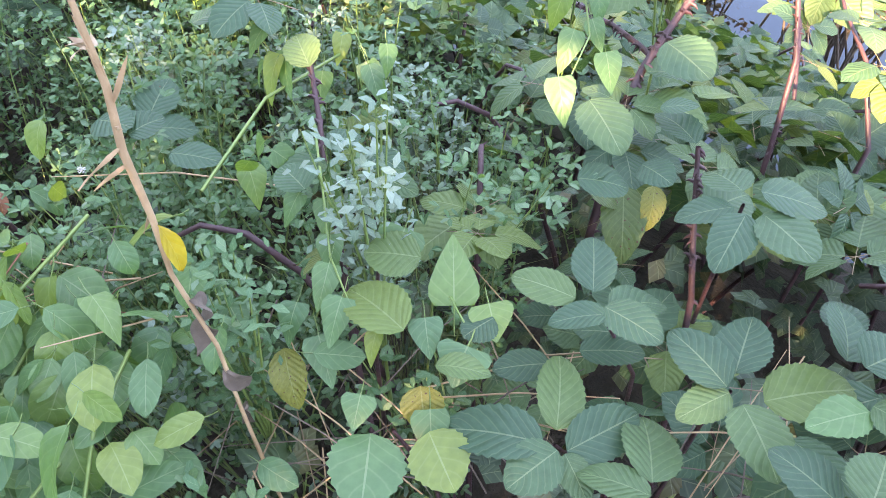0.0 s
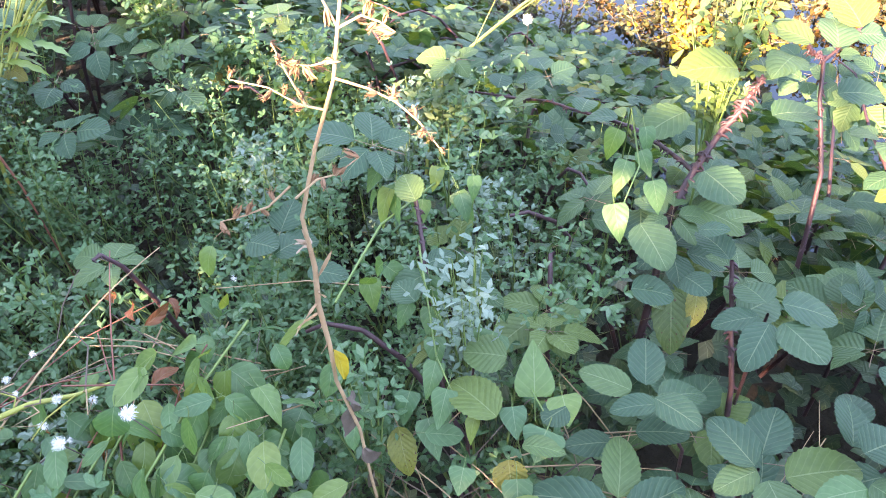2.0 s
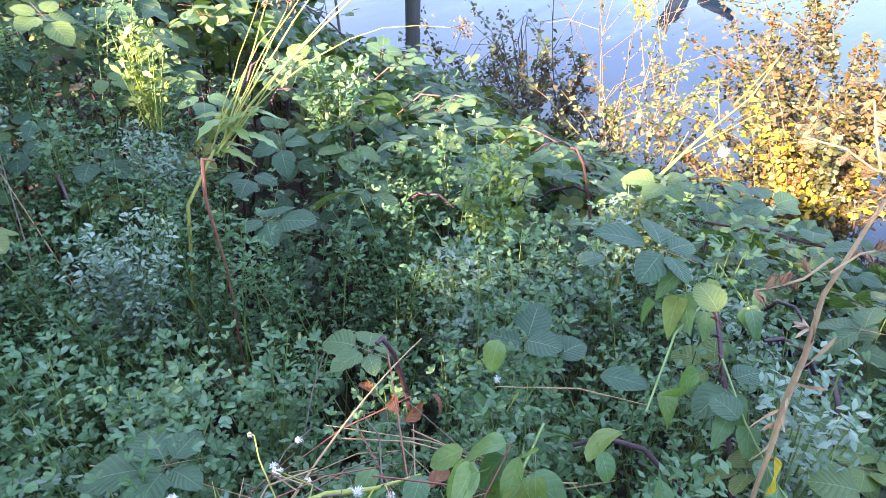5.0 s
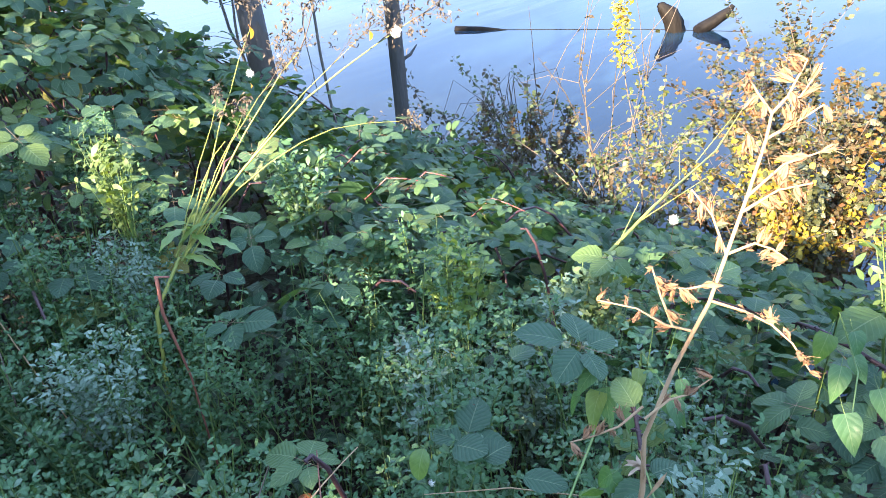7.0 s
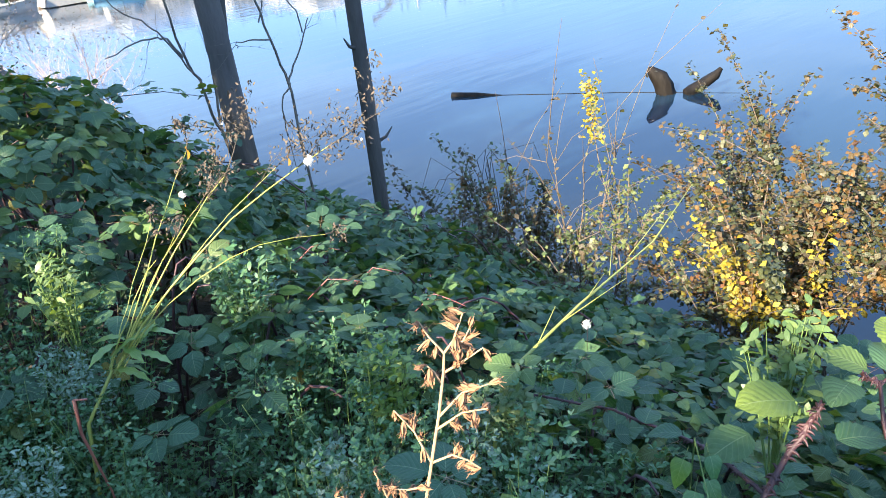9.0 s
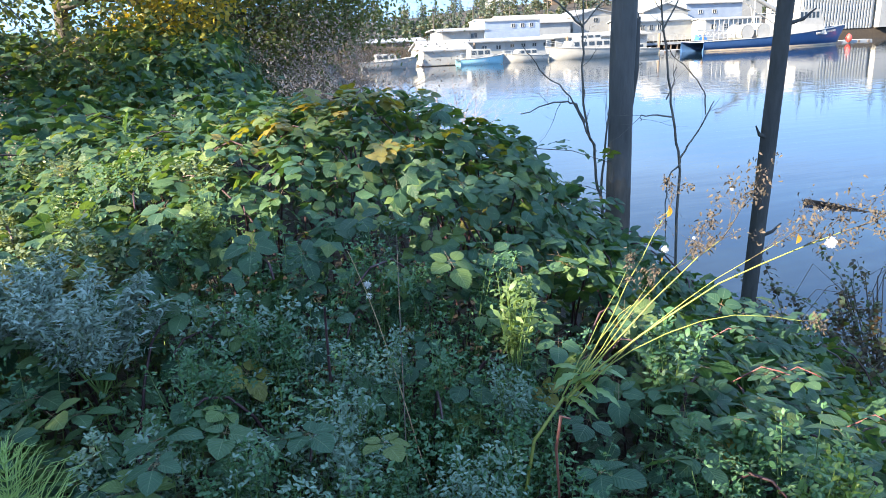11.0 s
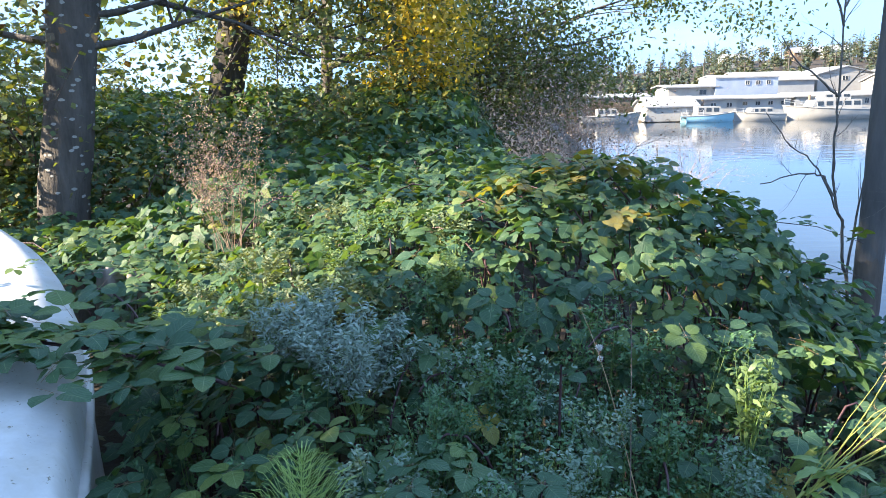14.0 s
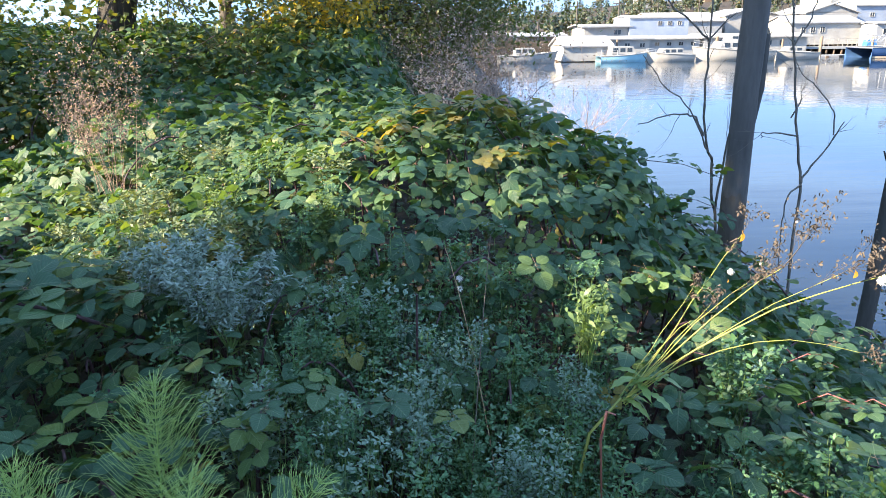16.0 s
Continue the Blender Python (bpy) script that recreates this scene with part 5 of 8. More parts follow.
single_leaves("bramble leaf with broad round dark leaflets", [(1.22, 0.2, 0.3), (1.19, 0.19, 0.7), (1.15, 0.18, 0.832)], [(1.146, 0.184, 0.84, 20, 4, 0.066, 0.34), (1.164, 0.184, 0.837, 79, 1, 0.065, 0.36), (1.146, 0.18, 0.835, -65, -1, 0.053, 0.31), (1.16, 0.155, 0.83, 133, 3, 0.079, 0.35), (1.139, 0.167, 0.84, -137, 2, 0.065, 0.39)], TOOTHED, **BR)
single_leaves("bramble with ribbed grey-green leaves catching the sky", [(1.36, 0.26, 0.3), (1.34, 0.26, 0.75), (1.306, 0.254, 0.88)], [(1.294, 0.259, 0.883, -43, -11, 0.054, 0.33), (1.311, 0.26, 0.89, 32, -17, 0.052, 0.45), (1.322, 0.247, 0.889, 155, -10, 0.063, 0.44), (1.29, 0.246, 0.885, -95, -12, 0.068, 0.3), (1.301, 0.234, 0.884, -155, 1, 0.064, 0.42), (1.264, 0.404, 0.856, 146, -8, 0.054, 0.5), (1.324, 0.364, 0.855, -165, 8, 0.042, 0.48), (1.334, 0.44, 0.895, -148, -8, 0.076, 0.37), (1.473, 0.426, 0.9, -161, -8, 0.07, 0.45), (1.403, 0.353, 0.9, 108, -17, 0.065, 0.35), (1.367, 0.376, 0.896, 162, 16, 0.038, 0.5), (1.139, 0.31, 0.779, 141, -1, 0.063, 0.3), (1.111, 0.324, 0.777, -49, 5, 0.056, 0.33)], TOOTHED, **BR)
single_leaves("young bramble with pale toothed leaves", [(0.99, 0.30, 0.3), (0.98, 0.36, 0.7), (0.96, 0.385, 0.798)], [(0.946, 0.397, 0.798, -127, -4, 0.065, 0.5), (0.977, 0.359, 0.801, -151, -10, 0.053, 0.5)], TOOTHED_PALE, **BR)
single_leaves("low bramble with broad toothed leaves beside the path", [(1.24, 0.10, 0.3), (1.25, 0.10, 0.75), (1.22, 0.08, 0.862)], [
    (1.233, 0.057, 0.86, -176, 10, 0.036, 0.5), (1.176, 0.092, 0.872, -171, 9, 0.037, 0.5), (1.195, 0.109, 0.884, 122, 8, 0.045, 0.55), (1.214, 0.119, 0.86, 63, 6, 0.058, 0.42), (1.269, 0.063, 0.872, -163, 7, 0.053, 0.38),
    (1.287, 0.087, 0.884, 19, 7, 0.049, 0.33), (1.311, 0.089, 0.86, 63, 9, 0.039, 0.45), (1.297, 0.084, 0.872, 127, 10, 0.036, 0.4), (1.282, 0.086, 0.884, -167, 11, 0.032, 0.36)], TOOTHED, **BR)
single_leaves("young bramble with pale green leaves beside the path", [(1.15, 0.05, 0.3), (1.16, 0.06, 0.75), (1.15, 0.06, 0.862)], [
    (1.093, 0.081, 0.86, 7, 6, 0.057, 0.4), (1.097, 0.068, 0.872, 84, 8, 0.042, 0.55), (1.144, 0.056, 0.884, 123, 6, 0.056, 0.3), (1.176, 0.042, 0.86, -157, 7, 0.047, 0.38), (1.179, 0.029, 0.872, -168, 7, 0.047, 0.38),
    (1.184, 0.041, 0.884, 30, 7, 0.05, 0.36), (1.209, 0.031, 0.86, 123, 10, 0.035, 0.5), (1.17, 0.092, 0.872, -54, 6, 0.055, 0.3)], TOOTHED_PALE + TOOTHED[:1], **BR)
single_leaves("bramble shoot with light green leaves", [(1.24, 0.06, 0.3), (1.23, 0.08, 0.7), (1.2, 0.1, 0.825)], [(1.137, 0.125, 0.835, -172, -2, 0.058, 0.3), (1.226, 0.082, 0.827, -55, -3, 0.074, 0.3), (1.264, 0.124, 0.833, 61, -8, 0.047, 0.42), (1.157, 0.068, 0.828, -90, -7, 0.038, 0.38)], TOOTHED_PALE + TOOTHED[:1], **BR)
single_leaves("bramble cane with old yellow-brown spotted leaves", [(1.40, 0.40, 0.3), (1.38, 0.40, 0.7), (1.355, 0.39, 0.785)], [(1.355, 0.389, 0.786, -122, -27, 0.086, 0.3), (1.371, 0.36, 0.792, -123, -24, 0.05, 0.3), (1.312, 0.407, 0.795, 142, -14, 0.036, 0.5), (1.008, 0.395, 0.796, -131, -28, 0.04, 0.5), (0.962, 0.527, 0.784, -140, -29, 0.059, 0.3)], TOOTHED_OLD, **BR)
single_leaves("bramble leaves mingled with bindweed", [(1.06, 0.52, 0.3), (1.05, 0.50, 0.7), (1.05, 0.48, 0.85)], [(1.062, 0.582, 0.883, 5, 14, 0.038, 0.55), (1.082, 0.456, 0.859, -36, 5, 0.052, 0.54), (1.01, 0.412, 0.864, 8, -7, 0.08, 0.33), (1.141, 0.577, 0.878, 172, -1, 0.044, 0.32), (1.125, 0.548, 0.876, 175, 3, 0.049, 0.3), (1.122, 0.618, 0.879, 120, 2, 0.038, 0.55), (1.073, 0.366, 0.854, -73, -5, 0.032, 0.55), (1.005, 0.374, 0.855, 150, 2, 0.046, 0.3), (0.999, 0.837, 0.878, 164, 7, 0.05, 0.48), (1.006, 0.791, 0.877, 106, 12, 0.041, 0.54), (1.162, 0.88, 0.899, 112, 7, 0.04, 0.55), (1.017, 0.734, 0.876, 153, -2, 0.057, 0.33)], TOOTHED, **BR)

# thick thorny canes standing among the near leaves
def thorny(label, runs, leaves, seed):
    """Canes through given places, with hooked thorns; leaflets as place, heading, tilt, size, young."""
    rng = random.Random(seed)
    a = runs[0][0][0]
    t = thing("bramble", (a[0], a[1], ground_z(a[0], a[1])), label, "bramble", "thick bramble canes")
    for pts, r in runs:
        g = Geo()
        pts = [Vector(p) for p in pts]
        fine = []
        for p, q in zip(pts, pts[1:]):
            fine += [p.lerp(q, s / 3) + Vector((rng.gauss(0, 0.002), rng.gauss(0, 0.002), rng.gauss(0, 0.002))) for s in range(3)]
        fine.append(pts[-1])
        n = len(fine) - 1
        g.tube([local(t, p) for p in fine], [r * (1 - 0.45 * i / n) for i in range(n + 1)], 7)
        for _ in range(9 * n):
            k = rng.randrange(n)
            p = local(t, fine[k].lerp(fine[k + 1], rng.random()))
            d = Vector((rng.gauss(0, 1), rng.gauss(0, 1), rng.gauss(0, 0.7))).normalized()
            g.tube([p + d * r * 0.5, p + d * r * 1.6, p + d * r * 2.3 - Vector((0, 0, r * 0.6))], [r * 0.55, r * 0.28, r * 0.04], 4)
        part("cane", g.mesh("cane", M_CANE), t)
    for x, y, z, hd_, tl, sz, young in leaves:
        o = part("leaf", rng.choice(YOUNG if young else BIG), t)
        o.matrix_basis = Matrix.Translation(-t.location) @ leaf_pose(x, y, z, hd_, tl, rng.gauss(0, 8), sz)
    return t


YB = leaf_mat("sunlit_young_bramble_leaf", [(0.0, (0.19, 0.26, 0.04)), (1.0, (0.25, 0.32, 0.05))], 8, 0.45, 0.45, spots=0.22, grain_scale=9)
YOUNG = [Geo().add(*blade(1.0, 0.42, 15, ovate, 0.05, 0.3, 0.15, 0.02, s, 5)[:3]).mesh("leaf", YB) for s in range(2)]
BIG = [Geo().add(*blade(1.0, 0.40, 15, ovate, 0.05, 0.25, 0.2, 0.02, 5 + s, 5)[:3]).mesh("leaf", M_BRAMBLE) for s in range(3)]
thorny("thick purple bramble cane with thorns and a sunlit leaf", [
    ([(1.43, 0.45, 0.55), (1.512, 0.48, 0.751), (1.589, 0.482, 0.807), (1.663, 0.466, 0.875), (1.69, 0.45, 0.93)], 0.0068),
    ([(1.58, 0.484, 0.80), (1.60, 0.55, 0.815), (1.612, 0.625, 0.814), (1.644, 0.805, 0.775), (1.623, 1.025, 0.73)], 0.0042)],
    [(1.60, 0.46, 0.985, -50, 12, 0.088, 1), (1.70, 0.45, 0.92, 60, 5, 0.085, 0), (1.62, 0.53, 0.875, -70, -5, 0.085, 0), (1.68, 0.42, 0.88, 130, 0, 0.085, 0), (1.55, 0.47, 0.80, 120, -15, 0.08, 0), (1.54, 0.45, 0.77, 160, -10, 0.085, 0), (1.50, 0.52, 0.76, -120, -10, 0.075, 0), (1.61, 0.64, 0.825, -30, 0, 0.06, 0), (1.62, 0.72, 0.80, 70, 0, 0.06, 0), (1.64, 0.82, 0.79, -60, 5, 0.06, 0), (1.63, 0.92, 0.77, 60, 5, 0.06, 0)], 1)
thorny("reddish bramble shoot with pale green leaves", [
    ([(1.62, 0.28, 0.5), (1.70, 0.33, 0.80), (1.79, 0.40, 0.93), (1.76, 0.42, 0.96)], 0.0045), ([(1.79, 0.40, 0.925), (1.86, 0.38, 0.96)], 0.003)],
    [(1.74, 0.43, 0.95, -90, 10, 0.075, 0), (1.78, 0.42, 0.955, -10, 20, 0.075, 0), (1.80, 0.39, 0.95, 60, 15, 0.08, 0), (1.86, 0.38, 0.96, 40, 20, 0.085, 1), (1.76, 0.36, 0.90, 140, 0, 0.075, 0), (1.88, 0.34, 0.95, 110, 10, 0.08, 0)], 2)
thorny("purple bramble cane rising through alfalfa", [([(0.97, 0.43, 0.3), (1.06, 0.55, 0.7), (1.13, 0.63, 0.86), (1.17, 0.68, 0.93)], 0.0045)], [(1.16, 0.67, 0.93, 30, 20, 0.05, 0), (1.12, 0.62, 0.86, -80, 0, 0.06, 0)], 3)
thorny("dark bramble cane among broad leaves", [([(1.26, 0.20, 0.3), (1.33, 0.27, 0.7), (1.38, 0.33, 0.86)], 0.005)], [(1.37, 0.33, 0.87, 20, 10, 0.06, 0), (1.34, 0.29, 0.82, 110, 0, 0.07, 0)], 4)
# bramble sprays that reach out from the mound
def spray(label, pts, leaves, seed, size=(0.05, 0.075)):
    rng = random.Random(seed)
    a = pts[0]
    t = thing("bramble", (a[0], a[1], ground_z(a[0], a[1])), label, "bramble", "brambles")
    ps_ = [Vector(p) for p in pts]
    g = Geo()
    g.tube([local(t, p) for p in ps_], [0.0045 * (1 - 0.7 * i / (len(ps_) - 1)) for i in range(len(ps_))], 5)
    part("cane", g.mesh("cane", M_CANE), t)
    for i in range(leaves):
        k = (0.15 + 0.85 * i / (leaves - 1)) * (len(ps_) - 1.001)
        c = ps_[int(k)].lerp(ps_[int(k) + 1], k % 1) + Vector((rng.gauss(0, 0.015), rng.gauss(0, 0.015), rng.gauss(0.01, 0.015)))
        o = part("leaf", rng.choice(PLAIN_LEAVES), t)
        o.matrix_basis = Matrix.Translation(-t.location) @ leaf_pose(c.x, c.y, c.z, rng.uniform(0, 360), rng.gauss(0, 20), rng.gauss(0, 20), rng.uniform(*size))


rng = random.Random(51)
for k, (a, c, lift) in enumerate((((1.3, 3.7, 1.0), (2.37, 3.83, 0.96), 0.12), ((1.3, 3.6, 0.95), (1.93, 3.9, 1.10), 0.1), ((1.4, 3.2, 0.85), (2.0, 3.2, 0.87), 0.1), ((1.5, 3.4, 0.8), (2.1, 3.4, 0.80), 0.08), ((1.6, 3.8, 0.75), (2.5, 4.0, 0.72), 0.12), ((1.3, 4.0, 1.0), (2.0, 4.3, 1.08), 0.1), ((1.6, 3.0, 0.7), (2.3, 3.1, 0.62), 0.1), ((1.8, 2.4, 0.55), (2.6, 2.6, 0.40), 0.14), ((2.0, 0.15, 0.52), (2.55, 0.42, 0.50), 0.08), ((1.95, 0.35, 0.58), (2.5, 0.6, 0.48), 0.1), ((1.9, 0.0, 0.6), (2.35, 0.30, 0.56), 0.08), ((2.1, -0.1, 0.5), (2.7, 0.25, 0.46), 0.08), ((1.75, 0.2, 0.68), (2.05, 0.45, 0.80), 0.04))):
    m = (Vector(a) + Vector(c)) / 2 + Vector((0, 0, lift))
    base = Vector((a[0], a[1], a[2] - 0.5))
    spray("bramble spray arching out from the bank", [base, a, Vector(a).lerp(m, 0.5) + Vector((0, 0, 0.03)), m, m.lerp(Vector(c), 0.5) + Vector((0, 0, 0.03)), c], 13, 300 + k)

# golden old leaves on the mound
rng = random.Random(12)
for cx, cy in ((0.95, 3.0), (0.79, 3.5), (0.55, 3.3), (1.05, 3.3)):
    b = thing("bramble", (cx, cy, 0), "bramble spray with yellow autumn leaves", "bramble", "brambles")
    g = Geo()
    cane(g, (0, 0, 0), (0.1, 0.1, canopy_z(cx, cy)), 1.1, 0.005)
    part("cane", g.mesh("cane", M_CANE), b)
    for _ in range(18):
        x, y = cx + rng.gauss(0, 0.16), cy + rng.gauss(0, 0.14)
        o = part("leaf", rng.choice(OLD_LEAVES), b)
        o.matrix_basis = Matrix.Translation(-b.location) @ leaf_pose(x, y, canopy_z(x, y) + 0.04, rng.uniform(0, 360), rng.gauss(-10, 20), rng.gauss(0, 20), rng.uniform(0.04, 0.07))

# dry stalk with brown seed heads
ds = thing("dry_stalk", (0.887, 0.489, 0.1), "dry straw-coloured weed stalk with shrivelled seed heads", "weed stalk")
M_HEAD = plain_mat("shrivelled_seed_head", (0.17, 0.088, 0.046), (0.34, 0.19, 0.10), 60, 0.85)
STEM = [(0.887, 0.489, 0.1), (0.887, 0.489, 0.727), (0.889, 0.492, 0.806), (0.893, 0.494, 0.90), (0.887, 0.501, 0.985), (0.891, 0.501, 1.035), (0.892, 0.502, 1.088), (0.898, 0.501, 1.129), (0.90, 0.503, 1.18),
        (0.92, 0.495, 1.235), (0.94, 0.484, 1.285), (0.949, 0.479, 1.325), (0.957, 0.475, 1.358), (0.964, 0.471, 1.394), (0.967, 0.471, 1.409)]
g = Geo()
g.tube([local(ds, p) for p in STEM], [0.002, 0.002, 0.0018, 0.0018, 0.0019, 0.0023, 0.0026, 0.0023, 0.0017, 0.0015, 0.0014, 0.0013, 0.0012, 0.0011, 0.0009], 7)
part("stem", g.mesh("stem", M_STRAW), ds)
rng = random.Random(5)


def seed_head(seed):
    """A shrivelled flower head: a narrow folded cup of papery bracts with a ragged tip, along +y."""
    r = random.Random(seed)
    g = Geo()
    g.tube([(0, 0, 0), (0, 0.0018, 0), (0, 0.0045, 0), (0, 0.008, 0.0003)], [0.0005, 0.0012, 0.0013, 0.0007], 6)
    for k in range(6):
        b = blade(r.uniform(0.0075, 0.0115), 0.0011, 4, oblong, 0, 0.9, r.uniform(-0.1, 0.35), 0.04, r.random(), 3)
        g.add(*place(b, pose(0, 0.001, 0, 0, 60 * k, 0) @ pose(0, 0, 0.0009, r.uniform(-4, 16), 0, r.gauss(0, 7)))[:3])
    for k in range(7):
        d = Vector((r.gauss(0, 0.25), 1, r.gauss(0, 0.25))).normalized()
        g.tube([(0, 0.006, 0), tuple(d * r.uniform(0.010, 0.014))], [0.0003, 0.0001], 3)
    return g.mesh("seed_head", M_HEAD)


HEADS = [seed_head(k) for k in range(5)]
for pts, n in (([(0.94, 0.483, 1.286), (0.953, 0.466, 1.278), (0.962, 0.451, 1.269), (0.969, 0.438, 1.255), (0.975, 0.426, 1.234)], 9),
               ([(0.933, 0.49, 1.262), (0.922, 0.505, 1.267), (0.912, 0.521, 1.279), (0.897, 0.543, 1.285)], 7),
               ([(0.898, 0.504, 1.211), (0.882, 0.513, 1.198), (0.865, 0.523, 1.195), (0.851, 0.531, 1.195)], 5),
               ([(0.899, 0.503, 1.199), (0.915, 0.494, 1.211), (0.928, 0.487, 1.211), (0.944, 0.478, 1.221)], 5),
               ([(0.925, 0.501, 1.266), (0.922, 0.51, 1.29), (0.92, 0.516, 1.31)], 5),
               ([(0.942, 0.484, 1.298), (0.933, 0.496, 1.294), (0.927, 0.503, 1.295)], 5),
               ([(0.948, 0.48, 1.319), (0.944, 0.49, 1.346), (0.938, 0.502, 1.363)], 7),
               ([(0.948, 0.48, 1.319), (0.958, 0.467, 1.327), (0.964, 0.458, 1.323), (0.969, 0.45, 1.316)], 7),
               ([(0.954, 0.476, 1.348), (0.968, 0.461, 1.362), (0.979, 0.446, 1.366)], 7),
               ([(0.957, 0.475, 1.358), (0.97, 0.461, 1.378), (0.982, 0.446, 1.385)], 6),
               ([(0.967, 0.471, 1.409), (0.962, 0.479, 1.422), (0.96, 0.485, 1.433)], 5),
               ([(0.967, 0.471, 1.409), (0.972, 0.465, 1.419), (0.975, 0.463, 1.428), (0.979, 0.46, 1.439)], 5),
               ([(0.965, 0.471, 1.394), (0.973, 0.46, 1.403), (0.984, 0.449, 1.413)], 5),
               ([(0.971, 0.466, 1.418), (0.976, 0.46, 1.418), (0.98, 0.456, 1.428)], 4),
               ([(0.962, 0.473, 1.386), (0.961, 0.478, 1.394), (0.958, 0.482, 1.40)], 4)):
    g = Geo()
    ps_ = [local(ds, p) for p in pts]
    g.tube(ps_, [0.0011 * (1 - 0.5 * i / (len(ps_) - 1)) for i in range(len(ps_))], 5)
    tw = part("twig", g.mesh("twig", M_STRAW), ds)
    for i in range(n):
        k = (0.25 + 0.75 * i / (n - 1)) * (len(ps_) - 1.001)
        c = ps_[int(k)].lerp(ps_[int(k) + 1], k % 1)
        o = part("seed_head", HEADS[rng.randrange(5)], tw, kind="stuff")
        o.matrix_basis = leaf_pose(c.x, c.y, c.z, rng.uniform(0, 360), rng.gauss(62, 25) if rng.random() < 0.6 else rng.gauss(-55, 25), rng.uniform(0, 360), rng.uniform(0.75, 1.25))
# shredded husk and withered leaves on the lower stem
for k in range(7):
    g = Geo()
    hb = blade(rng.uniform(0.02, 0.04), 0.0016, 6, oblong, 0, 0.9, 0.05, 0.03, k)
    c = local(ds, Vector((0.898, 0.501, 1.129)).lerp(Vector((0.89, 0.501, 1.03)), k / 8))
    g.add(*place(hb, leaf_pose(c.x, c.y, c.z, 55 * k, rng.gauss(86, 5), 30 * k, 1))[:3])
    part("husk", g.mesh("husk", M_STRAW), ds, "pale shredded husk")
for k in range(5):
    g = Geo()
    hb = blade(rng.uniform(0.010, 0.018), 0.0018, 6, oblong, 0, 0.9, 0.5, 0.1, 20 + k)
    c = local(ds, (0.899, 0.503, 1.15))
    g.add(*place(hb, leaf_pose(c.x, c.y, c.z, -60 + 25 * k, rng.gauss(5, 25), 40 * k, 1))[:3])
    part("husk", g.mesh("husk", M_BAREWOOD), ds, "pale curled husk")
c = local(ds, (0.891, 0.498, 1.032))
o = part("leaf", Geo().add(*blade(0.042, 0.0075, 8, oblong, 0, 0.9, 0.25, 0.05, 3, 5)[:3]).mesh("leaf", M_GOLD), ds, "withered yellow leaf")
o.matrix_basis = leaf_pose(c.x, c.y, c.z, 170, -72, 0, 1)
for z, a in ((0.96, 120), (0.93, 60), (0.87, 200), (0.80, 100)):
    o = part("leaf", Geo().add(*blade(0.035, 0.010, 7, oblong, 0, 0.7, 0.7, 0.09, int(a), 5)[:3]).mesh("leaf", M_DEAD), ds, "shrivelled brown leaf")
    o.matrix_basis = leaf_pose(0.003, 0.006, z - 0.1, a, -60, 20, 1)


def fluff(g, c, r, rng, n=60, mi=0):
    """A soft ragged ball of fine hairs."""
    skew = Vector((rng.gauss(0, 0.3), rng.gauss(0, 0.3), rng.gauss(0, 0.3)))
    for _ in range(n * 3):
        d = (Vector((rng.gauss(0, 1), rng.gauss(0, 1), rng.gauss(0, 1))).normalized() + skew) * r * rng.uniform(0.35, 1.0)
        g.tube([Vector(c) + d * 0.1, Vector(c) + d], [r * 0.035, r * 0.02], 3, mi)


# yellow-green weed whose stalks lean to the water and end in seeding twigs
cl = thing("yellow_stalk_clump", (0.92, 1.65, 0.3), "yellowing weed with leaning stalks and dead seeding twigs", "weed clump")
rng = random.Random(6)
J = Vector((1.003, 1.672, 0.868))
g = Geo()
g.tube([local(cl, p) for p in ((0.86, 1.63, 0.5), (0.916, 1.65, 0.784), J)], [0.0045, 0.0042, 0.0038], 7)
part("main_stem", g.mesh("main_stem", M_YSTEM), cl)
M_TWIG = plain_mat("dead_seeding_twig", (0.04, 0.031, 0.022), (0.105, 0.082, 0.06), 20, 0.85)
CURL = blade(0.0085, 0.0022, 3, ovate, 0, 0.9, 0.9, 0, 0, 3)
STALKS = [((1.349, 1.802, 1.25), 0.012, 0.0028, 0.10), ((1.336, 1.582, 1.231), 0.028, 0.0032, 0.20), ((1.52, 1.44, 1.26), 0.055, 0.0036, 0.22), ((1.50, 1.50, 1.045), 0.085, 0.0022, 0.06), ((1.23, 1.70, 1.10), 0.012, 0.0022, 0.06),
          ((1.20, 1.74, 1.13), 0.006, 0.0018, 0.05), ((1.30, 1.66, 1.17), 0.03, 0.0024, 0.16), ((1.16, 1.66, 1.08), 0.012, 0.0024, 0.0), ((1.42, 1.50, 1.24), 0.04, 0.002, 0.2)]
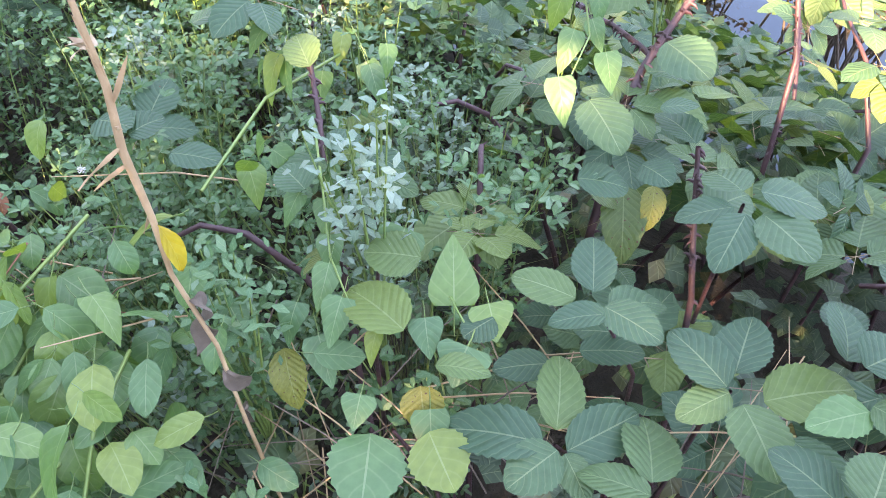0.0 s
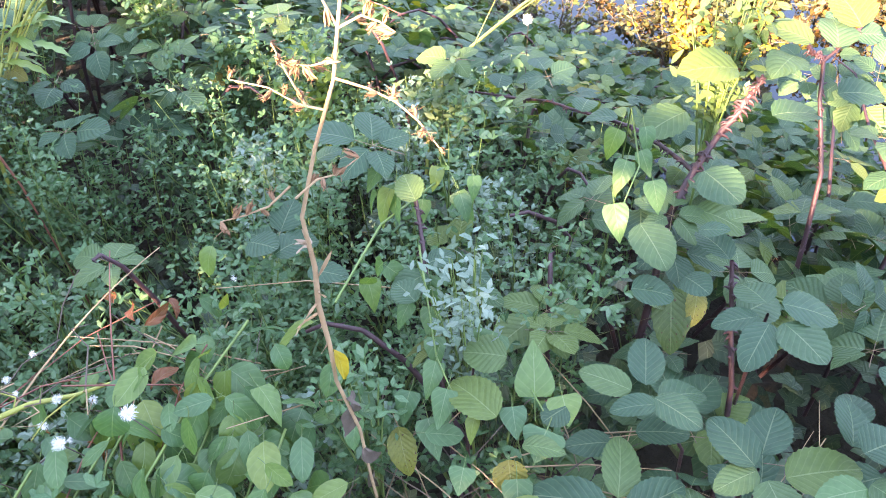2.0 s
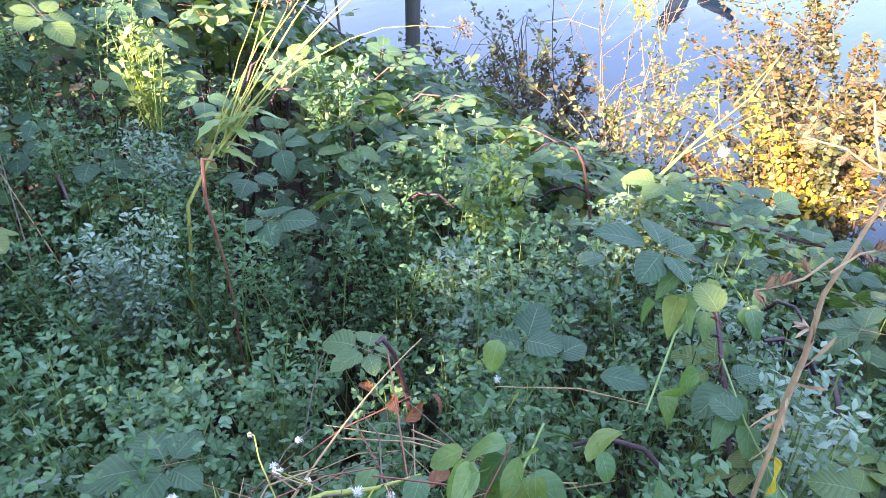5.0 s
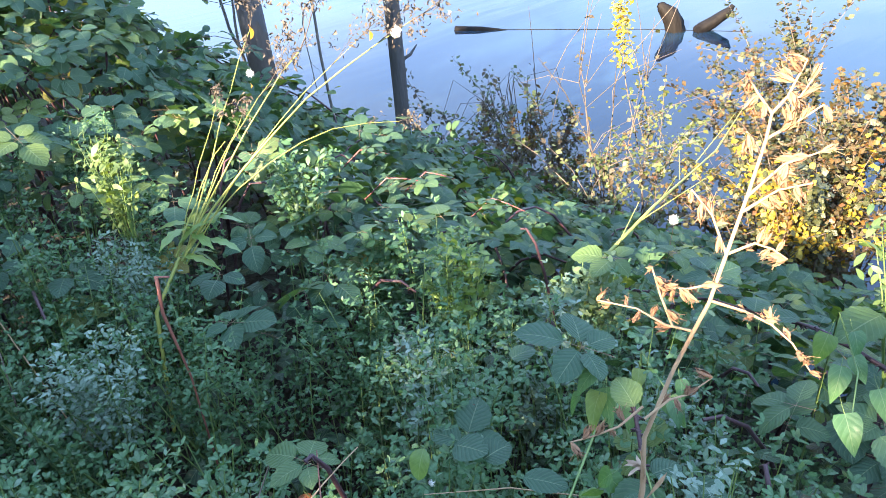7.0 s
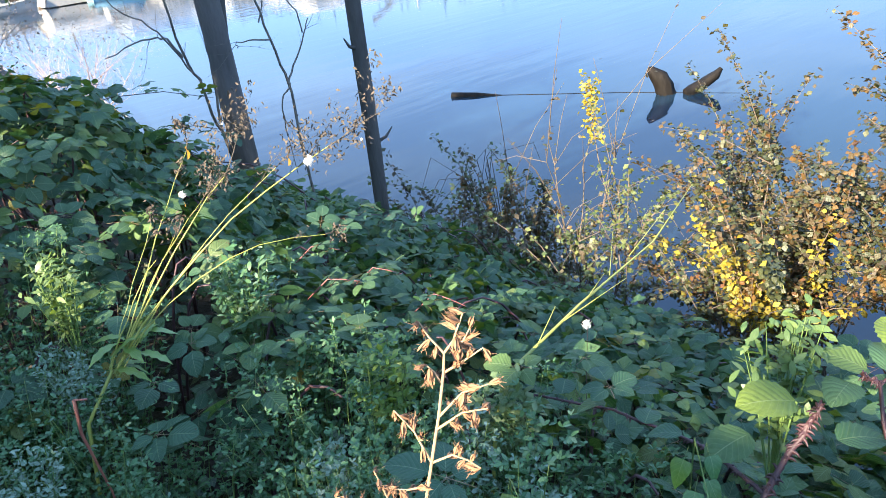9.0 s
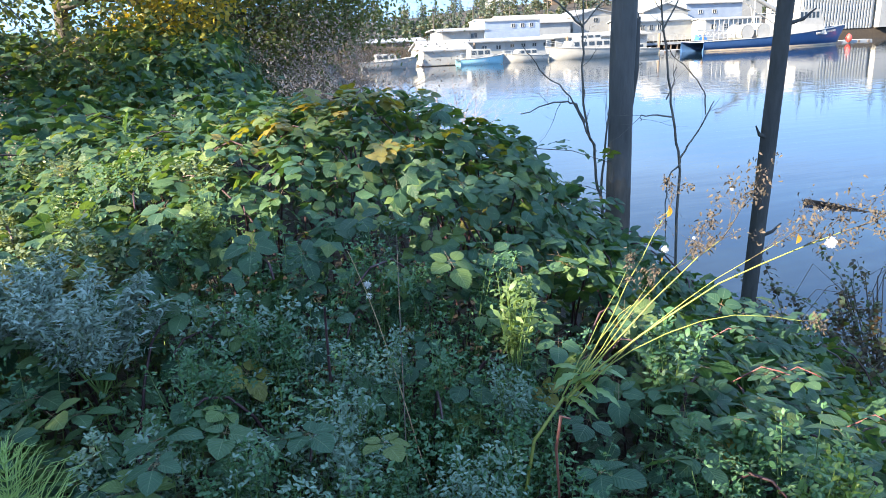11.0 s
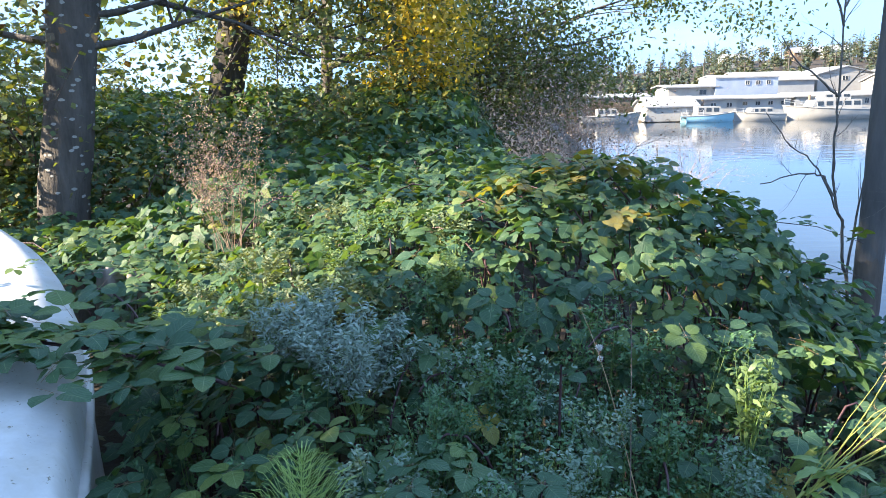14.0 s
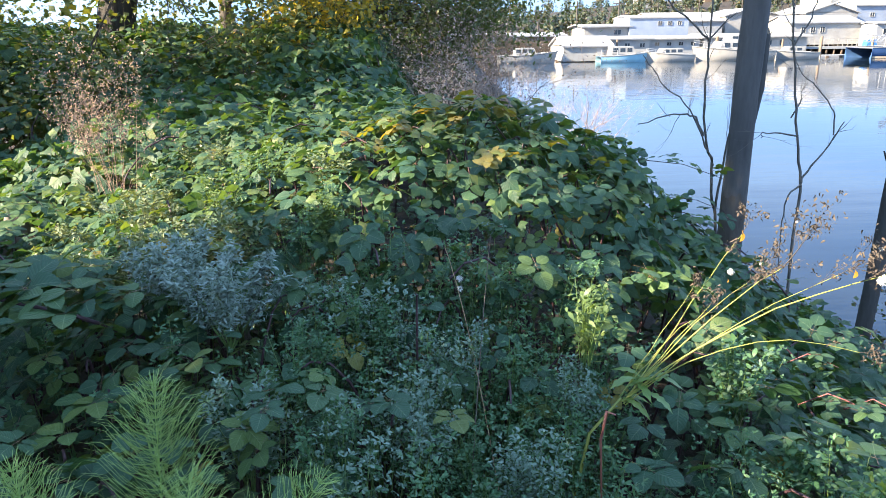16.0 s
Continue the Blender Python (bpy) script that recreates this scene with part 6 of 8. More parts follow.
for i, (tip, bow, r, twig) in enumerate(STALKS):
    g = Geo()
    a = J + Vector((rng.gauss(0, 0.006), rng.gauss(0, 0.006), rng.gauss(-0.008, 0.008)))
    c = Vector(tip)
    pts = [local(cl, a.lerp(c, s / 7) + Vector((0, 0, bow * 4 * (s / 7) * (1 - s / 7))) + Vector((rng.gauss(0, 0.002), rng.gauss(0, 0.002), rng.gauss(0, 0.002)))) for s in range(8)]
    g.tube(pts, [0.8 * r * (1 - 0.09 * s) for s in range(8)], 6)
    st = part("stalk", g.mesh("stalk", M_YSTEM), cl)
    if not twig:
        continue
    d = (pts[7] - pts[5]).normalized()
    gt, own = Geo(), []
    limb(gt, rng, pts[7], d + Vector((0, 0, 0.15)), twig * 0.72, r * 0.5, 3, 4, 0, 0.24, own, (3, 5), 0.08)
    limb(gt, rng, pts[6], d + Vector((0.2, -0.3, 0.2)), twig * 0.6, r * 0.35, 2, 4, 0, 0.2, own, (3, 4), 0.05)
    part("seeding_twig", gt.mesh("seeding_twig", M_TWIG), st, "dead brown seeding twig", kind="stuff")
    n = int(1300 * twig)
    gc = Geo().scatter(CURL, [np.array(Matrix.Translation(rng.choice(own) + Vector((rng.gauss(0, 0.006), rng.gauss(0, 0.006), rng.gauss(-0.003, 0.006)))) @ pose(0, 0, 0, rng.uniform(-120, 30), rng.uniform(-60, 60), rng.uniform(0, 360)) @ Matrix.Scale(rng.uniform(0.6, 1.3), 4)) for _ in range(n)])
    part("bract_mass", gc.mesh("bract_mass", M_TWIG), st, kind="stuff")
    for _ in range(int(twig * 9)):
        gp = Geo()
        fluff(gp, rng.choice(own), rng.choice((0.005, 0.006, 0.009)), rng, 50)
        part("seed_tuft", gp.mesh("seed_tuft", M_PUFF), st, "white seed tuft")
for (x, y, z), r in (((1.426, 1.374, 1.269), 0.013), ((1.27, 1.70, 1.19), 0.010)):
    g = Geo()
    fluff(g, local(cl, (x, y, z)), r, rng, 110)
    part("seed_tuft", g.mesh("seed_tuft", M_PUFF), cl, "white seed tuft")
M_ORANGE = leaf_mat("orange_withered_leaf", [(0.0, (0.50, 0.24, 0.03)), (1.0, (0.60, 0.32, 0.04))], 4, 0.45, 0.5)
for (x, y, z), s in (((1.349, 1.802, 1.262), 0.034), ((1.424, 1.458, 1.265), 0.022), ((1.28, 1.72, 1.16), 0.012)):
    o = part("leaf", Geo().add(*blade(s, s * 0.36, 5, ovate, 0, 0.4, 0.4, 0, 1, 5)[:3]).mesh("leaf", M_ORANGE), cl, "withered orange leaf")
    o.matrix_basis = Matrix.Translation(local(cl, (x, y, z))) @ pose(0, 0, 0, -65, 20, -100)
for k in range(11):      # drooping lobed leaves round the fork
    a = rng.uniform(0, 360)
    o = part("leaf", Geo().add(*blade(rng.uniform(0.06, 0.10), 0.012, 9, oblong, 0.25, 0.4, 0.55, 0.02, k, 5)[:3]).mesh("leaf", M_BRIGHT if k % 3 else M_STEM), cl, "drooping green lobed leaf")
    s = rng.uniform(0, 0.25)
    c = local(cl, J.lerp(Vector(STALKS[k % 8][0]), s))
    o.matrix_basis = leaf_pose(c.x, c.y, c.z, a, rng.gauss(10, 15), 0, 1)

# red withered stem tip
rt = thing("red_stem", (0.88, 1.44, 0.3), "withered red stem with a curled tip", "weed stalk")
g = Geo()
g.tube([(-0.01, 0.02, 0), (0.0, 0.0, 0.45), (-0.01, 0, 0.6), (0.0, 0, 0.67), (0.02, 0, 0.66)], [0.002, 0.002, 0.003, 0.004, 0.002], 6)
part("stem", g.mesh("stem", M_REDSTEM), rt)
# long green stalk leaning out over the bank
ls = thing("leaning_stalk", (1.55, 1.0, 0.3), "long green stalk leaning towards the water", "weed stalk")
g = Geo()
g.tube([(-0.10, 0.0, 0.1), (0.0, 0.04, 0.40), (0.10, 0.07, 0.46), (0.45, 0.15, 0.43), (1.0, 0.27, 0.36), (1.4, 0.36, 0.40)], [0.0045, 0.0045, 0.0045, 0.004, 0.003, 0.001], 6)
for k in range(5):
    a = Vector((0.2 + 0.15 * k, 0.09 + 0.035 * k, 0.45 - 0.012 * k))
    g.tube([a, a + Vector((rng.uniform(0.02, 0.18), rng.gauss(0, 0.05), rng.uniform(0.0, 0.1)))], [0.0015, 0.0006], 4)
part("stem", g.mesh("stem", M_YSTEM), ls)


def horsetail(at, top, lean, seed, whorls=24, reach=0.135):
    rng = random.Random(seed)
    t = thing("horsetail", at, "feathery bright green horsetail with whorls of thin branches", "horsetail", "horsetails")
    h = top - at[2]
    axis = lambda s: Vector((lean[0] * s * s, lean[1] * s * s, h * s))
    g = Geo()
    g.tube([axis(s / 10) for s in range(11)], [0.0028 * (1 - 0.07 * s) for s in range(11)], 6)
    part("stem", g.mesh("stem", M_HORSE), t)
    for i in range(whorls):
        s = 0.42 + 0.58 * i / whorls
        g = Geo()
        c = axis(s)
        d0 = (axis(s + 0.01) - axis(s)).normalized()
        L = reach * (1 - ((s - 0.42) / 0.6) ** 2.2) + 0.008
        for k in range(13):
            a = 6.283 * k / 13 + rng.random()
            side = Vector((math.cos(a), math.sin(a), 0))
            side = (side - d0 * side.dot(d0)).normalized()
            d = side + d0 * rng.uniform(0.5, 0.8)
            L2 = L * rng.uniform(0.8, 1.15)
            g.tube([c, c + d * L2 * 0.5, c + d * L2 * 0.8 + d0 * L2 * 0.2, c + d * L2 + d0 * L2 * 0.35 - Vector((0, 0, L2 * 0.25))], [0.0008, 0.0007, 0.0006, 0.0003], 3)
        part("whorl", g.mesh("whorl", M_HORSE), t, kind="stuff")
    return t


horsetail((-0.10, 1.48, 0.45), 1.085, (0.02, 0.02), 1)
horsetail((-0.22, 1.22, 0.4), 1.08, (-0.02, 0.0), 2)
horsetail((0.08, 1.22, 0.45), 0.98, (0.20, 0.05), 3, 18)
horsetail((-0.02, 1.27, 0.4), 0.99, (0.05, 0.02), 4, 18)
horsetail((-0.32, 1.33, 0.4), 0.98, (-0.08, 0.02), 5, 16)

# silvery bush, bright tufts among the alfalfa
def bushy(at, top, radius, count, leaf, mat, label, seed, name, category):
    rng = random.Random(seed)
    t = thing(name, (at[0], at[1], ground_z(*at)), label, category)
    g = Geo()
    poses = []
    base = Vector((0, 0, top - t.location.z - 0.34))
    g.tube([(0, 0, 0), base], [0.003, 0.0025], 5)
    for _ in range(14):
        a, r = rng.uniform(0, 6.28), radius * math.sqrt(rng.random())
        tip = Vector((math.cos(a) * r, math.sin(a) * r, top - t.location.z - 0.5 * (r / radius) ** 2 * radius + rng.uniform(-0.05, 0.03)))
        g.tube([base, base.lerp(tip, 0.5) + Vector((0, 0, 0.03)), tip], [0.002, 0.0016, 0.0006], 4)
        for _ in range(count // 14):
            s = 1 - 0.62 * rng.random() ** 1.3
            c = base.lerp(tip, s) + Vector((rng.gauss(0, 0.012), rng.gauss(0, 0.012), rng.gauss(0, 0.008)))
            poses.append(np.array(leaf_pose(c.x, c.y, c.z, rng.uniform(0, 360), rng.gauss(18, 28), rng.gauss(0, 25), rng.uniform(0.7, 1.3))))
    part("stem_mass", g.mesh("stem_mass", M_STEM), t, kind="stuff")
    part("leaf_mass", Geo().scatter(leaf, poses).mesh("leaf_mass", mat), t, kind="stuff")


M_PALE_TOP = leaf_mat("pale_alfalfa_leaf", [(0.0, (0.12, 0.20, 0.09)), (1.0, (0.22, 0.30, 0.15))], 3, 0.35, 0.5, island=True, relief=0.1)
FINE = blade(0.021, 0.0030, 2, lambda t: 0.2 + 0.85 * oblong(t), 0, 0, 0.3, 0, 0, 2)
ALF_LEAF = blade(0.022, 0.0055, 3, lambda t: 0.15 + 0.9 * oblong(t), 0, 0, 0.15, 0, 0, 2)
ALF_FINE = blade(0.0130, 0.0033, 2, lambda t: 0.2 + 0.85 * oblong(t), 0, 0, 0.15, 0, 0, 2)
M_SILVERY = leaf_mat("silver_bush_leaf", [(0.0, (0.16, 0.23, 0.19)), (0.6, (0.24, 0.32, 0.28)), (1.0, (0.36, 0.44, 0.42))], 3, 0.15, 0.6, island=True, relief=0.1)
bushy((-0.06, 2.16), 1.17, 0.19, 4200, FINE, M_SILVERY, "silvery grey bush with fine narrow leaves", 1, "silver_bush", "herb")
bushy((-0.28, 2.38), 1.18, 0.18, 3400, FINE, M_SILVERY, "pale grey herb with fine narrow leaves", 2, "silver_bush", "herb")
M_LIME = leaf_mat("pale_lime_leaf", [(0.0, (0.11, 0.19, 0.06)), (1.0, (0.19, 0.27, 0.09))], 4, 0.4, 0.5, island=True, relief=0.1)
bushy((1.0, 1.97), 1.07, 0.075, 300, blade(0.026, 0.0055, 4, oblong, 0, 0.12, 0.1), M_LIME, "bright green leafy weed tuft catching sun", 3, "weed_tuft", "herb")
bushy((1.41, 1.55), 0.80, 0.09, 460, ALF_LEAF, M_ALFALFA, "green leafy weed tuft among brambles", 4, "weed_tuft", "herb")
bushy((1.08, 0.52), 0.97, 0.05, 442, ALF_FINE, M_SILVER, "grey-green alfalfa tuft with rounded leaflets", 5, "weed_tuft", "herb")
bushy((0.93, 0.56), 0.90, 0.05, 442, ALF_FINE, M_ALFALFA, "grey-green alfalfa tuft with rounded leaflets", 6, "weed_tuft", "herb")
bushy((1.42, 1.85), 0.92, 0.09, 600, ALF_LEAF, M_ALFALFA, "grey-green alfalfa above the brambles", 8, "weed_tuft", "herb")
bushy((0.75, 1.55), 0.85, 0.10, 1190, ALF_FINE, M_SILVER, "silvery alfalfa with rounded leaflets", 9, "weed_tuft", "herb")
bushy((0.95, 1.85), 0.88, 0.10, 1190, ALF_FINE, M_SILVER, "silvery alfalfa with rounded leaflets", 10, "weed_tuft", "herb")
for k, (x, y, z, r) in enumerate(((1.50, 1.35, 0.80, 0.09), (1.50, 1.95, 0.82, 0.08), (1.58, 1.05, 0.80, 0.09))):
    bushy((x, y), z, r, 430, ALF_FINE if k % 2 else ALF_LEAF, (M_BRIGHT, M_SILVER, M_PALE_TOP)[k % 3], "leafy alfalfa tuft above the bank brambles", 40 + k, "weed_tuft", "herb")
bushy((1.70, 0.52), 1.03, 0.09, 330, blade(0.024, 0.0052, 4, oblong, 0, 0.12, 0.1), M_LIME, "pale green weed tuft catching sun beside a bramble", 47, "weed_tuft", "herb")
M_PALE = leaf_mat("pale_herb_leaf", [(0.0, (0.15, 0.20, 0.09)), (1.0, (0.27, 0.31, 0.17))], 3, 0.3, 0.5, island=True, relief=0.1)
HERB_LEAF = blade(0.018, 0.0045, 2, lambda t: 0.2 + 0.85 * oblong(t), 0, 0, 0.2, 0, 0, 2)
for k, (x, y, r) in enumerate(((-0.80, 2.80, 0.17), (-0.40, 2.66, 0.17), (-0.95, 3.25, 0.19), (-0.2, 3.05, 0.18), (-0.58, 2.58, 0.15), (-0.62, 3.45, 0.2), (-0.05, 3.4, 0.17), (-0.35, 3.75, 0.2), (0.22, 3.15, 0.15), (0.18, 2.72, 0.14))):
    bushy((x, y), canopy_z(x, y) + 0.07, r, 1100, HERB_LEAF, M_PALE if k % 3 else M_LIME, "tangled pale green herb catching the sun", 60 + k, "pale_herb", "herb")
for k, (x, y, z, r) in enumerate(((0.35, 2.15, 1.0, 0.13), (0.62, 2.0, 0.97, 0.13), (0.15, 1.95, 1.0, 0.13), (0.82, 2.3, 1.04, 0.12), (0.50, 1.72, 0.93, 0.13), (0.28, 1.62, 0.92, 0.12), (1.12, 2.35, 1.0, 0.11), (0.05, 1.72, 0.95, 0.12))):
    bushy((x, y), z, r, 1300, ALF_FINE, M_SILVER if k % 3 == 1 else M_ALFALFA, "leafy alfalfa tuft below the bramble mound", 70 + k, "weed_tuft", "herb")
bushy((-0.15, 2.75), 1.18, 0.25, 1800, ALF_LEAF, M_PALE, "pale grey-green herb lit by the sun", 12, "pale_herb", "herb")
bushy((-0.55, 3.15), 1.19, 0.40, 3600, HERB_LEAF, M_PALE, "pale yellow-green herb lit by the sun", 11, "pale_herb", "herb")

# brown seed brush
M_SEED = plain_mat("brown_seed_heads", (0.17, 0.115, 0.075), (0.31, 0.22, 0.15), 30, 0.85)
sb = thing("seed_brush", (-0.87, 3.72, 0.46), "dry reddish-brown seed heads standing over brambles", "weed stalk")
rng = random.Random(14)
for _ in range(10):
    g = Geo()
    own = []
    limb(g, rng, (rng.gauss(0, 0.035), rng.gauss(0, 0.035), 0.3), (rng.gauss(0, 0.09), rng.gauss(0, 0.09), 1), 0.70, 0.003, 2, 3, 0, 0.13, own, (3, 4), 0.3)
    part("stalk", g.mesh("stalk", M_SEED), sb, kind="stuff")
    own = [p for p in own if p.z > 0.78]
    g = Geo().scatter(blade(0.010, 0.003, 2, lambda t: 0.2 + 0.8 * oblong(t), 0, 0, 0.3, 0, 0, 2), [np.array(Matrix.Translation(rng.choice(own) + Vector((rng.gauss(0, 0.012), rng.gauss(0, 0.012), rng.gauss(0, 0.012)))) @ pose(0, 0, 0, rng.uniform(0, 360), rng.uniform(0, 360), 0)) for _ in range(300)] if own else [])
    if own:
        part("seed_mass", g.mesh("seed_mass", M_SEED), sb, kind="stuff")


def boulder(at, size, label, seed, mat):
    bm = bmesh.new()
    bmesh.ops.create_icosphere(bm, subdivisions=4, radius=1)
    for vtx in bm.verts:
        n1 = noise.noise(Vector(vtx.co) * 1.3 + Vector((seed, 0, 0)))
        n2 = noise.noise(Vector(vtx.co) * 4.0 + Vector((seed, 3, 0)))
        vtx.co = Vector((vtx.co.x * size[0], vtx.co.y * size[1], max(-0.8, min(0.75, vtx.co.z)) * size[2])) * (1 + 0.22 * n1 + 0.05 * n2)
    me = bpy.data.meshes.new("stone")
    bm.to_mesh(me)
    bm.free()
    for p in me.polygons:
        p.use_smooth = True
    me.materials.append(mat)
    o = new("stone", me)
    o.location = at
    return tagged(o, label, "stone", "stones")


M_STONE = plain_mat("pale_stone", (0.16, 0.14, 0.12), (0.29, 0.25, 0.22), 7, 0.9, relief=0.5)
boulder((-1.64, 3.98, 0.5), (0.10, 0.10, 0.52), "pale grey-brown stone half hidden by leaves", 2, M_STONE)
boulder((-1.45, 3.9, 0.5), (0.08, 0.08, 0.5), "tan broken stone among brambles", 5, M_STONE)
boulder((-0.53, 4.33, 0.62), (0.13, 0.10, 0.66), "pinkish stone slab poking out of brambles", 8, M_STONE)

# seed tufts on thin stalks
rng = random.Random(15)
for x, y, z, r in ((0.66, 2.24, 1.01, 0.014), (0.655, 2.22, 0.985, 0.012), (0.74, 0.66, 0.945, 0.010), (0.60, 0.78, 0.88, 0.010), (0.68, 0.72, 0.9, 0.009), (0.5, 0.86, 0.86, 0.010), (0.56, 0.93, 0.87, 0.009), (1.83, 1.0, 0.80, 0.014)):
    t = thing("seed_tuft_stalk", (x + 0.05, y + 0.06, z - 0.5), "white fluffy seed head on a thin stalk", "weed stalk", "seed heads")
    g = Geo()
    c = local(t, (x, y, z))
    g.tube([(0, 0, 0), (-0.01, -0.02, 0.3), c], [0.0012, 0.001, 0.0007], 4)
    part("stalk", g.mesh("stalk", M_DEAD), t)
    g = Geo()
    fluff(g, c, r, rng, 90)
    part("tuft", g.mesh("tuft", M_PUFF), t, "white fluff")
# thin dry stalks lying through the alfalfa
for k, (a, c, top, mt) in enumerate((((0.60, 1.6, 0.6), (0.78, 2.35, 1.12), 1.0, M_DEAD), ((0.7, 1.7, 0.55), (0.62, 2.3, 1.1), 0.98, M_STRAW), 
                                 ((0.62, 0.86, 0.82), (0.92, 0.95, 0.86), 0.88, M_STRAW), ((0.7, 0.7, 0.8), (0.86, 0.95, 0.9), 0.88, M_REDSTEM), ((0.3, 1.5, 0.7), (0.42, 1.25, 0.84), 0.86, M_YSTEM))):
    t = thing("bent_weed", (a[0], a[1], ground_z(a[0], a[1])), "thin bent weed stem among the leaves", "weed stalk", "bent stems")
    g = Geo()
    cane(g, local(t, a), local(t, c), top - t.location.z, 0.0016, 5)
    part("stem", g.mesh("stem", mt), t)
# fallen weed stem with curled side stems and seed tufts
fs = thing("fallen_stalk", (0.42, 0.72, 0.3), "fallen yellow-green weed stem with curled twigs and seed fluff", "weed stalk")
MAIN = [(0.468, 1.007, 0.86), (0.573, 0.891, 0.865), (0.637, 0.841, 0.87), (0.68, 0.827, 0.87), (0.722, 0.801, 0.865), (0.776, 0.791, 0.85)]
g = Geo()
g.tube([local(fs, p) for p in MAIN], [0.0042, 0.004, 0.0036, 0.0032, 0.0026, 0.0015], 7)
part("stem", g.mesh("stem", M_YSTEM), fs)
rng = random.Random(16)
for k in range(16):
    q = rng.random() * 4.4
    a = Vector(MAIN[int(q)]).lerp(Vector(MAIN[int(q) + 1]), q % 1)
    d = Vector((rng.gauss(0, 1), rng.gauss(0, 1), rng.uniform(0.1, 0.9))).normalized() * rng.uniform(0.03, 0.09)
    side = Vector((rng.gauss(0, 1), rng.gauss(0, 1), 0)).normalized() * 0.02
    pts = [a, a + d * 0.5 + side, a + d, a + d * 0.9 + side * 1.4 - Vector((0, 0, 0.012))]
    g = Geo()
    g.tube([local(fs, p) for p in pts], [0.0012, 0.001, 0.0008, 0.0006], 5)
    tw = part("twig", g.mesh("twig", (M_YSTEM, M_DEAD, M_STRAW)[k % 3]), fs)
    if k % 2:
        g = Geo()
        fluff(g, local(fs, pts[3]), rng.uniform(0.004, 0.008), rng, 60)
        part("seed_tuft", g.mesh("seed_tuft", M_PUFF), tw, "greyish seed tuft")
# red shoots of bramble on the slope
for k, (a, c) in enumerate((((1.77, 2.06, 0.76), (1.84, 2.0, 0.735)), ((1.86, 1.86, 0.70), (1.92, 1.79, 0.67)), ((1.90, 1.62, 0.66), (1.95, 1.54, 0.62)), ((1.62, 1.74, 0.80), (1.68, 1.68, 0.785)))):
    t = thing("bramble", (a[0], a[1], ground_z(a[0], a[1])), "red young bramble shoot above dark leaves", "bramble", "red shoots")
    g = Geo()
    m = (Vector(a) + Vector(c)) / 2 + Vector((0, 0, 0.003))
    g.tube([local(t, (a[0] - 0.05, a[1] + 0.05, a[2] - 0.06)), local(t, a), local(t, m), local(t, c)], [0.002, 0.0022, 0.002, 0.0014], 6)
    part("cane", g.mesh("cane", M_REDSHOOT), t)
    for i in range(4):
        o = part("leaf", PLAIN_LEAVES[(k + i) % 8], t)
        p = Vector(a).lerp(Vector(c), i / 3)
        o.matrix_basis = Matrix.Translation(-t.location) @ leaf_pose(p.x, p.y, p.z, rng.uniform(0, 360), rng.gauss(0, 15), rng.gauss(0, 15), rng.uniform(0.035, 0.05))
# tangle of dead straw with red-brown leaves among the alfalfa
tg = thing("dead_stem_tangle", (0.76, 0.84, 0.3), "tangle of dry stems with rusty dead leaves and seed fluff", "dead weeds")
for k in range(34):
    a = Vector((0.76 + rng.gauss(0, 0.10), 0.84 + rng.gauss(0, 0.10), 0.78 + rng.uniform(-0.03, 0.06)))
    d = Vector((rng.gauss(0, 1), rng.gauss(0, 1), rng.gauss(0.1, 0.3))).normalized() * rng.uniform(0.05, 0.14)
    g = Geo()
    g.tube([local(tg, a - d), local(tg, a + Vector((0, 0, 0.015))), local(tg, a + d)], [0.0011, 0.001, 0.0005], 4)
    part("stem", g.mesh("stem", (M_STRAW, M_DEAD, M_STRAW, M_REDSTEM)[k % 4]), tg)
M_RUSTY = leaf_mat("rust_red_dead_leaf", [(0.0, (0.20, 0.06, 0.03)), (1.0, (0.34, 0.12, 0.05))], 5, 0.3, 0.6)
for x, y, z in ((0.83, 0.95, 0.82), (0.85, 0.93, 0.815), (0.885, 0.895, 0.82), (0.79, 0.80, 0.80), (0.81, 0.78, 0.80), (0.68, 0.88, 0.80), (0.70, 0.80, 0.79), (0.84, 0.90, 0.80)):
    o = part("leaf", Geo().add(*blade(rng.uniform(0.025, 0.045), 0.009, 6, oblong, 0, 0.8, 0.6, 0.08, rng.randint(0, 9), 5)[:3]).mesh("leaf", M_RUSTY), tg, "curled rust-red dead leaf")
    o.matrix_basis = Matrix.Translation(-tg.location) @ leaf_pose(x, y, z, rng.uniform(0, 360), rng.gauss(0, 30), rng.gauss(0, 40), 1)
for _ in range(7):
    g = Geo()
    fluff(g, local(tg, (0.76 + rng.gauss(0, 0.09), 0.84 + rng.gauss(0, 0.08), 0.84 + rng.uniform(-0.02, 0.03))), rng.uniform(0.004, 0.007), rng, 40)
    part("seed_tuft", g.mesh("seed_tuft", M_PUFF), tg, "small greyish seed tuft")
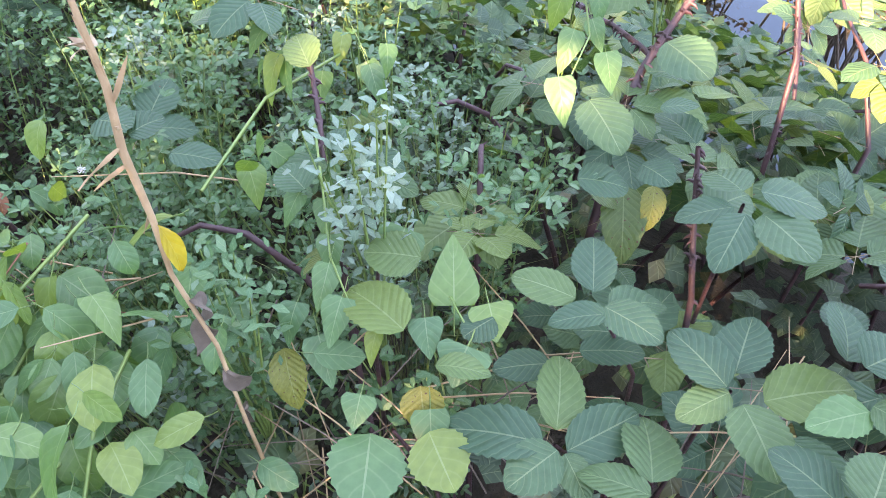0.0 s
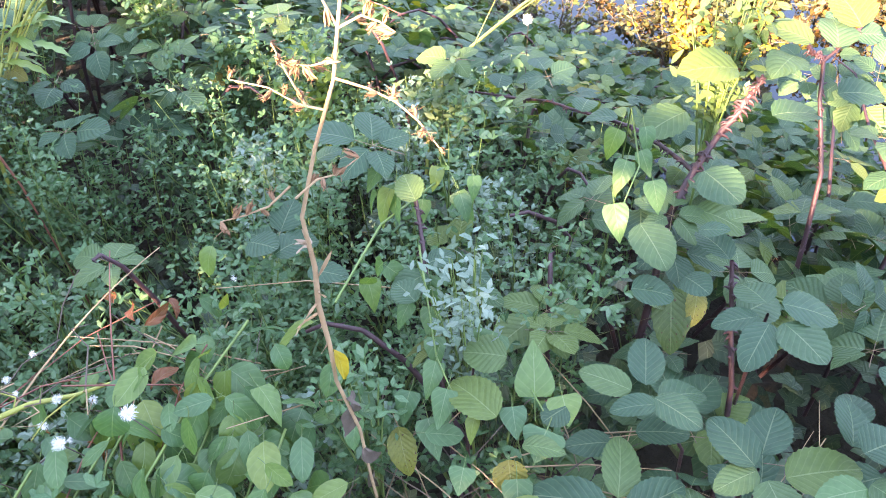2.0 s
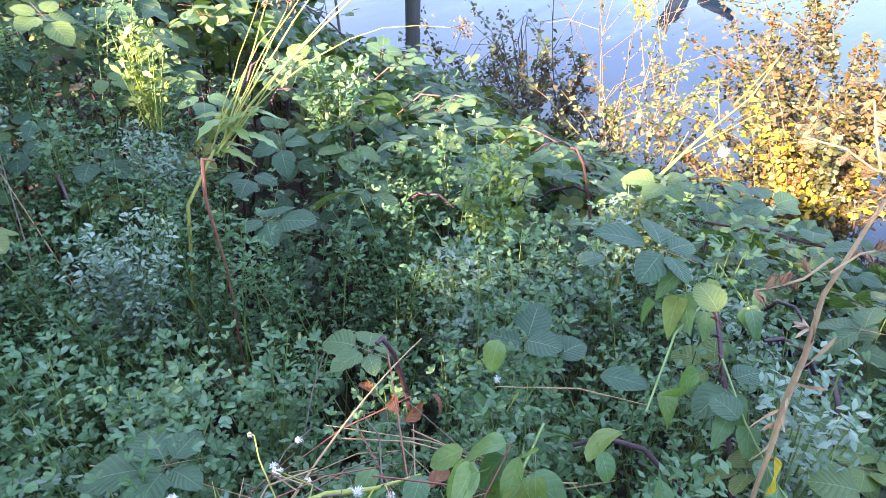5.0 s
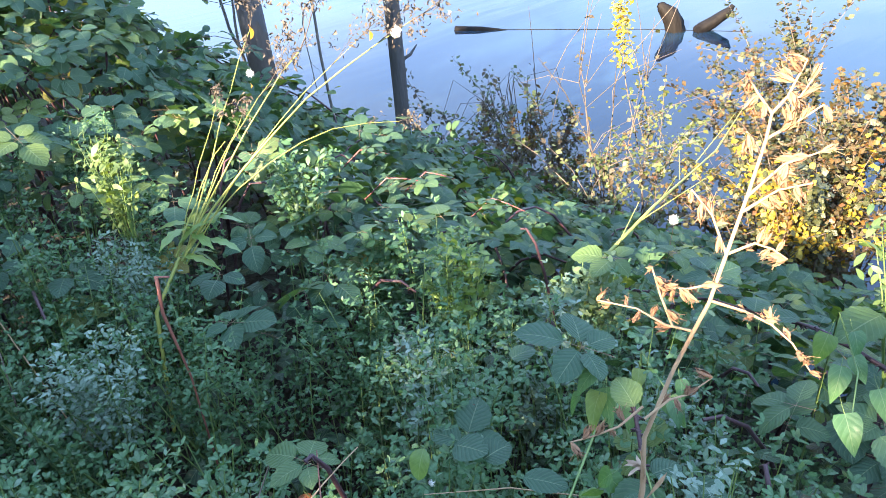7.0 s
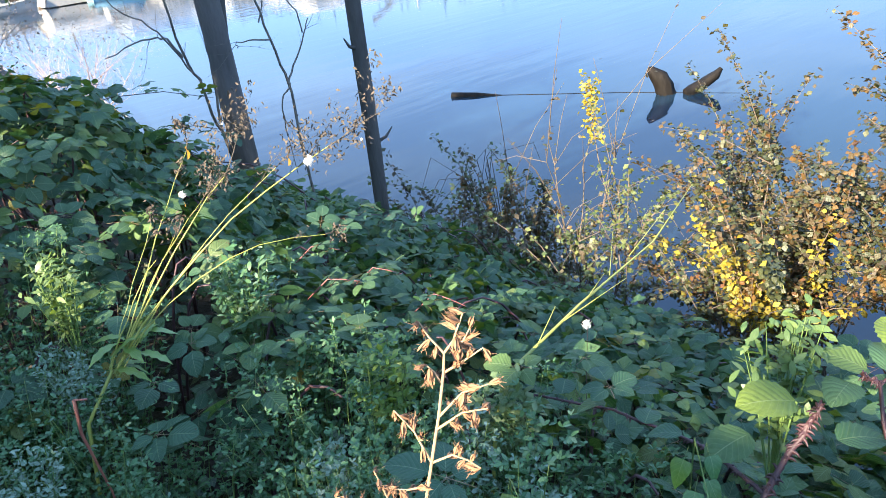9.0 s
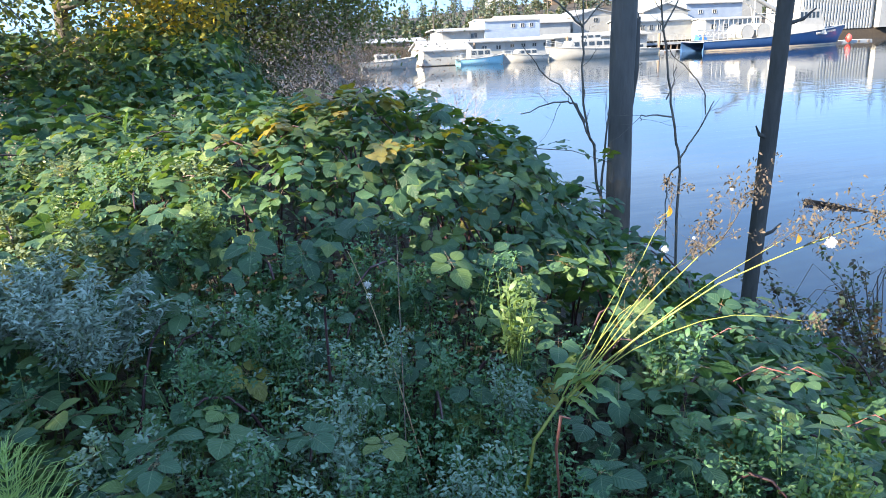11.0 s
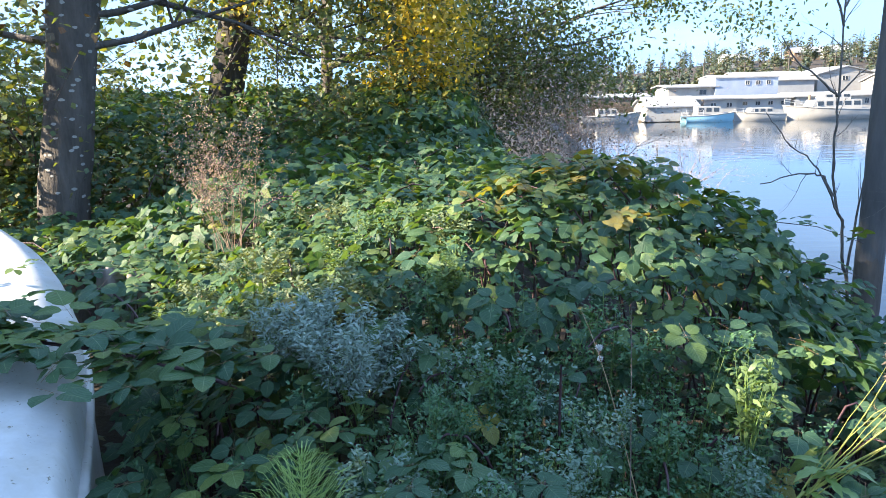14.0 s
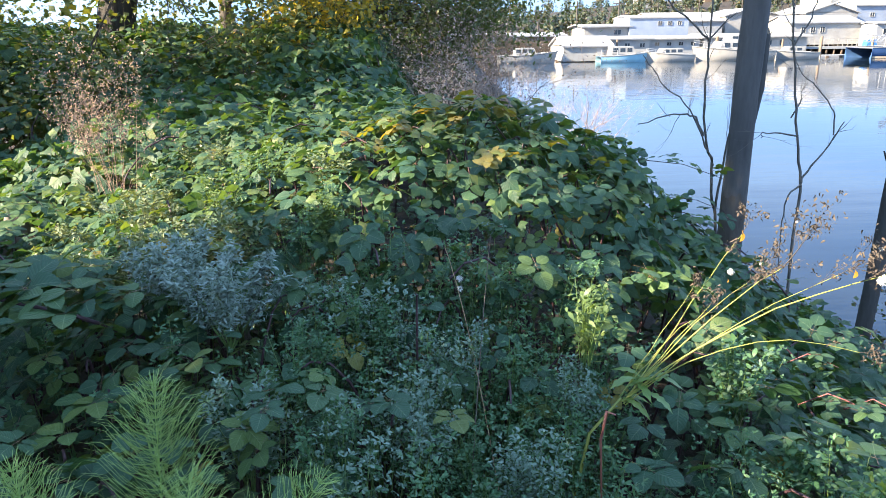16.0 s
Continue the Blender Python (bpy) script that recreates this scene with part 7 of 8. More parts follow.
for cx, cy, cz, n in ((0.93, 0.46, 0.66, 26), (1.12, 0.34, 0.66, 22), (1.22, 0.12, 0.68, 20)):
    tg = thing("dead_stem_tangle", (cx, cy, 0.2), "tangle of thin dead stems in the shade under leaves", "dead weeds", "dead stems")
    for k in range(n):
        a = Vector((cx + rng.gauss(0, 0.05), cy + rng.gauss(0, 0.05), cz + rng.uniform(-0.08, 0.06)))
        d = Vector((rng.gauss(0, 1), rng.gauss(0, 1), rng.gauss(0.1, 0.5))).normalized() * rng.uniform(0.05, 0.13)
        g = Geo()
        g.tube([local(tg, a - d), local(tg, a + Vector((0, 0, 0.012))), local(tg, a + d)], [0.0011, 0.001, 0.0005], 4)
        part("stem", g.mesh("stem", (M_DEAD, M_STRAW, M_DEAD, M_PETIOLE)[k % 4]), tg)
# grass tufts
for k, (x, y, h) in enumerate(((1.28, 0.62, 0.85), (1.18, 0.60, 0.8), (0.75, 0.85, 0.84), (1.20, 1.15, 0.78), (-0.45, 2.75, 1.0), (0.85, 0.80, 0.84))):
    t = thing("grass_tuft", (x, y, ground_z(x, y)), "thin green and straw grass blades", "grass", "grass tufts")
    g = Geo()
    for _ in range(36):
        a, r = rng.uniform(0, 6.28), rng.uniform(0.02, 0.16)
        tip = Vector((math.cos(a) * r, math.sin(a) * r, h * rng.uniform(0.8, 1.05)))
        g.tube([(rng.gauss(0, 0.015), rng.gauss(0, 0.015), 0.2), tip * 0.65 + Vector((0, 0, 0.1)), tip + Vector((math.cos(a) * r * 0.5, math.sin(a) * r * 0.5, -0.03))], [0.0007, 0.0006, 0.0002], 3)
    part("blade_mass", g.mesh("blade_mass", M_GRASS), t, kind="stuff")

# ---------------------------------------------------------------- in the river
def stump(at, pts, radii, label, seed):
    t = thing("stump", at, label, "stump", "stumps in the river")
    part("wood", trunk_mesh("wood", pts, radii, M_WETWOOD, seed, 12, 0.45), t)


stump((13.35, 7.62, -2.0), [(0.10, -0.12, -0.7), (0.10, -0.06, -0.1), (0.06, 0.0, 0.12), (-0.02, 0.06, 0.32), (-0.13, 0.20, 0.50), (-0.17, 0.24, 0.53)], [0.17, 0.17, 0.17, 0.15, 0.085, 0.04], "dark weathered stump rising from the water", 1)
stump((13.75, 7.02, -2.0), [(0.05, -0.1, -0.7), (-0.12, 0.08, -0.12), (-0.20, 0.15, 0.02), (0.0, -0.02, 0.14), (0.22, -0.18, 0.30), (0.30, -0.24, 0.42)], [0.12, 0.115, 0.115, 0.105, 0.085, 0.04], "crooked dark driftwood stump in the water", 2)
lg = thing("floating_log", (12.7, 9.9, -2.02), "long grey log floating in the river", "log")
part("wood", trunk_mesh("wood", [(-1.0, 2.1, 0.03), (-0.75, 1.55, 0.02), (-0.5, 1.0, -0.005), (0.6, -1.6, 0.0), (1.2, -3.6, 0.0)], [0.085, 0.075, 0.035, 0.028, 0.026], M_WETWOOD, 4, 10, 0.15), lg)
ps = thing("mooring_post", (4.75, 3.58, -2.6), "weathered wooden post standing in the shallows", "post")
part("wood", trunk_mesh("wood", [(0.02, 0, 0), (0, 0, 0.8), (-0.03, 0, 1.34)], [0.05, 0.045, 0.035], M_SNAG, 6, 8, 0.2), ps)

# ---------------------------------------------------------------- far shore
M_WHITE = plain_mat("white_paint", (0.27, 0.265, 0.25), (0.38, 0.37, 0.345), 0.8, 0.55)
M_GREYROOF = plain_mat("grey_roof", (0.20, 0.21, 0.22), (0.29, 0.30, 0.31), 1.0, 0.7)
M_BLUEGREY = plain_mat("blue_grey_siding", (0.22, 0.27, 0.36), (0.30, 0.35, 0.43), 0.7, 0.6)
M_BLUEHULL = plain_mat("blue_hull_paint", (0.035, 0.085, 0.20), (0.06, 0.12, 0.26), 0.7, 0.35)
M_SKYHULL = plain_mat("light_blue_paint", (0.25, 0.48, 0.60), (0.34, 0.58, 0.68), 0.9, 0.4)
M_RUSTPAINT = plain_mat("cream_waterline_paint", (0.30, 0.22, 0.15), (0.45, 0.38, 0.28), 0.8, 0.6)
M_STEEL = plain_mat("galvanised_steel", (0.36, 0.37, 0.38), (0.55, 0.55, 0.55), 1.2, 0.5, 0.6)
M_GREYWALL = plain_mat("grey_cladding", (0.26, 0.27, 0.28), (0.36, 0.37, 0.37), 0.6, 0.6)
M_TIMBER = plain_mat("brown_timber", (0.12, 0.085, 0.06), (0.24, 0.18, 0.13), 1.3, 0.85)
M_GLASS, nt, b = node_mat("window_glass")
b.inputs["Base Color"].default_value, b.inputs["Roughness"].default_value = (0.03, 0.04, 0.05, 1), 0.06
M_RED = plain_mat("red_buoy_paint", (0.55, 0.06, 0.05), (0.65, 0.10, 0.08), 2, 0.5)
M_BLUETARP = plain_mat("blue_tarpaulin", (0.03, 0.12, 0.40), (0.05, 0.2, 0.55), 1.5, 0.5)


def windows(t, rows, wall_y, mat=M_WHITE):
    """Framed windows on a wall that faces the river: x, z, width, height."""
    for x, z, w, h in rows:
        w, h = w * 0.72, h * 0.72
        g = Geo()
        f = 0.05
        for lo, hi in (((x - w / 2 - f, z - h / 2 - f), (x + w / 2 + f, z - h / 2)), ((x - w / 2 - f, z + h / 2), (x + w / 2 + f, z + h / 2 + f)),
                       ((x - w / 2 - f, z - h / 2), (x - w / 2, z + h / 2)), ((x + w / 2, z - h / 2), (x + w / 2 + f, z + h / 2)), ((x - 0.03, z - h / 2), (x + 0.03, z + h / 2))):
            g.box((lo[0], wall_y - 0.07, lo[1]), (hi[0], wall_y + 0.02, hi[1]))
        wd = part("window", g.mesh("window", mat, False), t)
        g = Geo()
        g.box((x - w / 2, wall_y - 0.03, z - h / 2), (x + w / 2, wall_y - 0.01, z + h / 2))
        part("pane", g.mesh("pane", M_GLASS, False), wd)


def building(x0, x1, y0, y1, z0, eave, ridge, wall_m, roof_m, label, wins=(), category="building", over=0.3, along=True, name="building", doors=()):
    """Gabled or nearly flat-roofed house; ridge runs along the river or towards it."""
    c = Vector(((x0 + x1) / 2, (y0 + y1) / 2, z0))
    t = thing(name, c, label, category, "buildings on the far shore")
    hx, hy, e, r = (x1 - x0) / 2, (y1 - y0) / 2, eave - z0, ridge - z0
    g = Geo()
    g.box((-hx, -hy, 0), (hx, hy, e))
    part("wall", g.mesh("wall", wall_m, False), t)
    g = Geo()
    o = over
    if along:
        a, bb = (hx + o), (hy + o)
        v = [(-a, -bb, e - 0.05), (a, -bb, e - 0.05), (a, 0, r), (-a, 0, r), (-a, bb, e - 0.05), (a, bb, e - 0.05)]
    else:
        a, bb = (hy + o), (hx + o)
        v = [(-bb, -a, e - 0.05), (-bb, a, e - 0.05), (0, a, r), (0, -a, r), (bb, -a, e - 0.05), (bb, a, e - 0.05)]
    low = [(x, y, z - 0.16) for x, y, z in v]
    vv = v + low
    g.add(vv, [(0, 1, 2, 3), (3, 2, 5, 4), (6, 9, 8, 7), (9, 10, 11, 8), (0, 3, 9, 6), (3, 4, 10, 9), (1, 7, 8, 2), (2, 8, 11, 5), (0, 6, 7, 1), (4, 5, 11, 10)])
    part("roof", g.mesh("roof", roof_m, False), t)
    if r > e + 0.2:      # gable walls under the ridge
        for s in (-1, 1):
            g = Geo()
            if along:
                g.add([(s * hx, -hy, e - 0.06), (s * hx, hy, e - 0.06), (s * hx, 0.02, r - 0.2), (s * hx, -0.02, r - 0.2)], [(0, 1, 2, 3)])
            else:
                g.add([(-hx, s * hy, e - 0.06), (hx, s * hy, e - 0.06), (0.02, s * hy, r - 0.2), (-0.02, s * hy, r - 0.2)], [(0, 1, 2, 3)])
            part("gable", g.mesh("gable", wall_m, False), t)
    windows(t, [(x - c.x, z - z0, w, h) for x, z, w, h in wins], -hy)
    for x, w, h in doors:
        g = Geo()
        g.box((x - c.x - w / 2, -hy - 0.05, 0.05), (x - c.x + w / 2, -hy + 0.02, h))
        part("door", g.mesh("door", M_GREYWALL, False), t)
    return t


def row(x0, x1, n, z, w, h):
    return [(x0 + (x1 - x0) * i / (n - 1), z, w, h) for i in range(n)]


building(25.2, 31.4, 89.6, 96, -1.9, 0.0, 1.15, M_WHITE, M_GREYROOF, "white floating boathouse with a grey gabled roof", doors=((29.9, 0.9, 1.6),))
building(32.0, 39.0, 96.5, 101, -1.6, 0.75, 1.05, M_WHITE, M_GREYROOF, "white houseboat with small windows", row(33.8, 38, 3, -0.2, 0.9, 0.7), over=0.5)
building(39.3, 46.6, 97.5, 102, -1.6, 0.7, 1.0, M_GREYWALL, M_WHITE, "grey houseboat with a white roof and a row of windows", row(40.5, 45.6, 4, -0.1, 0.8, 0.6), over=0.6)
building(47.0, 62.0, 97.0, 103, -1.6, 0.8, 1.2, M_WHITE, M_WHITE, "low white houseboat with windows", row(49, 54, 3, 0.0, 1.2, 0.8) + row(56.5, 60, 3, -0.1, 0.7, 0.9), over=0.5)
building(32.6, 39.2, 105.5, 112, -0.6, 2.4, 2.7, M_WHITE, M_GREYROOF, "white flat-roofed house with a deck", [(37.6, 1.5, 1.4, 0.9)], over=0.6)
building(39.2, 48.2, 105, 112, -0.6, 3.6, 3.9, M_BLUEGREY, M_WHITE, "blue-grey two-storey boat shed with small windows", row(43.8, 46.8, 3, 2.7, 0.75, 0.7), over=0.15)
building(48.4, 60, 118, 130, -0.2, 3.2, 4.6, M_GREYWALL, M_WHITE, "warehouse with a broad white roof behind the moorings")
building(61.5, 71, 120, 130, -0.2, 4.0, 5.2, M_WHITE, M_GREYROOF, "white gabled warehouse behind the moorings", [(66, 3.2, 1.2, 0.9)], along=False)
building(63.0, 74.0, 103, 110, -0.6, 2.6, 3.6, M_WHITE, M_GREYROOF, "white house on the quay with tall windows", row(65, 68, 3, 1.5, 0.9, 1.1))
building(72, 81, 114, 124, -0.2, 4.2, 5.6, M_WHITE, M_WHITE, "white industrial hall with a sloping roof", row(74, 79, 3, 3.0, 1.0, 0.9), along=False)
building(82, 94, 116, 124, -0.2, 5.4, 6.2, M_BLUEGREY, M_WHITE, "blue-grey industrial hall with a white roof", row(85, 88, 2, 3.8, 1.0, 0.8))
building(88, 112, 132, 142, 0.0, 8.0, 9.3, M_WHITE, M_WHITE, "high white hall with a row of small windows", row(104, 110, 4, 6.3, 0.7, 0.7))
building(96, 112, 104, 112, -0.2, 6.0, 6.6, M_GREYWALL, M_GREYROOF, "grey corrugated shed beside the quay")
building(112.5, 135, 103, 112, -0.2, 6.6, 7.0, M_WHITE, M_WHITE, "large white shed with plain walls")
building(10, 30, 106, 112, -0.4, 1.2, 1.6, M_TIMBER, M_GREYROOF, "low brown timber shed with a grey roof")
building(74, 84, 99.5, 103, -0.9, 2.4, 2.6, M_GREYWALL, M_GREYROOF, "grey flat-roofed workshop on the quay", row(75.5, 82.5, 4, 1.2, 1.2, 1.0))
# dark lettering on the high hall shown as plain bars
g = Geo()
for i in range(9):
    g.box((-8 + i * 0.95, -0.1, 0), (-7.35 + i * 0.95, 0, 1.0))
sg = thing("wall_sign", (101, 131.9, 5.6), "dark block lettering on a white wall", "sign")
part("letters", g.mesh("letters", M_TIMBER, False), sg)
# corrugation on the grey shed
cs = thing("cladding_panel", (104, 103.9, -0.2), "grey corrugated metal cladding", "cladding")
for i in range(24):
    g = Geo()
    g.box((-7.8 + i * 0.65, -0.12, 0), (-7.5 + i * 0.65, 0.0, 6.0))
    part("rib", g.mesh("rib", M_GREYWALL, False), cs)

# timber quay behind the houseboats, with posts and a railing
qy = thing("quay", (68, 103, -2.4), "long timber quay on posts with a pale railing", "quay")
g = Geo()
g.box((-36, -1.6, 1.2), (30, 2.0, 1.55))
part("deck", g.mesh("deck", M_GREYWALL, False), qy)
g = Geo()
for i in range(56):
    g.box((-36 + i * 1.2, -1.55, 0), (-35.82 + i * 1.2, -1.37, 1.2))
part("post_row", g.mesh("post_row", M_TIMBER, False), qy, kind="stuff")
g = Geo()
for z in (1.95, 2.35, 2.65):
    g.tube([(-36, -1.5, z), (30, -1.5, z)], 0.04, 4)
for i in range(90):
    g.tube([(-36 + i * 0.74, -1.5, 1.5), (-36 + i * 0.74, -1.5, 2.68)], 0.035, 4)
part("railing", g.mesh("railing", M_WHITE), qy, kind="stuff")
# dock, piles
dk = thing("dock", (55, 93.6, -2.4), "long low grey floating dock", "dock")
g = Geo()
g.box((-32, -1.2, 0.1), (45, 1.2, 0.65))
part("deck", g.mesh("deck", M_GREYWALL, False), dk)
g = Geo()
for i in range(40):
    g.box((-32 + i * 1.95, -1.28, 0.3), (-31.6 + i * 1.95, -1.2, 0.6))
part("fenders", g.mesh("fenders", M_TIMBER, False), dk)
for i, (x, y, h, r) in enumerate(((44.6, 88.6, 2.9, 0.2), (33.2, 93, 2.6, 0.18), (60.5, 91.5, 2.7, 0.18), (68, 91.8, 2.6, 0.18), (77, 92, 2.8, 0.18), (56, 93, 2.4, 0.15), (92, 91.5, 2.6, 0.2))):
    t = thing("dock_pile", (x, y, -3.2), "dark round timber dock pile", "pile", "dock piles")
    part("post", trunk_mesh("post", [(0, 0, 0), (0, 0, 2), (0.03, 0, 1.2 + h)], [r, r, r * 0.9], M_TIMBER, i, 8, 0.05), t)


def boat(at, L, beam, free, hull_m, label, cabin=(), bow=1, stripe=None, name="motor_boat", sheer=0.5):
    """A hull along x with its bow to +x (bow=1) or -x; cabins as x0, x1, height, width share, raked window band."""
    t = thing(name, at, label, "boat", "moored boats")
    n, prof = 16, [(0, -0.5), (0.55, -0.35), (0.85, 0.0), (0.97, 0.5), (1.0, 1.0)]
    full = [(-a, z) for a, z in reversed(prof[1:])] + prof
    v = []
    top_line = []
    for i in range(n + 1):
        s = i / n
        w = beam / 2 * (0.86 + 0.14 * min(1, s * 3)) * (1 - max(0, (s - 0.5) / 0.5) ** 2.2) + 0.03
        x = (s - 0.5) * L
        top = free * (1 + sheer * s ** 2)
        for a, z in full:
            flare = 1 if z > 0.6 else (1 - 0.25 * max(0, s - 0.5))
            v.append((bow * (x + 0.06 * L * max(0, z) * s ** 3), a * w * flare, z * top if z > 0 else z * 0.8))
        top_line.append((bow * (x + 0.06 * L * s ** 3), w, top))
    m = len(full)
    g = Geo()
    g.add(v, [(i * m + k, i * m + k + 1, (i + 1) * m + k + 1, (i + 1) * m + k) for i in range(n) for k in range(m - 1)])
    e = v[:m]
    for k in range(m - 1):
        g.add([e[k], e[k + 1], (e[k + 1][0], e[k + 1][1], -0.5), (e[k][0], e[k][1], -0.5)], [(0, 1, 2, 3)])
    part("hull", g.mesh("hull", hull_m), t)
    g = Geo()
    for (xa, wa, za), (xb, wb, zb) in zip(top_line, top_line[1:]):
        g.add([(xa, -wa, za - 0.12), (xb, -wb, zb - 0.12), (xb, wb, zb - 0.12), (xa, wa, za - 0.12)], [(0, 1, 2, 3)])
    part("deck", g.mesh("deck", M_WHITE), t)
    for s in (1, -1):
        g = Geo()
        g.tube([(x, s * w, z) for x, w, z in top_line], 0.06, 5)
        part("gunwale", g.mesh("gunwale", M_WHITE), t)
    if stripe:
        for s in (1, -1):
            g = Geo()
            pts = [(x * 0.985, s * (w * 0.93 + 0.03)) for x, w, z in top_line]
            for (xa, ya), (xb, yb) in zip(pts, pts[1:]):
                g.add([(xa, ya, 0.02), (xb, yb, 0.02), (xb, yb, 0.26), (xa, ya, 0.26)], [(0, 1, 2, 3)])
            part("boot_stripe", g.mesh("boot_stripe", stripe), t, "worn cream waterline band")
    for x0, x1, z0, h, ws, glass in cabin:
        g = Geo()
        rake = 0.45 * h
        lo, hi = min(bow * x0, bow * x1), max(bow * x0, bow * x1)
        w = beam / 2 * ws
        la, ha = (lo, hi - rake) if bow > 0 else (lo + rake, hi)
        v = [(lo, -w, z0), (hi, -w, z0), (hi, w, z0), (lo, w, z0), (la, -w * 0.88, z0 + h), (ha, -w * 0.88, z0 + h), (ha, w * 0.88, z0 + h), (la, w * 0.88, z0 + h)]
        g.add(v, [(4, 5, 6, 7), (0, 1, 5, 4), (1, 2, 6, 5), (2, 3, 7, 6), (3, 0, 4, 7)])
        cb = part("cabin", g.mesh("cabin", M_WHITE, False), t)
        for k in range(glass):
            a = la + (ha - la) * (k + 0.15) / glass
            c = la + (ha - la) * (k + 0.85) / glass
            g = Geo()
            y0, y1 = -w * (1 - 0.12 * 0.45) - 0.02, -w * (1 - 0.12 * 0.85) - 0.02
            g.add([(a, y0, z0 + h * 0.45), (c, y0, z0 + h * 0.45), (c, y1, z0 + h * 0.85), (a, y1, z0 + h * 0.85)], [(0, 1, 2, 3)])
            part("cabin_window", g.mesh("cabin_window", M_GLASS, False), cb)
    return t


def rail(t, pts, h, n_posts, mat=M_STEEL):
    g = Geo()
    ps_ = [Vector(p) for p in pts]
    for lev in (1.0, 0.55):
        g.tube([p + Vector((0, 0, h * lev)) for p in ps_], 0.03, 4)
    for p in ps_:
        g.tube([p, p + Vector((0, 0, h))], 0.03, 4)
    part("rail", g.mesh("rail", mat), t)


bt = boat((32.2, 88.0, -2), 6.0, 2.4, 0.75, M_SKYHULL, "small light-blue motor boat with a white cabin", [(-1.6, 1.6, 0.7, 1.15, 0.75, 3)])
rail(bt, [(-3, -1.0, 0.75), (-2, -1.1, 0.75), (-1, -1.1, 0.75)], 0.7, 3)
bt = boat((38.3, 88.0, -2), 5.9, 2.3, 0.8, M_WHITE, "small white cabin cruiser at the dock", [(-1.4, 1.5, 0.7, 0.85, 0.75, 3)], bow=-1)
rail(bt, [(-3.2, -0.5, 1.1), (-2.2, -0.9, 1.0), (-1, -1.1, 0.9)], 0.5, 3)
bt = boat((46.6, 88.0, -2), 9.8, 3.3, 1.15, M_WHITE, "white flybridge cabin cruiser moored at the dock", [(-3.4, 2.6, 1.1, 1.2, 0.8, 5), (-2.2, 1.2, 2.3, 0.7, 0.6, 3)], bow=-1)
rail(bt, [(-5.4, -0.3, 1.9), (-4.4, -0.9, 1.7), (-3.2, -1.3, 1.5), (-2.0, -1.5, 1.4)], 0.6, 4)
boat((55.0, 89.0, -2), 6.5, 2.4, 0.8, M_WHITE, "white open motor boat beside the dock", [(-1.0, 1.2, 0.7, 0.8, 0.7, 2)], bow=-1)
boat((20.5, 89.5, -2), 7.0, 2.4, 0.9, M_WHITE, "white motor boat partly behind the boathouse", [(-1.6, 1.2, 0.8, 1.0, 0.7, 3)])

fb = boat((76.3, 88.5, -2), 25.0, 6.0, 1.35, M_BLUEHULL, "blue steel fishing boat with a white wheelhouse", [(2.2, 8.6, 1.5, 1.4, 0.75, 0), (4.0, 8.4, 2.9, 2.1, 0.6, 5)], stripe=M_RUSTPAINT, name="fishing_boat", sheer=1.0)
rail(fb, [(8.5, -2.2, 2.3), (9.8, -1.8, 2.5), (11.2, -1.0, 2.6), (12.6, -0.3, 2.8)], 0.9, 4, M_WHITE)
g = Geo()      # bow lettering as plain bars
for i in range(11):
    g.box((6.3 + i * 0.42, -2.62 + i * 0.11, 1.55 + 0.03 * i), (6.55 + i * 0.42, -2.55 + i * 0.11, 1.82 + 0.03 * i))
part("bow_lettering", g.mesh("bow_lettering", M_WHITE, False), fb, "white lettering bars")
for x, r in ((-4.6, 0.95), (-1.9, 1.05)):      # net drums
    g = Geo()
    g.tube([(x - 0.1, -1.6, 2.3), (x - 0.1, -1.5, 2.3), (x, 1.5, 2.3), (x, 1.6, 2.3)], [r * 1.1, r * 1.1, r * 1.1, r * 1.1], 14)
    for s in (-1.6, 1.6):
        g.tube([(x, s, 2.3), (x, s + 0.02, 2.3)], [r * 1.1, 0.03], 14)
    g.box((x - 0.9, -1.8, 1.1), (x + 0.9, -1.6, 1.5))
    part("net_drum", g.mesh("net_drum", M_WHITE), fb, "pale net drum")
g = Geo()      # lattice boom over the stern
for s in (-0.5, 0.5):
    for z in (1.6, 2.4):
        g.tube([(-12.0, s, z + 0.5), (-6, s, z)], 0.06, 4)
for k in range(9):
    x = -12 + k * 0.7
    g.tube([(x, -0.5, 2.05), (x + 0.7, -0.5, 2.85)], 0.04, 4)
    g.tube([(x, -0.5, 2.85), (x + 0.7, -0.5, 2.05)], 0.04, 4)
part("stern_lattice", g.mesh("stern_lattice", M_STEEL), fb)
for (a, c, r) in (((1.5, 0, 1.2), (1.3, 0, 8.5), 0.12), ((1.5, 0, 3.0), (-4.5, 0, 6.5), 0.09), ((6.0, 0, 5.0), (6.0, 0, 8.0), 0.06), ((1.3, 0, 8.0), (12.4, 0, 2.8), 0.02), ((1.3, 0, 8.0), (-11.5, 0, 1.8), 0.02), ((-0.6, 1.5, 1.2), (-2.2, 1.2, 6.0), 0.08)):
    g = Geo()
    g.tube([a, c], [r, r * 0.7], 6)
    part("mast", g.mesh("mast", M_WHITE), fb)
g = Geo()
for i in range(11):
    for z in (2.2, 3.2, 4.2):
        if i < 10:
            g.tube([(-7 + i * 0.8, 2.6, z), (-6.2 + i * 0.8, 2.6, z)], 0.05, 4)
    g.tube([(-7 + i * 0.8, 2.6, 1.2), (-7 + i * 0.8, 2.6, 4.2)], 0.05, 4)
part("rack", g.mesh("rack", M_STEEL), fb)
ts = thing("tarpaulin_cover", (72.5, 98.5, -1.6), "blue tarpaulin over stacked gear on the quay", "tarpaulin")
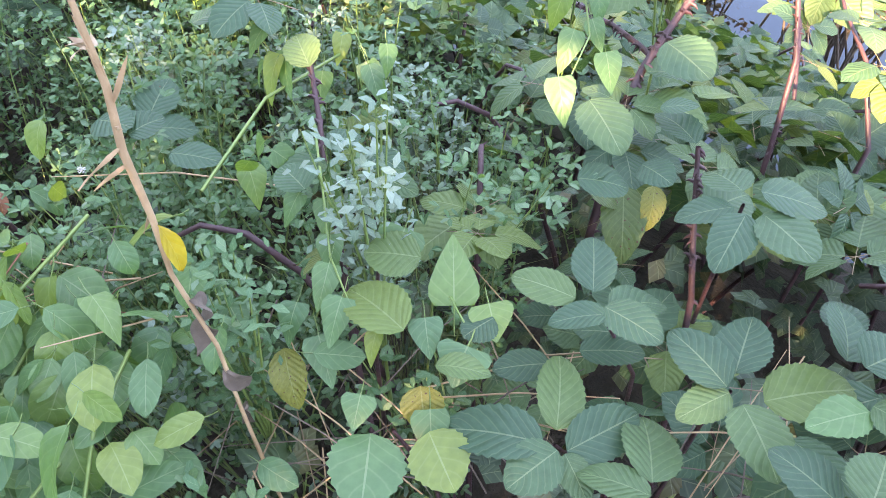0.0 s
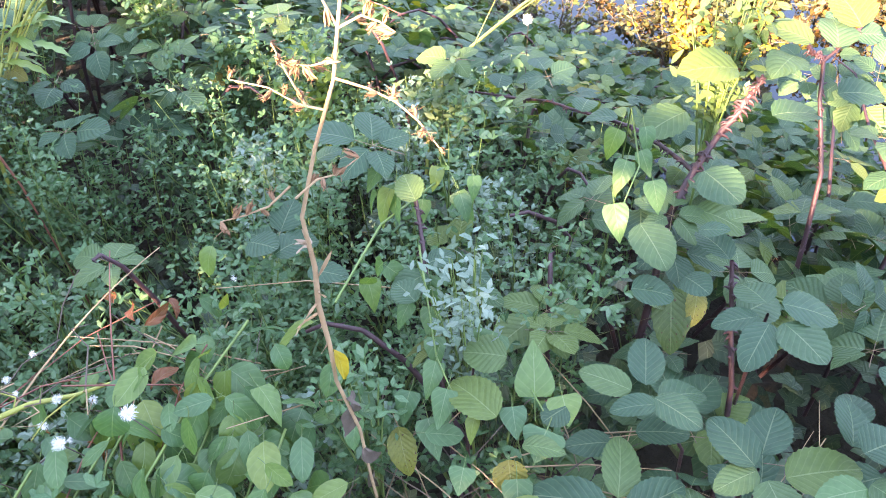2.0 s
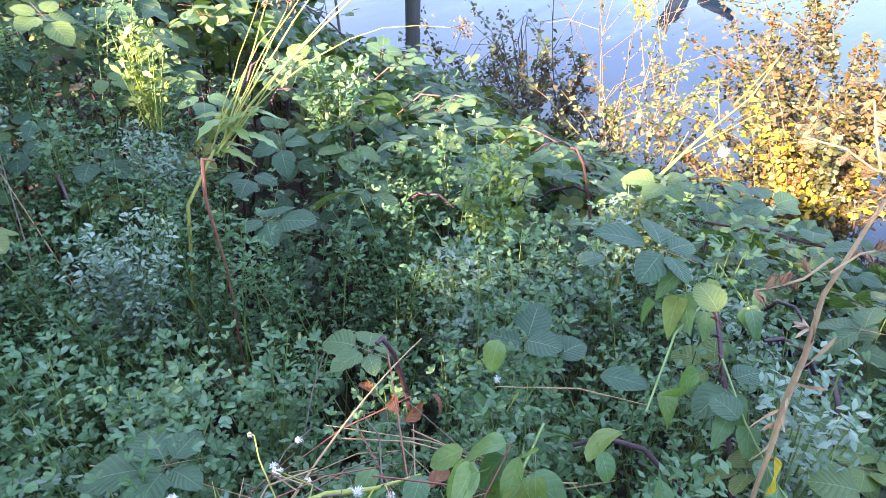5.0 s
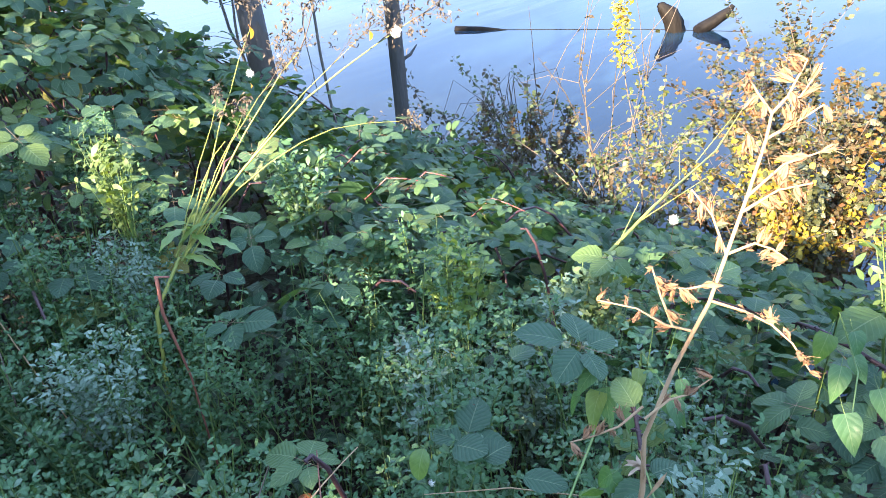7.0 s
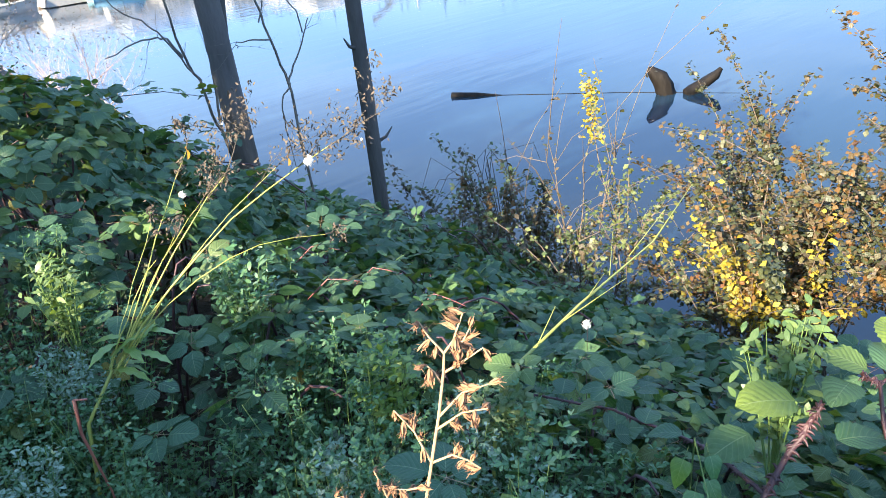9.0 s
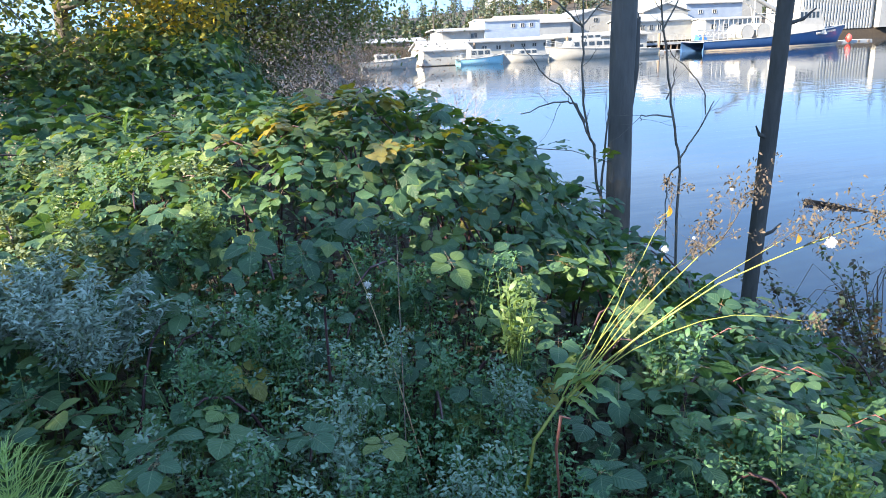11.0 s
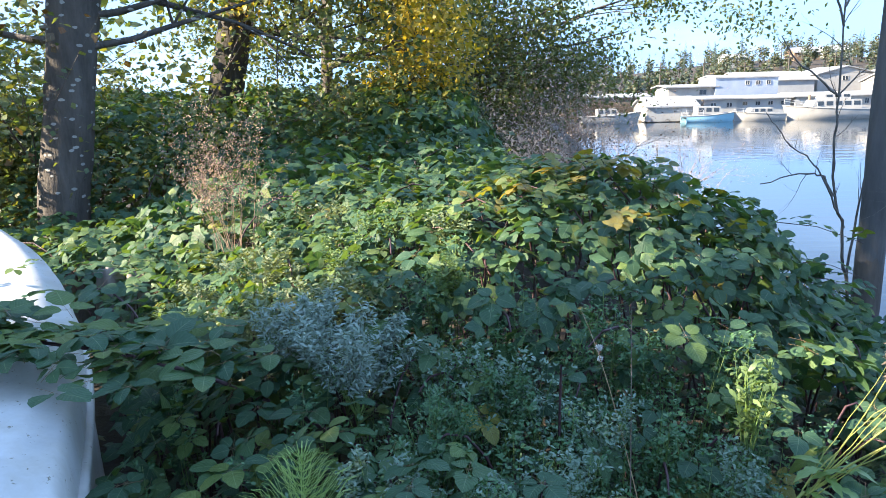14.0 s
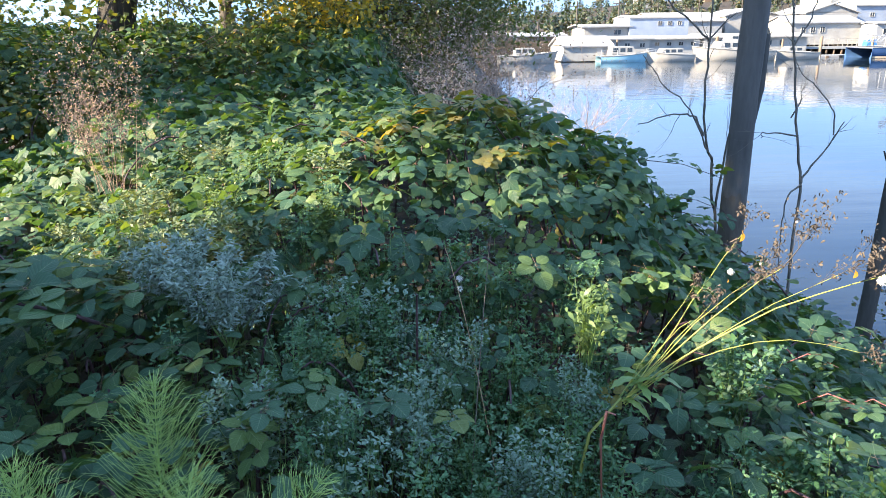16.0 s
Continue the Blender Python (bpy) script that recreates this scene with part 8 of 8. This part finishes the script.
g = Geo()
g.box((-0.9, -0.7, 0), (0.9, 0.7, 1.7), 0, 0.25)
part("sheet", g.mesh("sheet", M_BLUETARP, False), ts)
by = thing("buoy", (90.2, 87.5, -1.9), "red mooring buoy hanging at the bow", "buoy")
g = Geo()
g.tube([(0, 0, 0), (0, 0, 0.25), (0, 0, 0.7), (0, 0, 1.1), (0, 0, 1.3)], [0.1, 0.4, 0.5, 0.3, 0.05], 10)
part("float", g.mesh("float", M_RED), by)
# loading gantry beside the quay
gt = thing("gantry", (84, 97, -1.2), "white steel loading gantry with a sloping conveyor", "crane")
for x in (-3, 0, 3):
    g = Geo()
    g.tube([(x, 0, 0), (x, 0, 6.5)], 0.16, 6)
    part("leg", g.mesh("leg", M_WHITE), gt)
g = Geo()
g.tube([(-9, 0, 9.2), (5, 0, 2.5)], 0.35, 6)
for z in (2, 4, 6.3):
    g.tube([(-3, 0, z), (3, 0, z)], 0.1, 5)
part("conveyor", g.mesh("conveyor", M_WHITE), gt)

# utility poles with crossarms
for i, (x, y, h) in enumerate(((38, 128, 6.5), (47, 132, 7), (56, 136, 6.5), (66, 140, 8), (34, 140, 6), (78, 146, 8), (92, 150, 9), (27, 132, 6))):
    t = thing("utility_pole", (x, y, ground_z(x, y) - 0.2), "grey wooden utility pole with a crossarm", "pole", "utility poles")
    g = Geo()
    g.tube([(0, 0, 0), (0, 0, h)], [0.16, 0.11], 6)
    part("pole", g.mesh("pole", M_BARK), t)
    g = Geo()
    g.box((-1.1, -0.08, h - 0.9), (1.1, 0.08, h - 0.72))
    part("crossarm", g.mesh("crossarm", M_BARK, False), t)

# houses on the hill
rng = random.Random(44)
for i in range(5):
    x, y = rng.uniform(90, 260), rng.uniform(270, 320)
    z = ground_z(x, y)
    w = rng.uniform(7, 12)
    building(x - w / 2, x + w / 2, y, y + 8, z - 0.5, z + rng.uniform(2.8, 3.6), z + 5, rng.choice((M_GREYWALL, M_BLUEGREY, M_TIMBER)), M_GREYROOF, "distant house among trees on the hill", row(x - w / 3, x + w / 3, 3, z + 1.8, 1.0, 1.2), name="house", category="house")

# woods on the hill, far off
FROND = blade(1.0, 0.13, 2, oblong, 0, 0.2, 0.35, 0, 0, 2)
CLUMP = blade(1, 0.42, 2, ovate, 0, 0, 0.3, 0, 0, 2)
# haze of the distance is mixed into both leaf colours, paler and bluer
M_HAZYCONIFER = leaf_mat("hazy_conifer_needles", [(0.0, (0.042, 0.072, 0.062)), (1.0, (0.068, 0.10, 0.078))], 3, 0.1, 0.7, island=True)
M_HAZYLEAF = leaf_mat("hazy_distant_leaves", [(0.0, (0.055, 0.085, 0.058)), (0.7, (0.085, 0.105, 0.06)), (1.0, (0.15, 0.115, 0.06))], 3, 0.2, 0.6, island=True)
wd = tagged(new("far_woods"), "dark conifers and autumn trees covering the far hill", "woods", kind="stuff")
con, dec, gt_ = [], [], Geo()
for i in range(560):
    y = rng.uniform(138, 330)
    x = rng.uniform(-0.1, 1.35) * y * 0.95 + rng.uniform(-20, 10)
    z = ground_z(x, y)
    h = rng.uniform(6, 13) * (0.75 + 0.45 * smooth(150, 300, y)) * 0.66 * (1 + 0.5 * smooth(90, 260, x)) * (1 + 0.7 * smooth(0.45, 1.05, x / y))
    gt_.tube([(x, y, z - 0.3), (x, y, z + h * 0.7)], [0.25, 0.08], 4)
    if rng.random() < 0.4:
        h *= 1.2
        for k in range(130):
            s = rng.random() ** 0.75
            r = 0.17 * h * (1 - s) + 0.25
            con.append(np.array(leaf_pose(x, y, z + h * (0.08 + 0.92 * s), rng.uniform(0, 360), rng.gauss(-18, 14), rng.gauss(0, 25), r * rng.uniform(0.8, 1.25))))
    else:
        h *= 0.8
        for k in range(170):
            d = Vector((rng.gauss(0, 1), rng.gauss(0, 1), rng.gauss(0, 1))).normalized()
            d *= rng.uniform(0.5, 1) * (1 + 0.3 * noise.noise((d.x * 2, d.y * 2, d.z * 2 + i)))
            dec.append(np.array(leaf_pose(x + d.x * h * 0.33, y + d.y * h * 0.33, z + h * 0.55 + d.z * h * 0.42, rng.uniform(0, 360), rng.uniform(-60, 60), rng.uniform(-60, 60), rng.uniform(0.45, 0.95))))
part("trunks", gt_.mesh("trunks", M_BARK), wd, kind="stuff")
part("conifer_fronds", Geo().scatter(FROND, con).mesh("conifer_fronds", M_HAZYCONIFER), wd, kind="stuff")
part("leaf_clumps", Geo().scatter(CLUMP, dec).mesh("leaf_clumps", M_HAZYLEAF), wd, kind="stuff")
